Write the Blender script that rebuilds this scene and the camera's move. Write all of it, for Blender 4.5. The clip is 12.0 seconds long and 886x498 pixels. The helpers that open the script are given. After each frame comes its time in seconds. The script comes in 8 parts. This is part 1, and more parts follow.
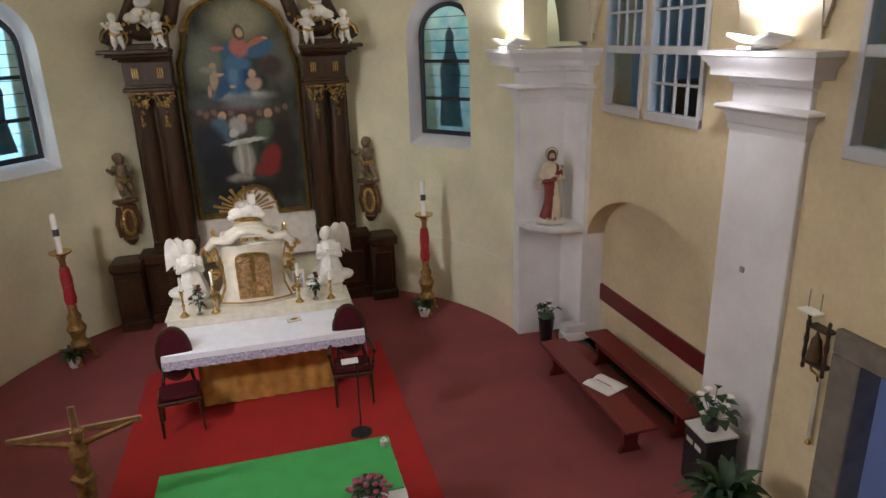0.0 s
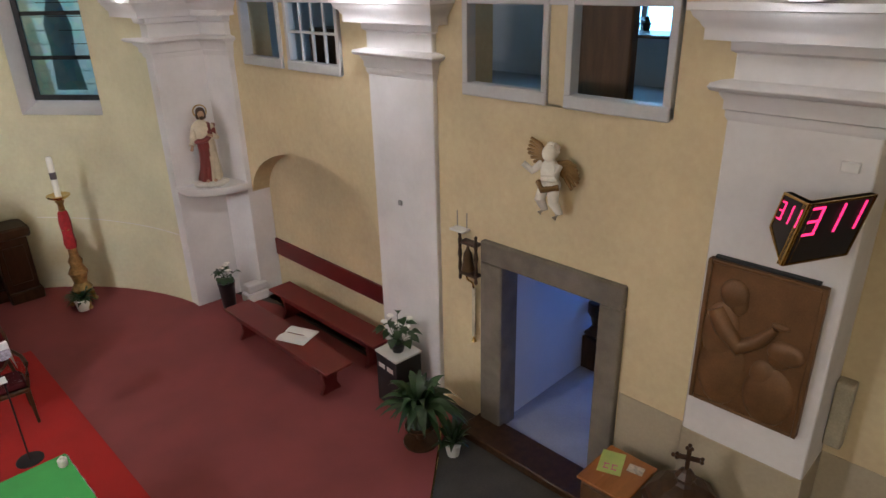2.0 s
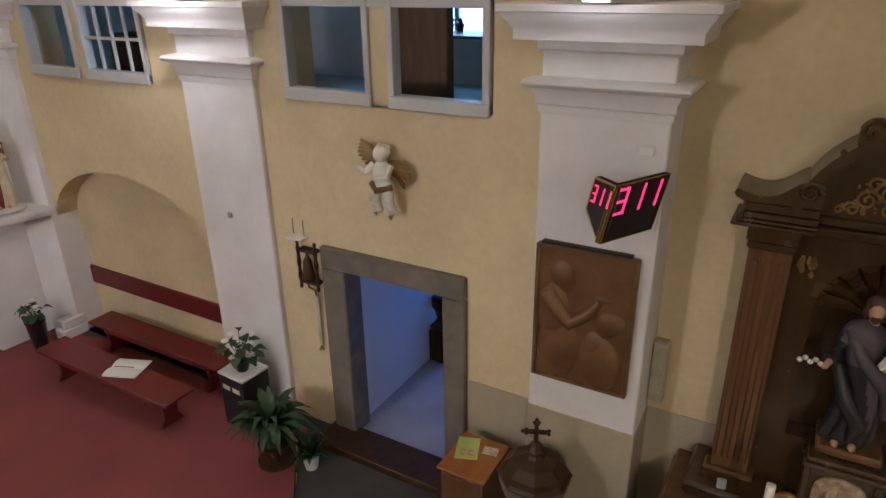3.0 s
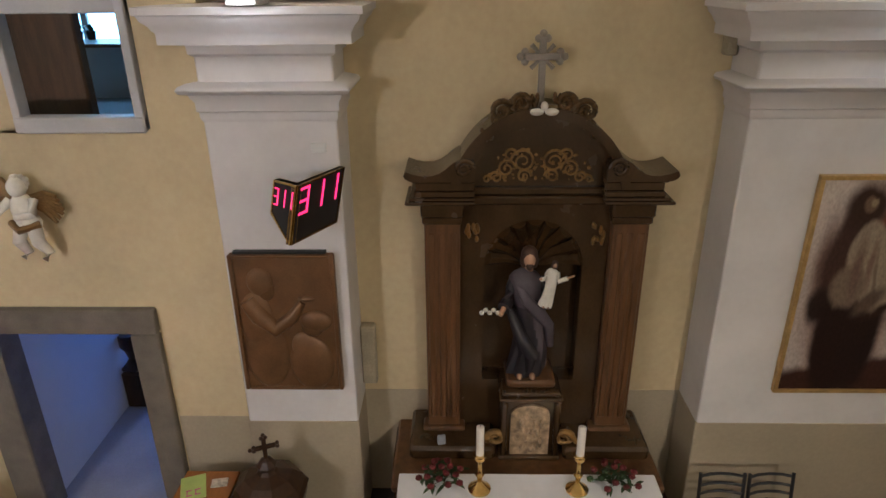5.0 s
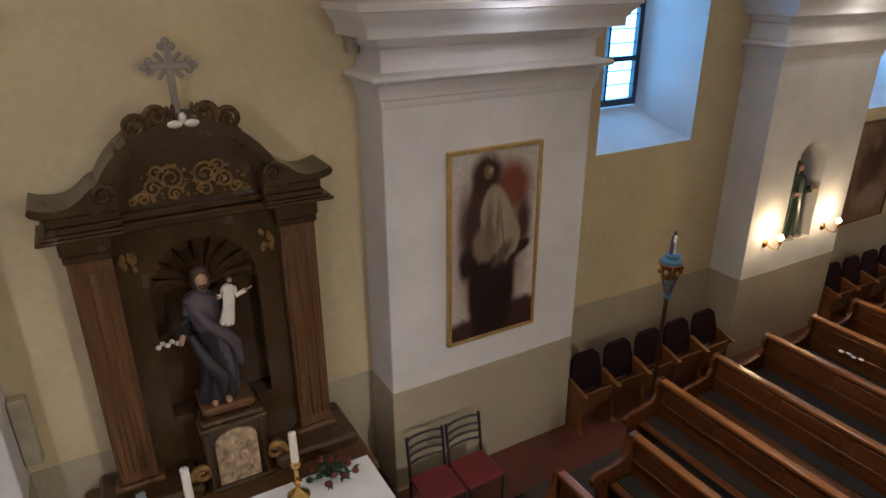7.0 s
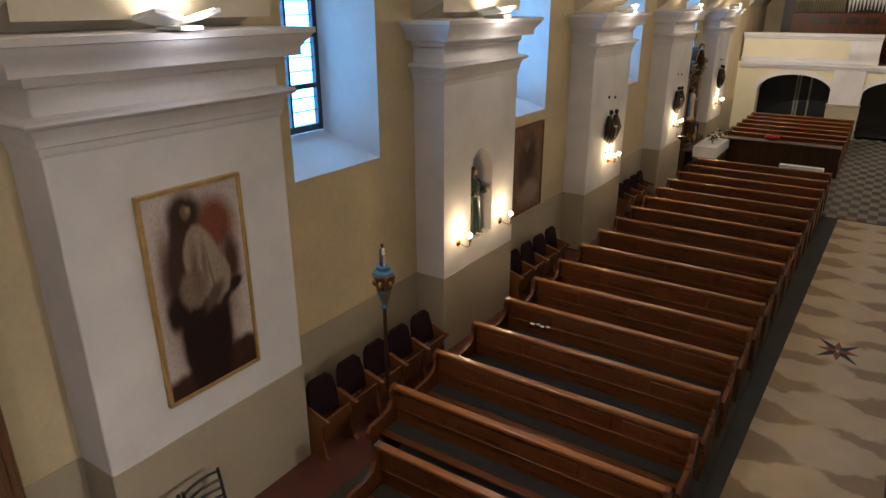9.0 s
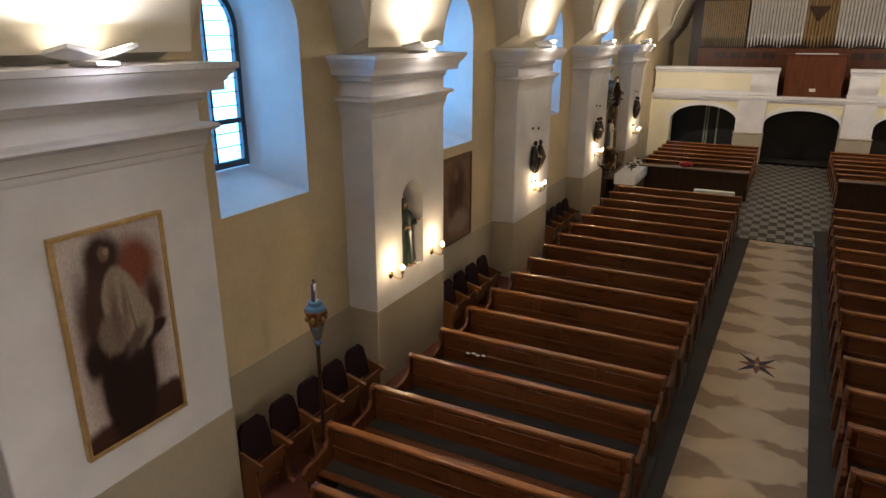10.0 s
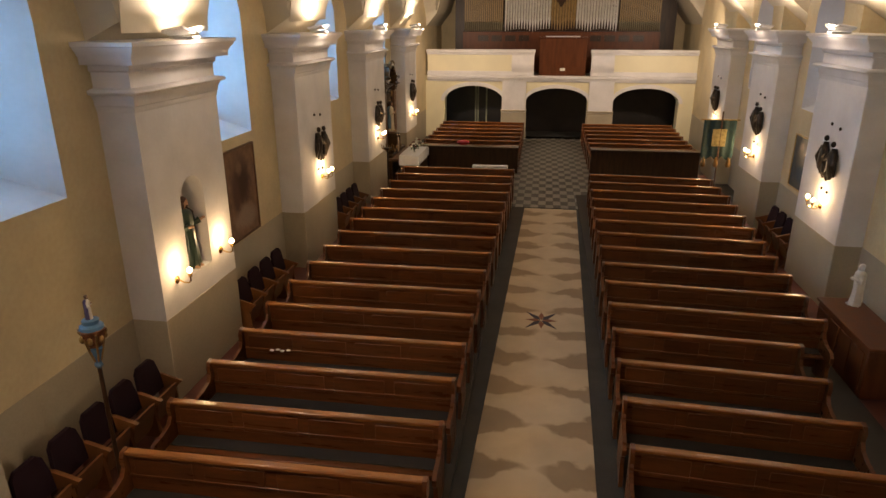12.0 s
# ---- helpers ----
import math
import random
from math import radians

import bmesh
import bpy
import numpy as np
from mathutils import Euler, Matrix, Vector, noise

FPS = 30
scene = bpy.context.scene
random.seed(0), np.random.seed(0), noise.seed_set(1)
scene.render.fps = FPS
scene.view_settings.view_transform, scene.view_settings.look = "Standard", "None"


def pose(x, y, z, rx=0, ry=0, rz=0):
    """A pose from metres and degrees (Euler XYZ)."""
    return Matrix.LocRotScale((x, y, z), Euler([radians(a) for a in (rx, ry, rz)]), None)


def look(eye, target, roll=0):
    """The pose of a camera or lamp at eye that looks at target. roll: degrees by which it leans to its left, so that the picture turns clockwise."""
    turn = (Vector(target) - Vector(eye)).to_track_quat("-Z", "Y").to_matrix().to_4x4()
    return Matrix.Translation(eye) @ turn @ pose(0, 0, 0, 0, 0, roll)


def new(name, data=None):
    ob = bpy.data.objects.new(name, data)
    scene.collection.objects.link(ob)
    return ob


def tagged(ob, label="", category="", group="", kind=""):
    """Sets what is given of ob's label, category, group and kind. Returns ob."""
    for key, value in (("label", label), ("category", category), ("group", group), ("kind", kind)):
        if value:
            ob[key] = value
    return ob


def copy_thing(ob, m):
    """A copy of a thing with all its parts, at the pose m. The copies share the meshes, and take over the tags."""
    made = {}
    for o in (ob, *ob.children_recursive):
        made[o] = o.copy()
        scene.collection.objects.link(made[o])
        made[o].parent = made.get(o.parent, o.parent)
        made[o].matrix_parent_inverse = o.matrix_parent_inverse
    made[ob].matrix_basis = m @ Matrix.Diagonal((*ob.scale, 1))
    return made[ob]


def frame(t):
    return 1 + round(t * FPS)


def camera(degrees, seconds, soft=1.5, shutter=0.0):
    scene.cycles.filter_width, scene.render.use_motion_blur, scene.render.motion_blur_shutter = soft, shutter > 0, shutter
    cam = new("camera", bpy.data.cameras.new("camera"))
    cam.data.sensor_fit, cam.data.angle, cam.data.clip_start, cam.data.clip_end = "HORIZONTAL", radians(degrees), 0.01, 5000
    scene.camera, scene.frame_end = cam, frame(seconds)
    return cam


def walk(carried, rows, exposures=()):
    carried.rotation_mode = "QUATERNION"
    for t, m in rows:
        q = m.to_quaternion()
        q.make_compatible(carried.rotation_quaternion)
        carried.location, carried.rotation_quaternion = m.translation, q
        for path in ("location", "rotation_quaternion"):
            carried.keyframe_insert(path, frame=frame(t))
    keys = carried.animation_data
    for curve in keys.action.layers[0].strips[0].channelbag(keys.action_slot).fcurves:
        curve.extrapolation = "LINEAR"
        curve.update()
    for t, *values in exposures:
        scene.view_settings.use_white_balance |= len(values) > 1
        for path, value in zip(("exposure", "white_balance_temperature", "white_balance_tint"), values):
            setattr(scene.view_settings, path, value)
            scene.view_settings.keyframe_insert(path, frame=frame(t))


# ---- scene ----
cam = camera(68.5, 12.0)
EYE = (0.0, 0.0, 4.9)
TURNS = (
    (0.0, -15.32, -17.99, 1.64), (0.5, -22.11, -19.44, 1.54), (1.0, -29.41, -20.87, 1.48),
    (1.5, -37.00, -22.19, 1.34), (2.0, -45.23, -22.83, 1.26), (2.5, -53.13, -22.92, 1.02),
    (4.5, -81.04, -23.10, 0.65), (5.0, -88.97, -23.12, 0.49), (5.5, -96.93, -23.12, 0.46),
    (6.0, -104.95, -23.11, 0.35), (6.5, -112.89, -23.03, 0.27), (7.0, -119.58, -23.00, 0.20),
    (9.0, -146.28, -20.73, 0.10), (9.5, -149.75, -19.42, 0.08), (10.0, -152.55, -17.96, 0.02),
    (10.5, -156.84, -17.34, 0.03), (11.0, -161.54, -17.55, 0.05), (11.5, -166.46, -18.25, 0.04),
    (12.0, -171.43, -19.20, 0.09))
walk(cam, [(t, pose(*EYE, 90 + pitch, roll, yaw)) for t, yaw, pitch, roll in TURNS],
     [(0.0, -0.30, 5950, 10), (1.5, -0.05, 6050, 10), (2.5, -0.14, 6100, 11), (5.5, 0.0, 6050, 11), (6.1, 0.0, 5450, 7), (6.5, 0.0, 5450, 7), (7.0, 0.0, 5750, 11), (9.5, -0.10, 5950, 13), (11.0, -0.08, 6000, 12), (12.0, 0.0, 7100, 19)])

# ---- light ----
world = bpy.data.worlds.new("dusk sky")
scene.world = world
world.use_nodes = True
_n = world.node_tree.nodes
_sky = _n.new("ShaderNodeTexSky")
_sky.sky_type = "NISHITA"
_sky.sun_disc = False
_sky.sun_elevation = radians(12)
_sky.sun_rotation = radians(250)
world.node_tree.links.new(_sky.outputs[0], _n["Background"].inputs[0])
_n["Background"].inputs[1].default_value = 0.15
sun = new("sun", bpy.data.lights.new("sun", "SUN"))
sun.data.energy, sun.data.angle, sun.data.color = 0.5, radians(12), (1.0, 0.93, 0.85)
sun.matrix_world = look((-20, -8, 8), (0, 0, 0))

WARM = (1.0, 0.87, 0.70)
COOL = (1.0, 0.96, 0.96)


def lamp_area(name, eye, target, watts, size, colour):
    ob = new(name, bpy.data.lights.new(name, "AREA"))
    ob.data.energy, ob.data.size, ob.data.color = watts, size, colour
    ob.matrix_world = look(eye, target)
    return ob


def lamp_point(name, eye, watts, radius, colour):
    ob = new(name, bpy.data.lights.new(name, "POINT"))
    ob.data.energy, ob.data.shadow_soft_size, ob.data.color = watts, radius, colour
    ob.location = eye
    return ob


# ---- materials ----
def mat(name, colour, rough=0.6, metal=0.0, vary=0.25, scale=3.0, fine=60.0, bump=0.15, tint=None,
        gloss_vary=0.1, coat=0.0, spec=0.5, stretch=(1, 1, 1), dist=0.01, random_vary=0.0):
    m = bpy.data.materials.new(name)
    m.use_nodes = True
    nt = m.node_tree
    nd, ln = nt.nodes, nt.links
    b = nd["Principled BSDF"]
    tc = nd.new("ShaderNodeTexCoord")
    mp = nd.new("ShaderNodeMapping")
    mp.inputs["Scale"].default_value = stretch
    ln.new(tc.outputs["Object"], mp.inputs[0])
    big = nd.new("ShaderNodeTexNoise")
    big.inputs["Scale"].default_value, big.inputs["Detail"].default_value = scale, 6
    small = nd.new("ShaderNodeTexNoise")
    small.inputs["Scale"].default_value, small.inputs["Detail"].default_value = fine, 4
    ln.new(mp.outputs[0], big.inputs["Vector"])
    ln.new(mp.outputs[0], small.inputs["Vector"])
    c = Vector(colour)
    lo = c * (1 - vary)
    hi = Vector(tint) if tint else Vector([min(1.0, v * (1 + vary * 0.8)) for v in c])
    ramp = nd.new("ShaderNodeValToRGB")
    ramp.color_ramp.elements[0].position, ramp.color_ramp.elements[1].position = 0.3, 0.7
    ramp.color_ramp.elements[0].color = (*lo, 1)
    ramp.color_ramp.elements[1].color = (*hi, 1)
    ln.new(big.outputs["Fac"], ramp.inputs[0])
    mix = nd.new("ShaderNodeMix")
    mix.data_type, mix.blend_type = "RGBA", "OVERLAY"
    mix.inputs["Factor"].default_value = 0.35 * min(1, vary * 3)
    ln.new(ramp.outputs[0], mix.inputs["A"])
    ln.new(small.outputs["Fac"], mix.inputs["B"])
    out = mix.outputs["Result"]
    if random_vary:
        info = nd.new("ShaderNodeObjectInfo")
        hsv = nd.new("ShaderNodeHueSaturation")
        mr = nd.new("ShaderNodeMapRange")
        mr.inputs["To Min"].default_value, mr.inputs["To Max"].default_value = 1 - random_vary, 1 + random_vary
        ln.new(info.outputs["Random"], mr.inputs["Value"])
        ln.new(mr.outputs[0], hsv.inputs["Value"])
        ln.new(out, hsv.inputs["Color"])
        out = hsv.outputs[0]
    ln.new(out, b.inputs["Base Color"])
    rr = nd.new("ShaderNodeMapRange")
    rr.inputs["To Min"].default_value = max(0.02, rough - gloss_vary)
    rr.inputs["To Max"].default_value = min(1.0, rough + gloss_vary)
    ln.new(big.outputs["Fac"], rr.inputs["Value"])
    ln.new(rr.outputs[0], b.inputs["Roughness"])
    b.inputs["Metallic"].default_value = metal
    b.inputs["Coat Weight"].default_value = coat
    b.inputs["Specular IOR Level"].default_value = spec
    if bump:
        bp = nd.new("ShaderNodeBump")
        bp.inputs["Strength"].default_value, bp.inputs["Distance"].default_value = bump, dist
        ln.new(small.outputs["Fac"], bp.inputs["Height"])
        ln.new(bp.outputs[0], b.inputs["Normal"])
    return m


def glow(name, colour, strength):
    m = bpy.data.materials.new(name)
    m.use_nodes = True
    b = m.node_tree.nodes["Principled BSDF"]
    b.inputs["Base Color"].default_value = (*colour, 1)
    b.inputs["Emission Color"].default_value = (*colour, 1)
    b.inputs["Emission Strength"].default_value = strength
    return m


def glass(name, colour, rough=0.05):
    m = bpy.data.materials.new(name)
    m.use_nodes = True
    b = m.node_tree.nodes["Principled BSDF"]
    b.inputs["Base Color"].default_value = (*colour, 1)
    b.inputs["Transmission Weight"].default_value = 1.0
    b.inputs["Roughness"].default_value = rough
    b.inputs["IOR"].default_value = 1.1
    return m


def picture(name, ground, blobs, warp=0.06, rough=0.45, weave=0.0, cloud=0.3, gain=1.0):
    """A painted panel: soft ellipses (cx, cz, rx, rz, colour, softness, turn) over a ground, in the panel's own 0..1 coordinates."""
    m = bpy.data.materials.new(name)
    m.use_nodes = True
    nd, ln = m.node_tree.nodes, m.node_tree.links
    b = nd["Principled BSDF"]
    tc = nd.new("ShaderNodeTexCoord")
    noi = nd.new("ShaderNodeTexNoise")
    noi.inputs["Scale"].default_value, noi.inputs["Detail"].default_value = 9, 5
    ln.new(tc.outputs["UV"], noi.inputs["Vector"])
    sub = nd.new("ShaderNodeVectorMath")
    sub.operation = "MULTIPLY_ADD"
    sub.inputs[1].default_value = (warp * 2,) * 3
    ln.new(noi.outputs["Color"], sub.inputs[0])
    ln.new(tc.outputs["UV"], sub.inputs[2])
    off = nd.new("ShaderNodeVectorMath")
    off.operation = "SUBTRACT"
    off.inputs[1].default_value = (warp, warp, warp)
    ln.new(sub.outputs[0], off.inputs[0])
    ramp = nd.new("ShaderNodeValToRGB")
    g = Vector(ground)
    ramp.color_ramp.elements[0].color, ramp.color_ramp.elements[1].color = (*(g * (1 - cloud)), 1), (*(g * (1 + 0.7 * cloud)), 1)
    ramp.color_ramp.elements[0].position, ramp.color_ramp.elements[1].position = 0.3, 0.7
    ln.new(noi.outputs["Fac"], ramp.inputs[0])
    out = ramp.outputs[0]
    for cx, cz, rx, rz, colour, soft, *turn in blobs:
        d = nd.new("ShaderNodeVectorMath")
        d.operation = "SUBTRACT"
        d.inputs[1].default_value = (cx, cz, 0)
        ln.new(off.outputs[0], d.inputs[0])
        if turn:
            spin = nd.new("ShaderNodeVectorRotate")
            spin.rotation_type = "Z_AXIS"
            spin.inputs["Angle"].default_value = radians(-turn[0])
            ln.new(d.outputs[0], spin.inputs["Vector"])
            d = spin
        s = nd.new("ShaderNodeVectorMath")
        s.operation = "MULTIPLY"
        s.inputs[1].default_value = (1 / rx, 1 / rz, 0)
        ln.new(d.outputs[0], s.inputs[0])
        length = nd.new("ShaderNodeVectorMath")
        length.operation = "LENGTH"
        ln.new(s.outputs[0], length.inputs[0])
        mr = nd.new("ShaderNodeMapRange")
        mr.interpolation_type = "SMOOTHSTEP"
        mr.inputs["From Min"].default_value, mr.inputs["From Max"].default_value = 1 + soft, max(0.0, 1 - soft)
        ln.new(length.outputs["Value"], mr.inputs["Value"])
        mix = nd.new("ShaderNodeMix")
        mix.data_type = "RGBA"
        ln.new(mr.outputs[0], mix.inputs["Factor"])
        ln.new(out, mix.inputs["A"])
        mix.inputs["B"].default_value = (*(Vector(colour) * gain), 1)
        out = mix.outputs["Result"]
    fine = nd.new("ShaderNodeTexNoise")
    fine.inputs["Scale"].default_value, fine.inputs["Detail"].default_value = 45, 6
    ln.new(tc.outputs["UV"], fine.inputs["Vector"])
    mix = nd.new("ShaderNodeMix")
    mix.data_type, mix.blend_type = "RGBA", "OVERLAY"
    mix.inputs["Factor"].default_value = 0.25 + weave
    ln.new(out, mix.inputs["A"])
    ln.new(fine.outputs["Fac"], mix.inputs["B"])
    ln.new(mix.outputs["Result"], b.inputs["Base Color"])
    b.inputs["Roughness"].default_value = rough
    b.inputs["Specular IOR Level"].default_value = 0.2
    return m


PLASTER = mat("white plaster", (0.72, 0.69, 0.68), 0.8, vary=0.10, scale=1.6, fine=18, bump=0.1, dist=0.006)
CREAM = mat("cream plaster", (0.64, 0.52, 0.32), 0.82, vary=0.13, scale=1.1, fine=16, bump=0.1, dist=0.006)
APSE = mat("pale cream plaster", (0.67, 0.62, 0.42), 0.8, vary=0.12, scale=1.1, fine=16, bump=0.1, dist=0.006)
DADO = mat("beige dado paint", (0.42, 0.355, 0.255), 0.55, vary=0.1, scale=1.2, fine=30, bump=0.08, dist=0.004)
VAULT = mat("vault plaster", (0.62, 0.55, 0.42), 0.85, vary=0.06, scale=0.7, fine=20, bump=0.06)
STONE = mat("grey sandstone", (0.17, 0.145, 0.115), 0.8, vary=0.22, scale=5, fine=90, bump=0.35)
FLOORST = mat("grey stone floor", (0.057, 0.052, 0.045), 0.7, spec=0.2, vary=0.25, scale=2.2, fine=50, bump=0.12)
CARPET = mat("dark red carpet", (0.215, 0.048, 0.048), 0.95, vary=0.14, scale=1.4, fine=260, bump=0.4, dist=0.004)
REDCARP = mat("bright red carpet", (0.36, 0.012, 0.010), 0.95, vary=0.14, scale=1.7, fine=260, bump=0.4, dist=0.004)
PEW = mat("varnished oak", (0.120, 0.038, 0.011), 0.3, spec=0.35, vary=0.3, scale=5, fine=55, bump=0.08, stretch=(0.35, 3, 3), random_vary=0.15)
PEWTOP = mat("lighter oak", (0.27, 0.10, 0.028), 0.24, vary=0.25, scale=4, fine=60, bump=0.06, stretch=(0.35, 3, 3), random_vary=0.1)
DARKWOOD = mat("dark walnut", (0.046, 0.021, 0.009), 0.36, spec=0.3, vary=0.35, scale=5, fine=70, bump=0.1, stretch=(3, 3, 0.4))
BROWNWOOD = mat("brown walnut", (0.128, 0.060, 0.024), 0.34, vary=0.3, scale=5, fine=70, bump=0.1, stretch=(3, 3, 0.4))
OAKPANEL = mat("organ oak", (0.115, 0.034, 0.011), 0.42, spec=0.25, vary=0.25, scale=3, fine=40, bump=0.05, stretch=(3, 3, 0.5))
ALTARWOOD = mat("olive brown walnut", (0.058, 0.031, 0.013), 0.24, coat=0.25, vary=0.25, scale=5, fine=45, bump=0.03, stretch=(1, 1, 0.6))
GOLD = mat("gilding", (0.52, 0.34, 0.11), 0.32, metal=0.9, vary=0.35, scale=14, fine=80, bump=0.2)
BRASS = mat("polished brass", (0.75, 0.52, 0.2), 0.2, metal=1.0, vary=0.15, scale=12, fine=70, bump=0.05)
IVORY = mat("ivory paint", (0.72, 0.66, 0.54), 0.45, vary=0.12, scale=8, fine=60, bump=0.1)
WHITEST = mat("white painted wood", (0.74, 0.70, 0.62), 0.5, vary=0.14, scale=9, fine=60, bump=0.15)
LINEN = mat("white linen", (0.85, 0.86, 0.90), 0.85, vary=0.05, scale=6, fine=180, bump=0.2, dist=0.004)
BLACK = mat("black iron", (0.015, 0.015, 0.017), 0.5, vary=0.2, bump=0.05)
WHITEPAINT = mat("white window paint", (0.50, 0.49, 0.49), 0.45, vary=0.06, scale=6, bump=0.05)
GREEN = mat("green altar cloth", (0.06, 0.36, 0.085), 0.8, vary=0.1, scale=4, fine=220, bump=0.25, dist=0.003)
BENCHRED = mat("red painted bench", (0.135, 0.016, 0.015), 0.38, vary=0.16, scale=3, fine=50, bump=0.06)
CUSHION = mat("burgundy velvet", (0.055, 0.007, 0.010), 0.9, spec=0.15, vary=0.2, scale=9, fine=160, bump=0.2)
PLASTICW = mat("white plastic", (0.75, 0.74, 0.72), 0.4, vary=0.05, bump=0.02)
LEAF = mat("dark green leaf", (0.022, 0.055, 0.016), 0.42, vary=0.4, scale=9, fine=40, bump=0.1, random_vary=0.25)
WAX = mat("white wax", (0.80, 0.77, 0.70), 0.45, vary=0.06, bump=0.03)
GLASSP = glass("window glass", (0.86, 0.95, 1.0))
LAMPGLOW = glow("lit lamp glass", (1.0, 0.88, 0.66), 14)
BULB = glow("lit bulb", (1.0, 0.78, 0.42), 40)


# ---- mesh helpers ----
class Geo:
    """Collects faces of one part, with a material slot per face."""

    def __init__(self):
        self.v, self.f, self.s, self.slot, self.uv = [], [], [], 0, None

    def add(self, verts, faces):
        n = len(self.v)
        self.v += [tuple(p) for p in verts]
        self.f += [tuple(i + n for i in q) for q in faces]
        self.s += [self.slot] * len(faces)
        return self

    def box(self, x0, x1, y0, y1, z0, z1, c=0.0):
        if c <= 0:
            v = [(x, y, z) for z in (z0, z1) for y in (y0, y1) for x in (x0, x1)]
            return self.add(v, [(0, 2, 3, 1), (4, 5, 7, 6), (0, 1, 5, 4), (2, 6, 7, 3), (0, 4, 6, 2), (1, 3, 7, 5)])
        v, idx = [], {}
        for i, (x, sx) in enumerate(((x0, 1), (x1, -1))):
            for j, (y, sy) in enumerate(((y0, 1), (y1, -1))):
                for k, (z, sz) in enumerate(((z0, 1), (z1, -1))):
                    for a, p in enumerate(((x, y + sy * c, z + sz * c), (x + sx * c, y, z + sz * c), (x + sx * c, y + sy * c, z))):
                        idx[i, j, k, a] = len(v)
                        v.append(p)
        f = []
        for a in range(3):
            for s in (0, 1):
                q = []
                for b, d in ((0, 0), (1, 0), (1, 1), (0, 1)):
                    key = [0, 0, 0]
                    key[a], key[(a + 1) % 3], key[(a + 2) % 3] = s, b, d
                    q.append(idx[(*key, a)])
                f.append(q if s else q[::-1])
        for a in range(3):
            b, d = (a + 1) % 3, (a + 2) % 3
            for sb in (0, 1):
                for sd in (0, 1):
                    k0, k1 = [0, 0, 0], [0, 0, 0]
                    k0[a], k1[a] = 0, 1
                    k0[b] = k1[b] = sb
                    k0[d] = k1[d] = sd
                    q = [idx[(*k0, b)], idx[(*k1, b)], idx[(*k1, d)], idx[(*k0, d)]]
                    f.append(q if sb == sd else q[::-1])
        for i in (0, 1):
            for j in (0, 1):
                for k in (0, 1):
                    q = [idx[i, j, k, a] for a in range(3)]
                    f.append(q if (i + j + k) % 2 else q[::-1])
        return self.add(v, f)

    def loft(self, rings, close=True, caps=True):
        n = len(rings[0])
        v = [p for r in rings for p in r]
        f = []
        for a in range(len(rings) - 1):
            for i in range(n if close else n - 1):
                j = (i + 1) % n
                f.append((a * n + i, a * n + j, (a + 1) * n + j, (a + 1) * n + i))
        if caps and close:
            f.append(tuple(range(n))[::-1])
            f.append(tuple(range((len(rings) - 1) * n, len(rings) * n)))
        return self.add(v, f)

    def lathe(self, prof, at=(0, 0, 0), seg=16, sx=1.0, sy=1.0, lean=(0, 0), wave=0.0, lobes=0):
        rings = []
        for r, z in prof:
            ring = []
            for i in range(seg):
                a = 2 * math.pi * i / seg
                q = r * (1 + wave * math.sin(lobes * a)) if lobes else r
                ring.append((at[0] + q * sx * math.cos(a) + lean[0] * z, at[1] + q * sy * math.sin(a) + lean[1] * z, at[2] + z))
            rings.append(ring)
        return self.loft(rings)

    def ball(self, at, rx, ry=None, rz=None, seg=12, rows=8):
        ry, rz = ry or rx, rz or rx
        prof = [(max(0.02, math.sin(math.pi * i / rows)), -math.cos(math.pi * i / rows)) for i in range(rows + 1)]
        rings = [[(at[0] + rx * r * math.cos(2 * math.pi * k / seg), at[1] + ry * r * math.sin(2 * math.pi * k / seg), at[2] + rz * z)
                  for k in range(seg)] for r, z in prof]
        return self.loft(rings)

    def tube(self, pts, radius, seg=8):
        pts = [Vector(p) for p in pts]
        rad = radius if isinstance(radius, (list, tuple)) else [radius] * len(pts)
        rings, up = [], Vector((0.13, 0.27, 0.95)).normalized()
        for i, p in enumerate(pts):
            d = (pts[min(i + 1, len(pts) - 1)] - pts[max(i - 1, 0)]).normalized()
            a = d.cross(up if abs(d.dot(up)) < 0.97 else Vector((1, 0, 0))).normalized()
            b = d.cross(a)
            rings.append([p + (a * math.cos(2 * math.pi * k / seg) + b * math.sin(2 * math.pi * k / seg)) * rad[i] for k in range(seg)])
        return self.loft(rings)

    def prism(self, outline, fn, a, b):
        """Extrudes a 2D outline between a and b; fn(u, v, w) gives the place."""
        n = len(outline)
        v = [fn(u, w, a) for u, w in outline] + [fn(u, w, b) for u, w in outline]
        f = [(i, (i + 1) % n, n + (i + 1) % n, n + i) for i in range(n)]
        f += [tuple(range(n))[::-1], tuple(range(n, 2 * n))]
        return self.add(v, f)

    def moved(self, m):
        self.v = [tuple(m @ Vector(p)) for p in self.v]
        return self

    def join(self, other, m=None):
        slot = self.slot
        n = len(self.v)
        self.v += [tuple(m @ Vector(p)) if m else p for p in other.v]
        self.f += [tuple(i + n for i in q) for q in other.f]
        self.s += other.s
        self.slot = slot
        return self


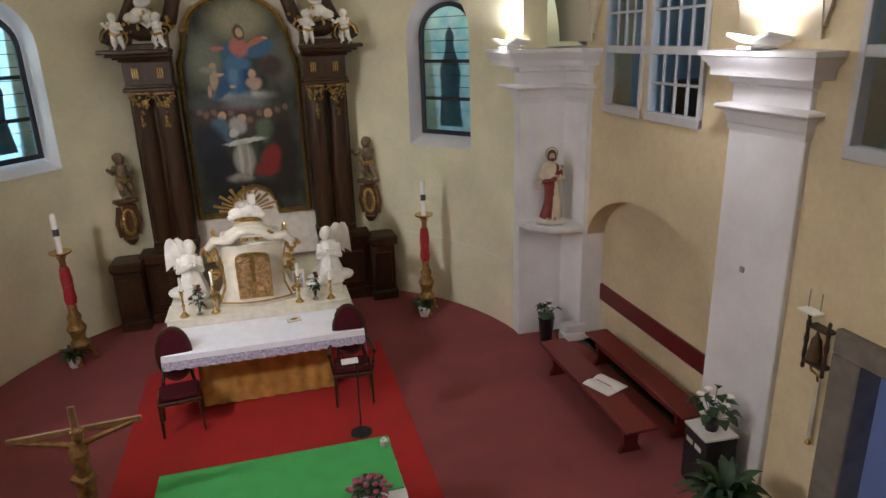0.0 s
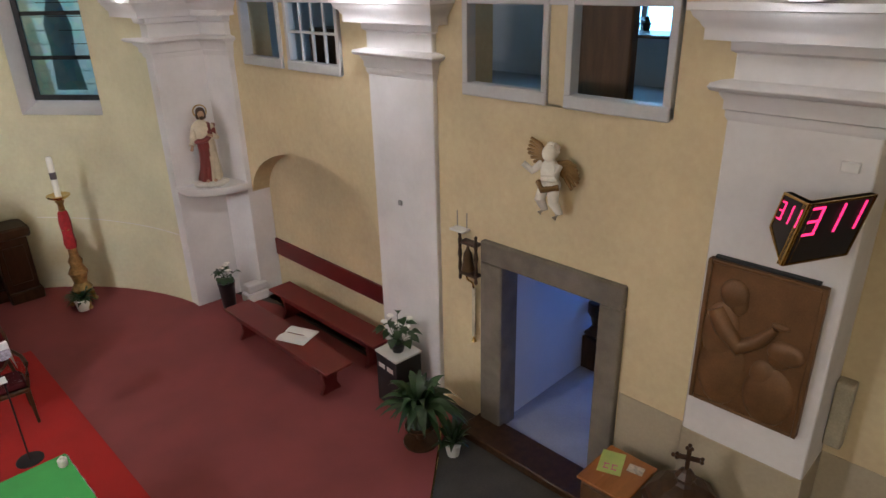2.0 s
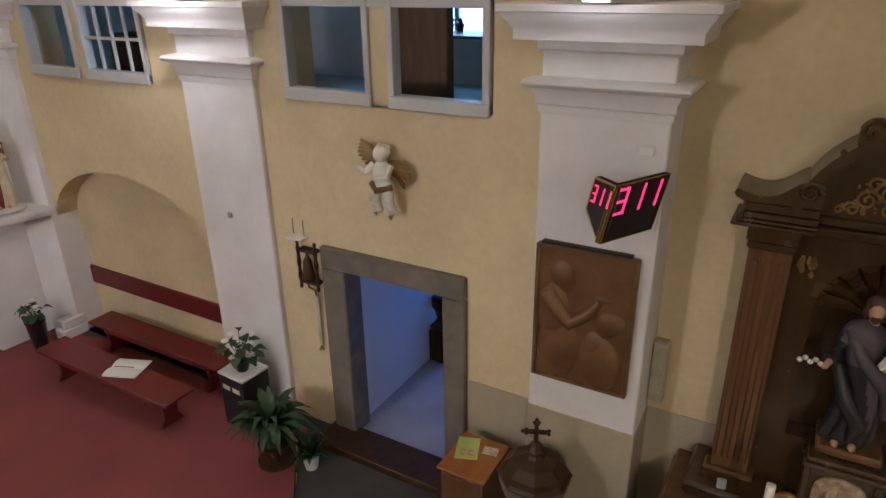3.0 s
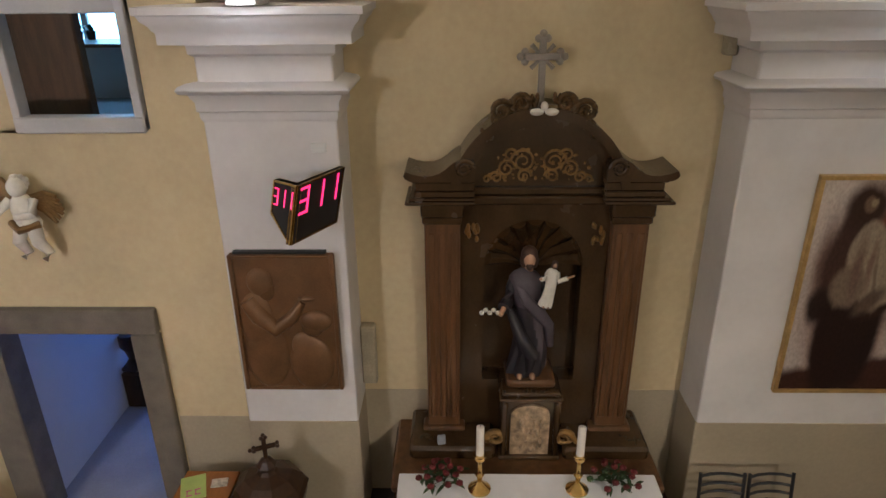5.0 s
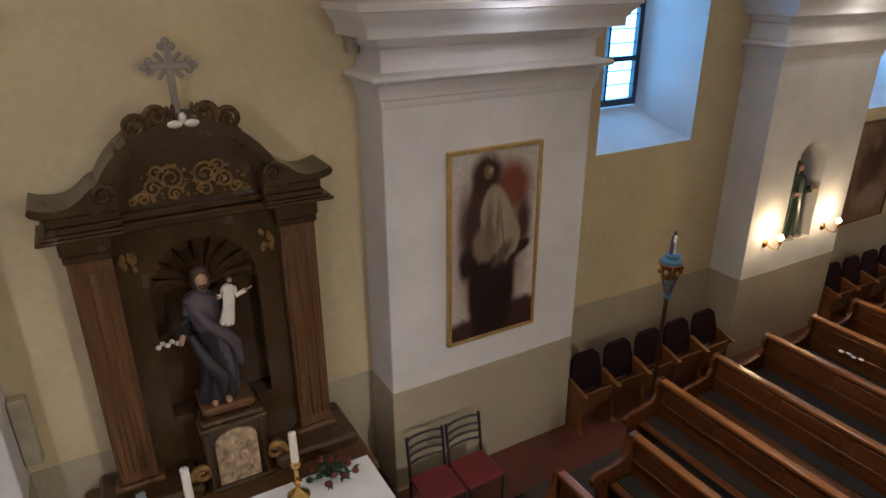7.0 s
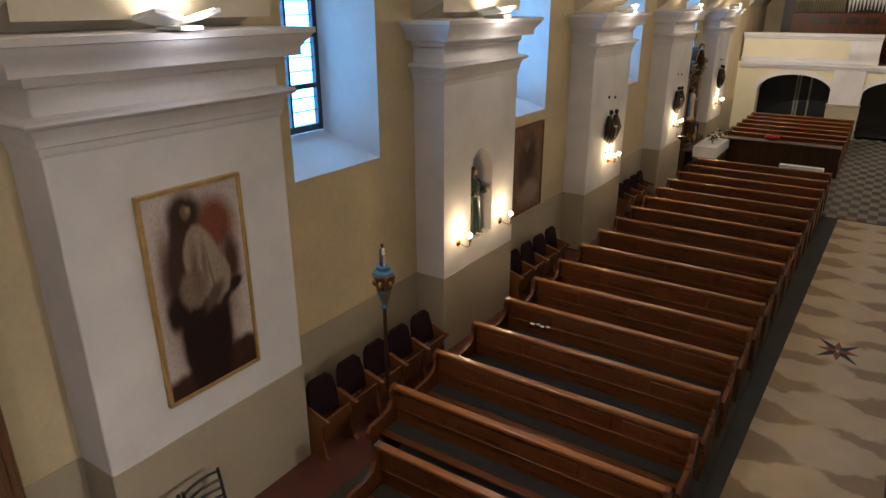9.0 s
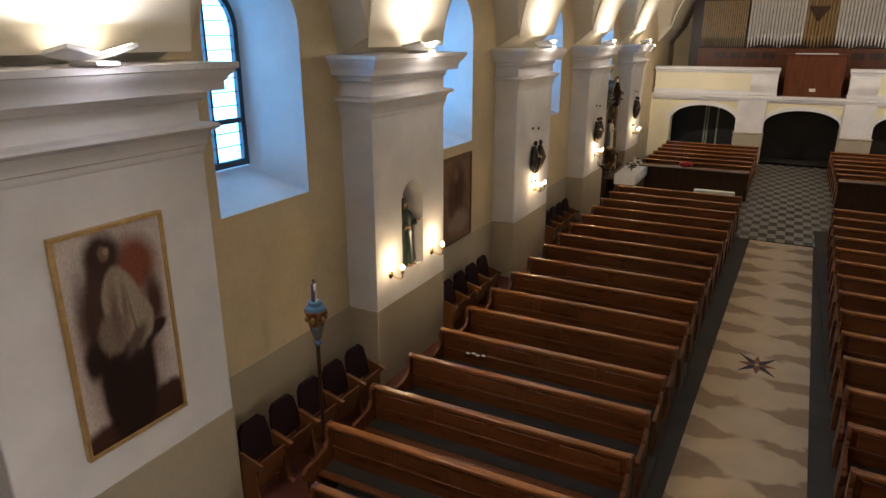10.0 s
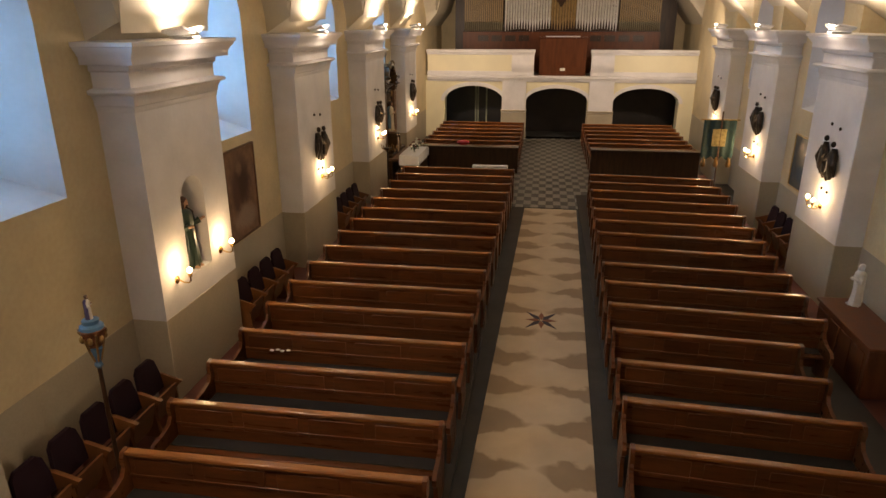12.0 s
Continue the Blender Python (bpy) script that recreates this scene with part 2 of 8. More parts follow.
def mesh_of(name, geo, mats, smooth=True, angle=40):
    me = bpy.data.meshes.new(name)
    me.from_pydata(geo.v, [], geo.f)
    for m in (mats if isinstance(mats, (list, tuple)) else [mats]):
        me.materials.append(m)
    me.polygons.foreach_set("material_index", geo.s)
    bm = bmesh.new()
    bm.from_mesh(me)
    bmesh.ops.recalc_face_normals(bm, faces=bm.faces)
    bm.to_mesh(me)
    bm.free()
    if smooth:
        me.polygons.foreach_set("use_smooth", [True] * len(me.polygons))
        me.set_sharp_from_angle(angle=radians(angle))
    me.update()
    return me


def part(name, geo, mats, parent=None, label="", smooth=True, angle=40):
    ob = new(name, mesh_of(name, geo, mats, smooth, angle))
    if parent is not None:
        ob.parent = parent
    if label:
        tagged(ob, label)
    return ob


def thing(name, label, category, at=(0, 0, 0), turn=0, group="", kind=""):
    ob = new(name)
    ob.empty_display_size = 0.1
    ob.matrix_basis = pose(*at, 0, 0, turn)
    return tagged(ob, label, category, group, kind)


def setting(name, geo, mats, label="", category="", smooth=True, angle=30):
    return tagged(part(name, geo, mats, None, "", smooth, angle), label, category, "", "structure")


def uv_panel(name, fn, w, h, material, parent=None, label=""):
    """A flat picture surface of its own, with 0..1 coordinates; fn(u, v) gives the corner's place."""
    me = bpy.data.meshes.new(name)
    me.from_pydata([fn(0, 0), fn(w, 0), fn(w, h), fn(0, h)], [], [(0, 1, 2, 3)])
    lay = me.uv_layers.new(name="uv")
    for i, c in enumerate(((0, 0), (1, 0), (1, 1), (0, 1))):
        lay.data[i].uv = c
    me.materials.append(material)
    ob = new(name, me)
    if parent is not None:
        ob.parent = parent
    if label:
        tagged(ob, label)
    return ob


def arch_profile(c, half, sill, spring, rise=None, n=14):
    rise = half if rise is None else rise
    pts = [(c - half, sill), (c - half, spring)]
    pts += [(c - half * math.cos(math.pi * i / n), spring + rise * math.sin(math.pi * i / n)) for i in range(1, n)]
    return pts + [(c + half, spring), (c + half, sill)]


def arch_wall(geo, fn, u0, u1, z0, z1, inner, outer, depth, steps=1, back=True, reveal=0):
    """A wall from u0 to u1 and z0 to z1, with an arched hole (outlines inner at the face and outer at the back); fn(u, d, z)."""
    def face(prof, d):
        lo, hi, sill = prof[0][0], prof[-1][0], prof[0][1]
        def grid(a, b, c, e):
            if b - a < 1e-4 or e - c < 1e-4:
                return
            us = [a + (b - a) * i / steps for i in range(steps + 1)]
            geo.add([fn(u, d, z) for u in us for z in (c, e)], [(2 * i, 2 * i + 1, 2 * i + 3, 2 * i + 2) for i in range(steps)])
        grid(u0, lo, z0, z1)
        grid(hi, u1, z0, z1)
        grid(lo, hi, z0, sill)
        arc = prof[1:-1]
        geo.add([fn(u, d, z) for u, z in arc] + [fn(u, d, z1) for u, z in arc],
                [(i, i + 1, len(arc) + i + 1, len(arc) + i) for i in range(len(arc) - 1)])
    face(inner, 0)
    if back:
        face(outer, depth)
    n = len(inner)
    geo.slot = reveal
    geo.add([fn(u, 0, z) for u, z in inner] + [fn(u, depth, z) for u, z in outer], [(i, (i + 1) % n, n + (i + 1) % n, n + i) for i in range(n)])
    geo.slot = 0
    geo.add([fn(u0, 0, z0), fn(u0, 0, z1), fn(u0, depth, z1), fn(u0, depth, z0)], [(0, 1, 2, 3)])
    geo.add([fn(u1, 0, z0), fn(u1, 0, z1), fn(u1, depth, z1), fn(u1, depth, z0)], [(0, 1, 2, 3)])
    return geo


# ---- large structure ----
FACE, BACK = 4.72, 5.20          # faces of the piers and of the recessed bays
PIERS = ((0.87, 1.85), (-4.30, -2.12), (-9.10, -7.09), (-14.36, -12.26), (-19.55, -17.47), (-24.60, -22.60))
BAYS = ((-2.12, 0.87, None), (-7.09, -4.30, -5.60), (-12.26, -9.10, -10.45), (-17.47, -14.36, -15.75),
        (-22.60, -19.55, -21.0), (-29.6, -24.60, None))
CAP = 4.71                        # top of the cornices
DADO_Z = 1.22


def east(u, d, z):
    return (BACK + d, u, z)


def west_x(y):
    return -5.1 + 0.04 * (y + 11.6) if y < -9 else -4.996


def west(u, d, z):
    return (west_x(u) - 0.48 - d, u, z)


# floor
g = Geo()
g.box(-7.5, 9.5, -36, 14, -0.2, 0.0)
setting("floor", g, FLOORST, "worn grey stone church floor", "floor")

# raised chancel carpet with a cut corner, then the brighter runner on it
g = Geo()
arc = [(-0.35 + 4.24 * math.sin(a), 8.9 + 4.24 * math.cos(a)) for a in [radians(80 - 160 * i / 30) for i in range(31)]]
outline = [(4.70, 4.55), (4.72, 8.6), (4.45, 9.5), (3.83, 9.52)] + arc + [(-4.6, 9.3), (-4.9, 4.4), (-3.4, 2.6), (2.0, 2.6), (3.57, 3.84), (4.09, 4.27)]
g.prism(outline, lambda u, w, h: (u, w, h), 0.0, 0.015)
setting("chancel_carpet", g, CARPET, "dark red wall-to-wall chancel carpet", "carpet", smooth=False)
g = Geo()
g.box(-2.17, 1.48, 3.2, 10.02, 0.016, 0.024, 0.002)
tagged(part("altar_carpet", g, REDCARP), "bright red carpet runner under the high altar", "carpet")
g = Geo()
g.tube([(2.0, 2.6, 0.012), (3.57, 3.84, 0.012), (4.09, 4.27, 0.012), (4.4, 4.53, 0.012)], 0.014, 6)
setting("carpet_trim", g, BRASS, "brass edge strip along the carpet", "trim")

# aisle carpet with pale and dark cloudy pattern, and checkered tiles behind it
def aisle_material():
    m = mat("patterned aisle carpet", (0.50, 0.375, 0.24), 0.95, vary=0.1, scale=2, fine=240, bump=0.35, dist=0.004)
    nd, ln = m.node_tree.nodes, m.node_tree.links
    b = nd["Principled BSDF"]
    src = b.inputs["Base Color"].links[0].from_socket
    tc = nd.new("ShaderNodeTexCoord")
    sep = nd.new("ShaderNodeSeparateXYZ")
    noi = nd.new("ShaderNodeTexNoise")
    noi.inputs["Scale"].default_value, noi.inputs["Detail"].default_value = 1.6, 4
    ln.new(tc.outputs["Object"], noi.inputs["Vector"])
    ln.new(tc.outputs["Object"], sep.inputs[0])

    def math_node(op, a, b2=None, c=None):
        n = nd.new("ShaderNodeMath")
        n.operation = op
        for i, v in enumerate((a, b2, c)):
            if v is None:
                continue
            if isinstance(v, (int, float)):
                n.inputs[i].default_value = v
            else:
                ln.new(v, n.inputs[i])
        return n.outputs[0]
    wob = math_node("MULTIPLY_ADD", noi.outputs["Fac"], 1.0, -0.5)
    ys = math_node("MULTIPLY_ADD", sep.outputs["Y"], 1 / 0.90, wob)
    wave = math_node("SINE", math_node("MULTIPLY", ys, 2 * math.pi))
    edge = math_node("ABSOLUTE", math_node("ADD", sep.outputs["X"], 0.0))
    lobes = math_node("MULTIPLY_ADD", edge, 1.7, -0.55)
    band = math_node("ADD", math_node("MULTIPLY", wave, 0.9), lobes)
    ramp = nd.new("ShaderNodeValToRGB")
    ramp.color_ramp.elements[0].position, ramp.color_ramp.elements[1].position = 0.36, 0.66
    ramp.color_ramp.elements[0].color, ramp.color_ramp.elements[1].color = (1, 1, 1, 1), (0.60, 0.56, 0.52, 1)
    ln.new(band, ramp.inputs[0])
    mix = nd.new("ShaderNodeMix")
    mix.data_type, mix.blend_type = "RGBA", "MULTIPLY"
    mix.inputs["Factor"].default_value = 1.0
    ln.new(src, mix.inputs["A"])
    ln.new(ramp.outputs[0], mix.inputs["B"])
    ln.new(mix.outputs["Result"], b.inputs["Base Color"])
    return m


AISLE = aisle_material()
g = Geo()
g.box(-0.71, 0.71, -6.6, 6.6, 0.004, 0.012, 0.002)
ob = part("aisle_carpet", g, AISLE)
ob.matrix_basis = pose(-0.19, -11.05, 0, 0, 0, -1.3)
tagged(ob, "beige aisle carpet with a dark cloudy pattern", "carpet", "", "structure")

# eight-point star woven into the aisle carpet
STARDK = mat("dark star wool", (0.045, 0.035, 0.045), 0.95, vary=0.2, fine=240, bump=0.3)
STARRD = mat("brown star wool", (0.20, 0.075, 0.04), 0.95, vary=0.2, fine=240, bump=0.3)
star = thing("carpet_star", "dark eight-pointed star inlay on the aisle carpet", "star", (-0.15, -10.4, 0.012), 0)
for k in range(8):
    a, r = k * math.pi / 4, (0.42 if k % 2 else 0.30)
    p = lambda ang, rad: (rad * math.cos(ang) * 0.9, rad * math.sin(ang) * 1.1)
    g = Geo()
    g.prism([p(a, 0.02), p(a - 0.39, 0.14), p(a, r), p(a + 0.39, 0.14)], lambda u, w, h: (u, w, h), 0.0, 0.004)
    part("point", g, STARRD if k % 2 == 0 else STARDK, star, smooth=False)

def checker_material():
    m = mat("checkered tiles", (0.24, 0.225, 0.19), 0.4, vary=0.15, scale=3, fine=40, bump=0.05)
    nd, ln = m.node_tree.nodes, m.node_tree.links
    b = nd["Principled BSDF"]
    tc = nd.new("ShaderNodeTexCoord")
    ch = nd.new("ShaderNodeTexChecker")
    ch.inputs["Scale"].default_value = 1.0
    mp = nd.new("ShaderNodeMapping")
    mp.inputs["Scale"].default_value = (1 / 0.21, 1 / 0.42, 1.0)
    mp.inputs["Location"].default_value = (0, 0, 0.5)
    ln.new(tc.outputs["Object"], mp.inputs[0])
    ch.inputs["Color1"].default_value, ch.inputs["Color2"].default_value = (1, 1, 1, 1), (0.18, 0.17, 0.17, 1)
    ln.new(mp.outputs[0], ch.inputs["Vector"])
    mix = nd.new("ShaderNodeMix")
    mix.data_type, mix.blend_type = "RGBA", "MULTIPLY"
    mix.inputs["Factor"].default_value = 1.0
    ln.new(b.inputs["Base Color"].links[0].from_socket, mix.inputs["A"])
    ln.new(ch.outputs["Color"], mix.inputs["B"])
    ln.new(mix.outputs["Result"], b.inputs["Base Color"])
    return m


CHECK = checker_material()
g = Geo()
g.box(-1.9, 1.1, -29.4, -17.75, 0.003, 0.009)
setting("checkered_floor", g, CHECK, "black and grey checkered tile aisle", "floor", smooth=False)

# grey boards under the pews
BOARDS = mat("grey linoleum", (0.055, 0.047, 0.040), 0.6, spec=0.2, vary=0.16, scale=3, fine=70, bump=0.06)
for name, x0, x1, y0, y1 in (("pew_floor", 0.80, 4.05, -19.2, -3.2), ("pew_floor", -4.45, -1.10, -19.2, -4.0),
                             ("pew_floor", 0.75, 4.4, -28.6, -22.2), ("pew_floor", -5.2, -1.7, -28.6, -22.2)):
    g = Geo()
    g.box(x0, x1, y0, y1, 0.0, 0.05, 0.005)
    setting(name, g, BOARDS, "grey boarded floor under the pews", "floor", smooth=False)
REDFLOOR = mat("red floor boards", (0.11, 0.03, 0.02), 0.5, vary=0.2, bump=0.08)
g = Geo()
g.box(4.06, 5.19, -22.6, -2.1, 0.0, 0.02, 0.004)
setting("side_floor", g, REDFLOOR, "dark red painted side floor", "floor", smooth=False)
g = Geo()
g.box(-5.5, -4.46, -22.6, -4.0, 0.0, 0.02, 0.004)
setting("side_floor", g, REDFLOOR, "dark red painted side floor", "floor", smooth=False)

# recessed bay walls, with deep splayed windows
def window_hole(c):
    return arch_profile(c, 0.74, 3.06, 4.95), arch_profile(c + 0.02, 0.50, 3.40, 5.0)


WBAYS = ((-11.60, -8.65, None), (-16.50, -13.58, -15.15), (-21.45, -18.47, -20.05), (-29.6, -23.40, None))
for fn, tag, bays in ((east, "wall_east", BAYS), (west, "wall_west", WBAYS)):
    for y0, y1, c in bays:
        g = Geo()
        if c is None:
            g.add([fn(u, d, z) for u in (y0, y1) for d in (0, 0.8) for z in (0, 6.6)],
                  [(0, 1, 5, 4), (2, 6, 7, 3), (0, 4, 6, 2), (1, 3, 7, 5), (0, 2, 3, 1), (4, 5, 7, 6)])
        else:
            inner, outer = window_hole(c)
            arch_wall(g, fn, y0 - 0.05, y1 + 0.05, 0, 6.6, inner, outer, 0.80, reveal=1)
        setting(tag, g, [CREAM, PLASTER], "cream plaster bay wall with a splayed window", "wall", angle=25)
        g = Geo()
        g.prism([(y0, 0), (y1, 0), (y1, DADO_Z), (y0, DADO_Z)], lambda u, z, d: fn(u, -d, z), 0.0, 0.006)
        setting("dado", g, DADO, "beige painted dado", "wall", smooth=False)

# plain wall that closes the side behind the camera
g = Geo()
g.box(-5.8, -5.03, -8.7, 9.6, 0, 7.0)
setting("wall_west", g, CREAM, "plain cream plaster wall", "wall", smooth=False)

# piers: shaft, dado, lower moulding and cornice
NECK = ((0.0, 3.90), (0.015, 3.93), (0.015, 3.97), (0.03, 3.98), (0.03, 4.04), (0.055, 4.08), (0.06, 4.10), (0.11, 4.115), (0.125, 4.14), (0.11, 4.165), (0.0, 4.185))
CORN = ((0.0, 4.36), (0.03, 4.38), (0.035, 4.44), (0.17, 4.455), (0.17, 4.53), (0.185, 4.545), (0.20, 4.575), (0.235, 4.61), (0.25, 4.645), (0.27, 4.65), (0.27, 4.70), (0.0, 4.71))


def ring_moulding(geo, prof, x0, x1, y0, y1, grow_back=False, sign=1, zs=0.0):
    """A moulding round a pier that stands against a wall; x0 is the face towards the nave."""
    rings = []
    for o, z in prof:
        rings.append([(x0 - sign * o, y0 - o, z + zs), (x1, y0 - o, z + zs), (x1, y1 + o, z + zs), (x0 - sign * o, y1 + o, z + zs)])
    geo.loft(rings)
    return geo


def pier(y0, y1, x0, x1, sign, dado=True, niche_at=None):
    p = thing("pier", "white plastered pier with a moulded cornice", "pier", (0, 0, 0), 0, "piers along the nave", "structure")
    g = Geo()
    a, b = min(x0, x1), max(x0, x1)
    if niche_at is None:
        g.box(a, b, y0, y1, 0, CAP - 0.05, 0.012)
    else:
        hole = arch_profile(niche_at, 0.31, 1.58, 2.62, 0.31)
        arch_wall(g, lambda u, d, z: (x0 + d, u, z), y0, y1, 0, CAP - 0.05, hole, hole, 0.50)
        g.add([(x0 + 0.34, u, z) for u, z in hole], [tuple(range(len(hole)))])
    part("shaft", g, PLASTER, p)
    part("neck_moulding", ring_moulding(Geo(), NECK, x0, x1, y0, y1, sign=sign), PLASTER, p, angle=50)
    part("cornice", ring_moulding(Geo(), CORN, x0, x1, y0, y1, sign=sign), PLASTER, p, angle=50)
    if dado:
        g = Geo()
        g.box(min(x0 - sign * 0.006, x1), max(x0 - sign * 0.006, x1), y0 - 0.006, y1 + 0.006, 0, DADO_Z, 0.01)
        part("dado", g, DADO, p, "beige painted dado")
    return p


for y0, y1 in PIERS:
    pier(y0, y1, FACE, BACK + 0.05, 1, niche_at=-8.10 if y1 == -7.09 else None)
WPIERS = ((-8.65, -6.70), (-13.58, -11.60), (-18.47, -16.50), (-23.40, -21.45))
for y0, y1 in WPIERS:
    xf = west_x((y0 + y1) / 2)
    pier(y0, y1, xf, xf - 0.55, -1)

# choir wall with door, arched recess and two gallery windows
CH = 4.78
g = Geo()


def choir(u, d, z):
    return (CH + d, u, z)


def rects(geo, fn, cells, depth):
    for u0, u1, z0, z1 in cells:
        v = [fn(u, d, z) for z in (z0, z1) for u in (u0, u1) for d in (0, depth)]
        geo.add(v, [(0, 2, 3, 1), (4, 5, 7, 6), (0, 1, 5, 4), (2, 6, 7, 3), (0, 4, 6, 2), (1, 3, 7, 5)])


rects(g, choir, [(1.80, 2.74, 0, 3.83), (2.74, 4.0, 2.11, 3.83), (4.0, 5.0, 0, 3.83),
                 (1.80, 2.28, 3.83, 7.0), (2.28, 4.50, 6.0, 7.0), (4.50, 6.43, 3.83, 7.0),
                 (6.43, 8.73, 6.0, 7.0), (8.73, 9.30, 3.83, 7.0)], 0.45)
niche = arch_profile(7.5, 1.55, 0.0, 1.75, 0.90, 24)
arch_wall(g, choir, 5.0, 9.3, 0, 3.83, niche, niche, 0.45, back=False)
g.add([choir(u, 0.30, z) for u in (5.0, 9.3) for z in (0, 3.76)], [(0, 1, 3, 2)])
g.add([choir(u, 0.45, z) for u in (5.0, 9.3) for z in (0, 3.83)], [(0, 1, 3, 2)])
setting("wall_choir", g, CREAM, "cream plaster choir wall with a door and a segmental arched recess", "wall", smooth=False)
g = Geo()
g.box(CH - 0.005, CH + 0.01, 1.86, 2.50, 0, DADO_Z)
setting("dado", g, DADO, "beige painted dado", "wall", smooth=False)
pier(4.86, 5.90, FACE, CH + 0.1, 1, dado=False)

# stepped corner pier between choir and apse, its faces meeting in an inner corner
p = thing("pier", "white plastered corner pier with a moulded cornice", "pier", (0, 0, 0), 0, "piers along the nave", "structure")
g = Geo()
g.prism([(3.81, 9.53), (4.56, 9.53), (4.70, 9.04), (5.2, 9.04), (5.2, 10.4), (3.81, 10.4)], lambda u, w, z: (u, w, z), 0, CAP - 0.05)
part("shaft", g, PLASTER, p, smooth=False)
for nm, prof in (("neck_moulding", NECK), ("cornice", CORN)):
    g = Geo()
    for_rings = []
    for o, z in prof:
        for_rings.append([(3.81 - o, 10.4, z), (3.81 - o, 9.53 - o, z), (4.56 - o * 1.05, 9.53 - o, z), (4.70 - o, 9.04 - o, z), (5.2, 9.04 - o, z), (5.2, 10.4, z)])
    g.loft(for_rings)
    part(nm, g, PLASTER, p, angle=50)
g = Geo()
g.box(4.40, 4.80, 8.98, 9.2, 0.0, 0.16, 0.02)
g.box(4.44, 4.80, 9.0, 9.2, 0.16, 0.30, 0.02)
part("plinth", g, PLASTER, p, "stepped plaster plinth")

# apse: a half cylinder with two splayed windows, its half dome, and the arch on the other side
AC, AR = (-0.35, 8.9), 4.25


def apse(u, d, z):
    return (AC[0] + (AR + d) * math.sin(u), AC[1] + (AR + d) * math.cos(u), z)


g = Geo()
for lo, hi, c in ((radians(0), radians(81.3), radians(53.2)), (radians(-95), radians(0), radians(-53.6))):
    inner = arch_profile(c, radians(9.4), 3.02, 4.95, 0.72)
    outer = arch_profile(c, radians(8.0), 3.20, 4.95, 0.55)
    arch_wall(g, apse, lo, hi, 0, 7.2, inner, outer, 0.42, steps=14, reveal=1)
setting("wall_apse", g, [APSE, PLASTER], "pale cream curved apse wall with deep window reveals", "wall", angle=30)
g = Geo()
rings = []
for k in range(9):
    e = radians(90 * k / 8 * 0.97)
    rings.append([(AC[0] + (AR + 0.5) * math.cos(e) * math.sin(a), AC[1] + (AR + 0.5) * math.cos(e) * math.cos(a), 6.2 + 2.6 * math.sin(e))
                  for a in [radians(-95 + 190 * i / 32) for i in range(33)]])
g.loft(rings, close=False)
setting("ceiling_apse", g, VAULT, "plastered half dome over the apse", "ceiling")
g = Geo()
g.box(-5.8, -4.5, 9.0, 9.9, 0, 7.2)
setting("wall_west", g, PLASTER, "plain white plaster corner wall", "wall", smooth=False)

g = Geo()
g.tube([apse(radians(41 + 38 * i / 16), -0.006, 1.31 - 0.007 * i) for i in range(17)], 0.006, 6)
setting("wall_cable", g, PLASTER, "thin white cable along the apse wall", "cable")

# groined vault with transverse bands
def vault():
    geo = Geo()
    cx, half, rise, spring = -0.19, 4.93, 4.1, 4.68
    xs = [cx + half * math.cos(math.pi * i / 56) for i in range(57)]
    xs = [5.25] + [FACE + 0.001] + xs[1:-1] + [cx - half - 0.001, -6.6]
    ys, kind = [], []

    def put(y, k, c=0.0, h=0.0):
        ys.append(y)
        kind.append((k, c, h))
    bands = sorted(list(PIERS) + [(4.86, 5.90), (9.04, 9.9)], reverse=True)
    for i, (a, b) in enumerate(bands):
        put(b + (0.25 if i == 0 else 0), "band")
        put(a, "band")
        nxt = bands[i + 1][1] if i + 1 < len(bands) else -29.6
        c, h = (a + nxt) / 2, (a - nxt) / 2
        n = 18
        for j in range(n + 1):
            y = c + h * math.cos(math.pi * j / n)
            put(min(max(y, nxt + 0.0005), a - 0.0005), "bay", c, h)
    put(-29.6, "band")
    put(-36.0, "band")
    verts = []
    for y, (k, c, h) in zip(ys, kind):
        for x in xs:
            q = (x - cx) / half
            wide = 1.0 if y > -9 else 1 + 0.0065 * (-9 - y) * (1 if q < 0 else 0.1)
            q /= wide
            zm = spring + rise * math.sqrt(max(0.0, 1 - q * q)) if abs(q) < 1 else spring
            if k == "band":
                zz = zm - (0.12 if abs(q) < 0.999 else 0.0)
            else:
                zz = max(zm, spring + min(h, 1.6) * math.sqrt(max(0.0, 1 - ((y - c) / h) ** 2)))
            verts.append((x, y, zz))
    n = len(xs)
    geo.add(verts, [(a * n + i, a * n + i + 1, (a + 1) * n + i + 1, (a + 1) * n + i) for a in range(len(ys) - 1) for i in range(n - 1)])
    return geo


setting("ceiling_vault", vault(), VAULT, "cream plastered groined vault with transverse bands", "ceiling", angle=35)
g = Geo()
g.box(-7.5, 9.5, -36, 14.2, 9.0, 9.2)
setting("roof", g, VAULT, "plain roof above the vault", "ceiling", smooth=False)

# organ gallery across the rear: three arches, moulded parapet
GY = -29.3
gal = thing("organ_gallery", "white and yellow organ gallery on three arches", "gallery", (0, 0, 0), 0, "", "structure")


def rear(u, d, z):
    return (u, GY - d, z)


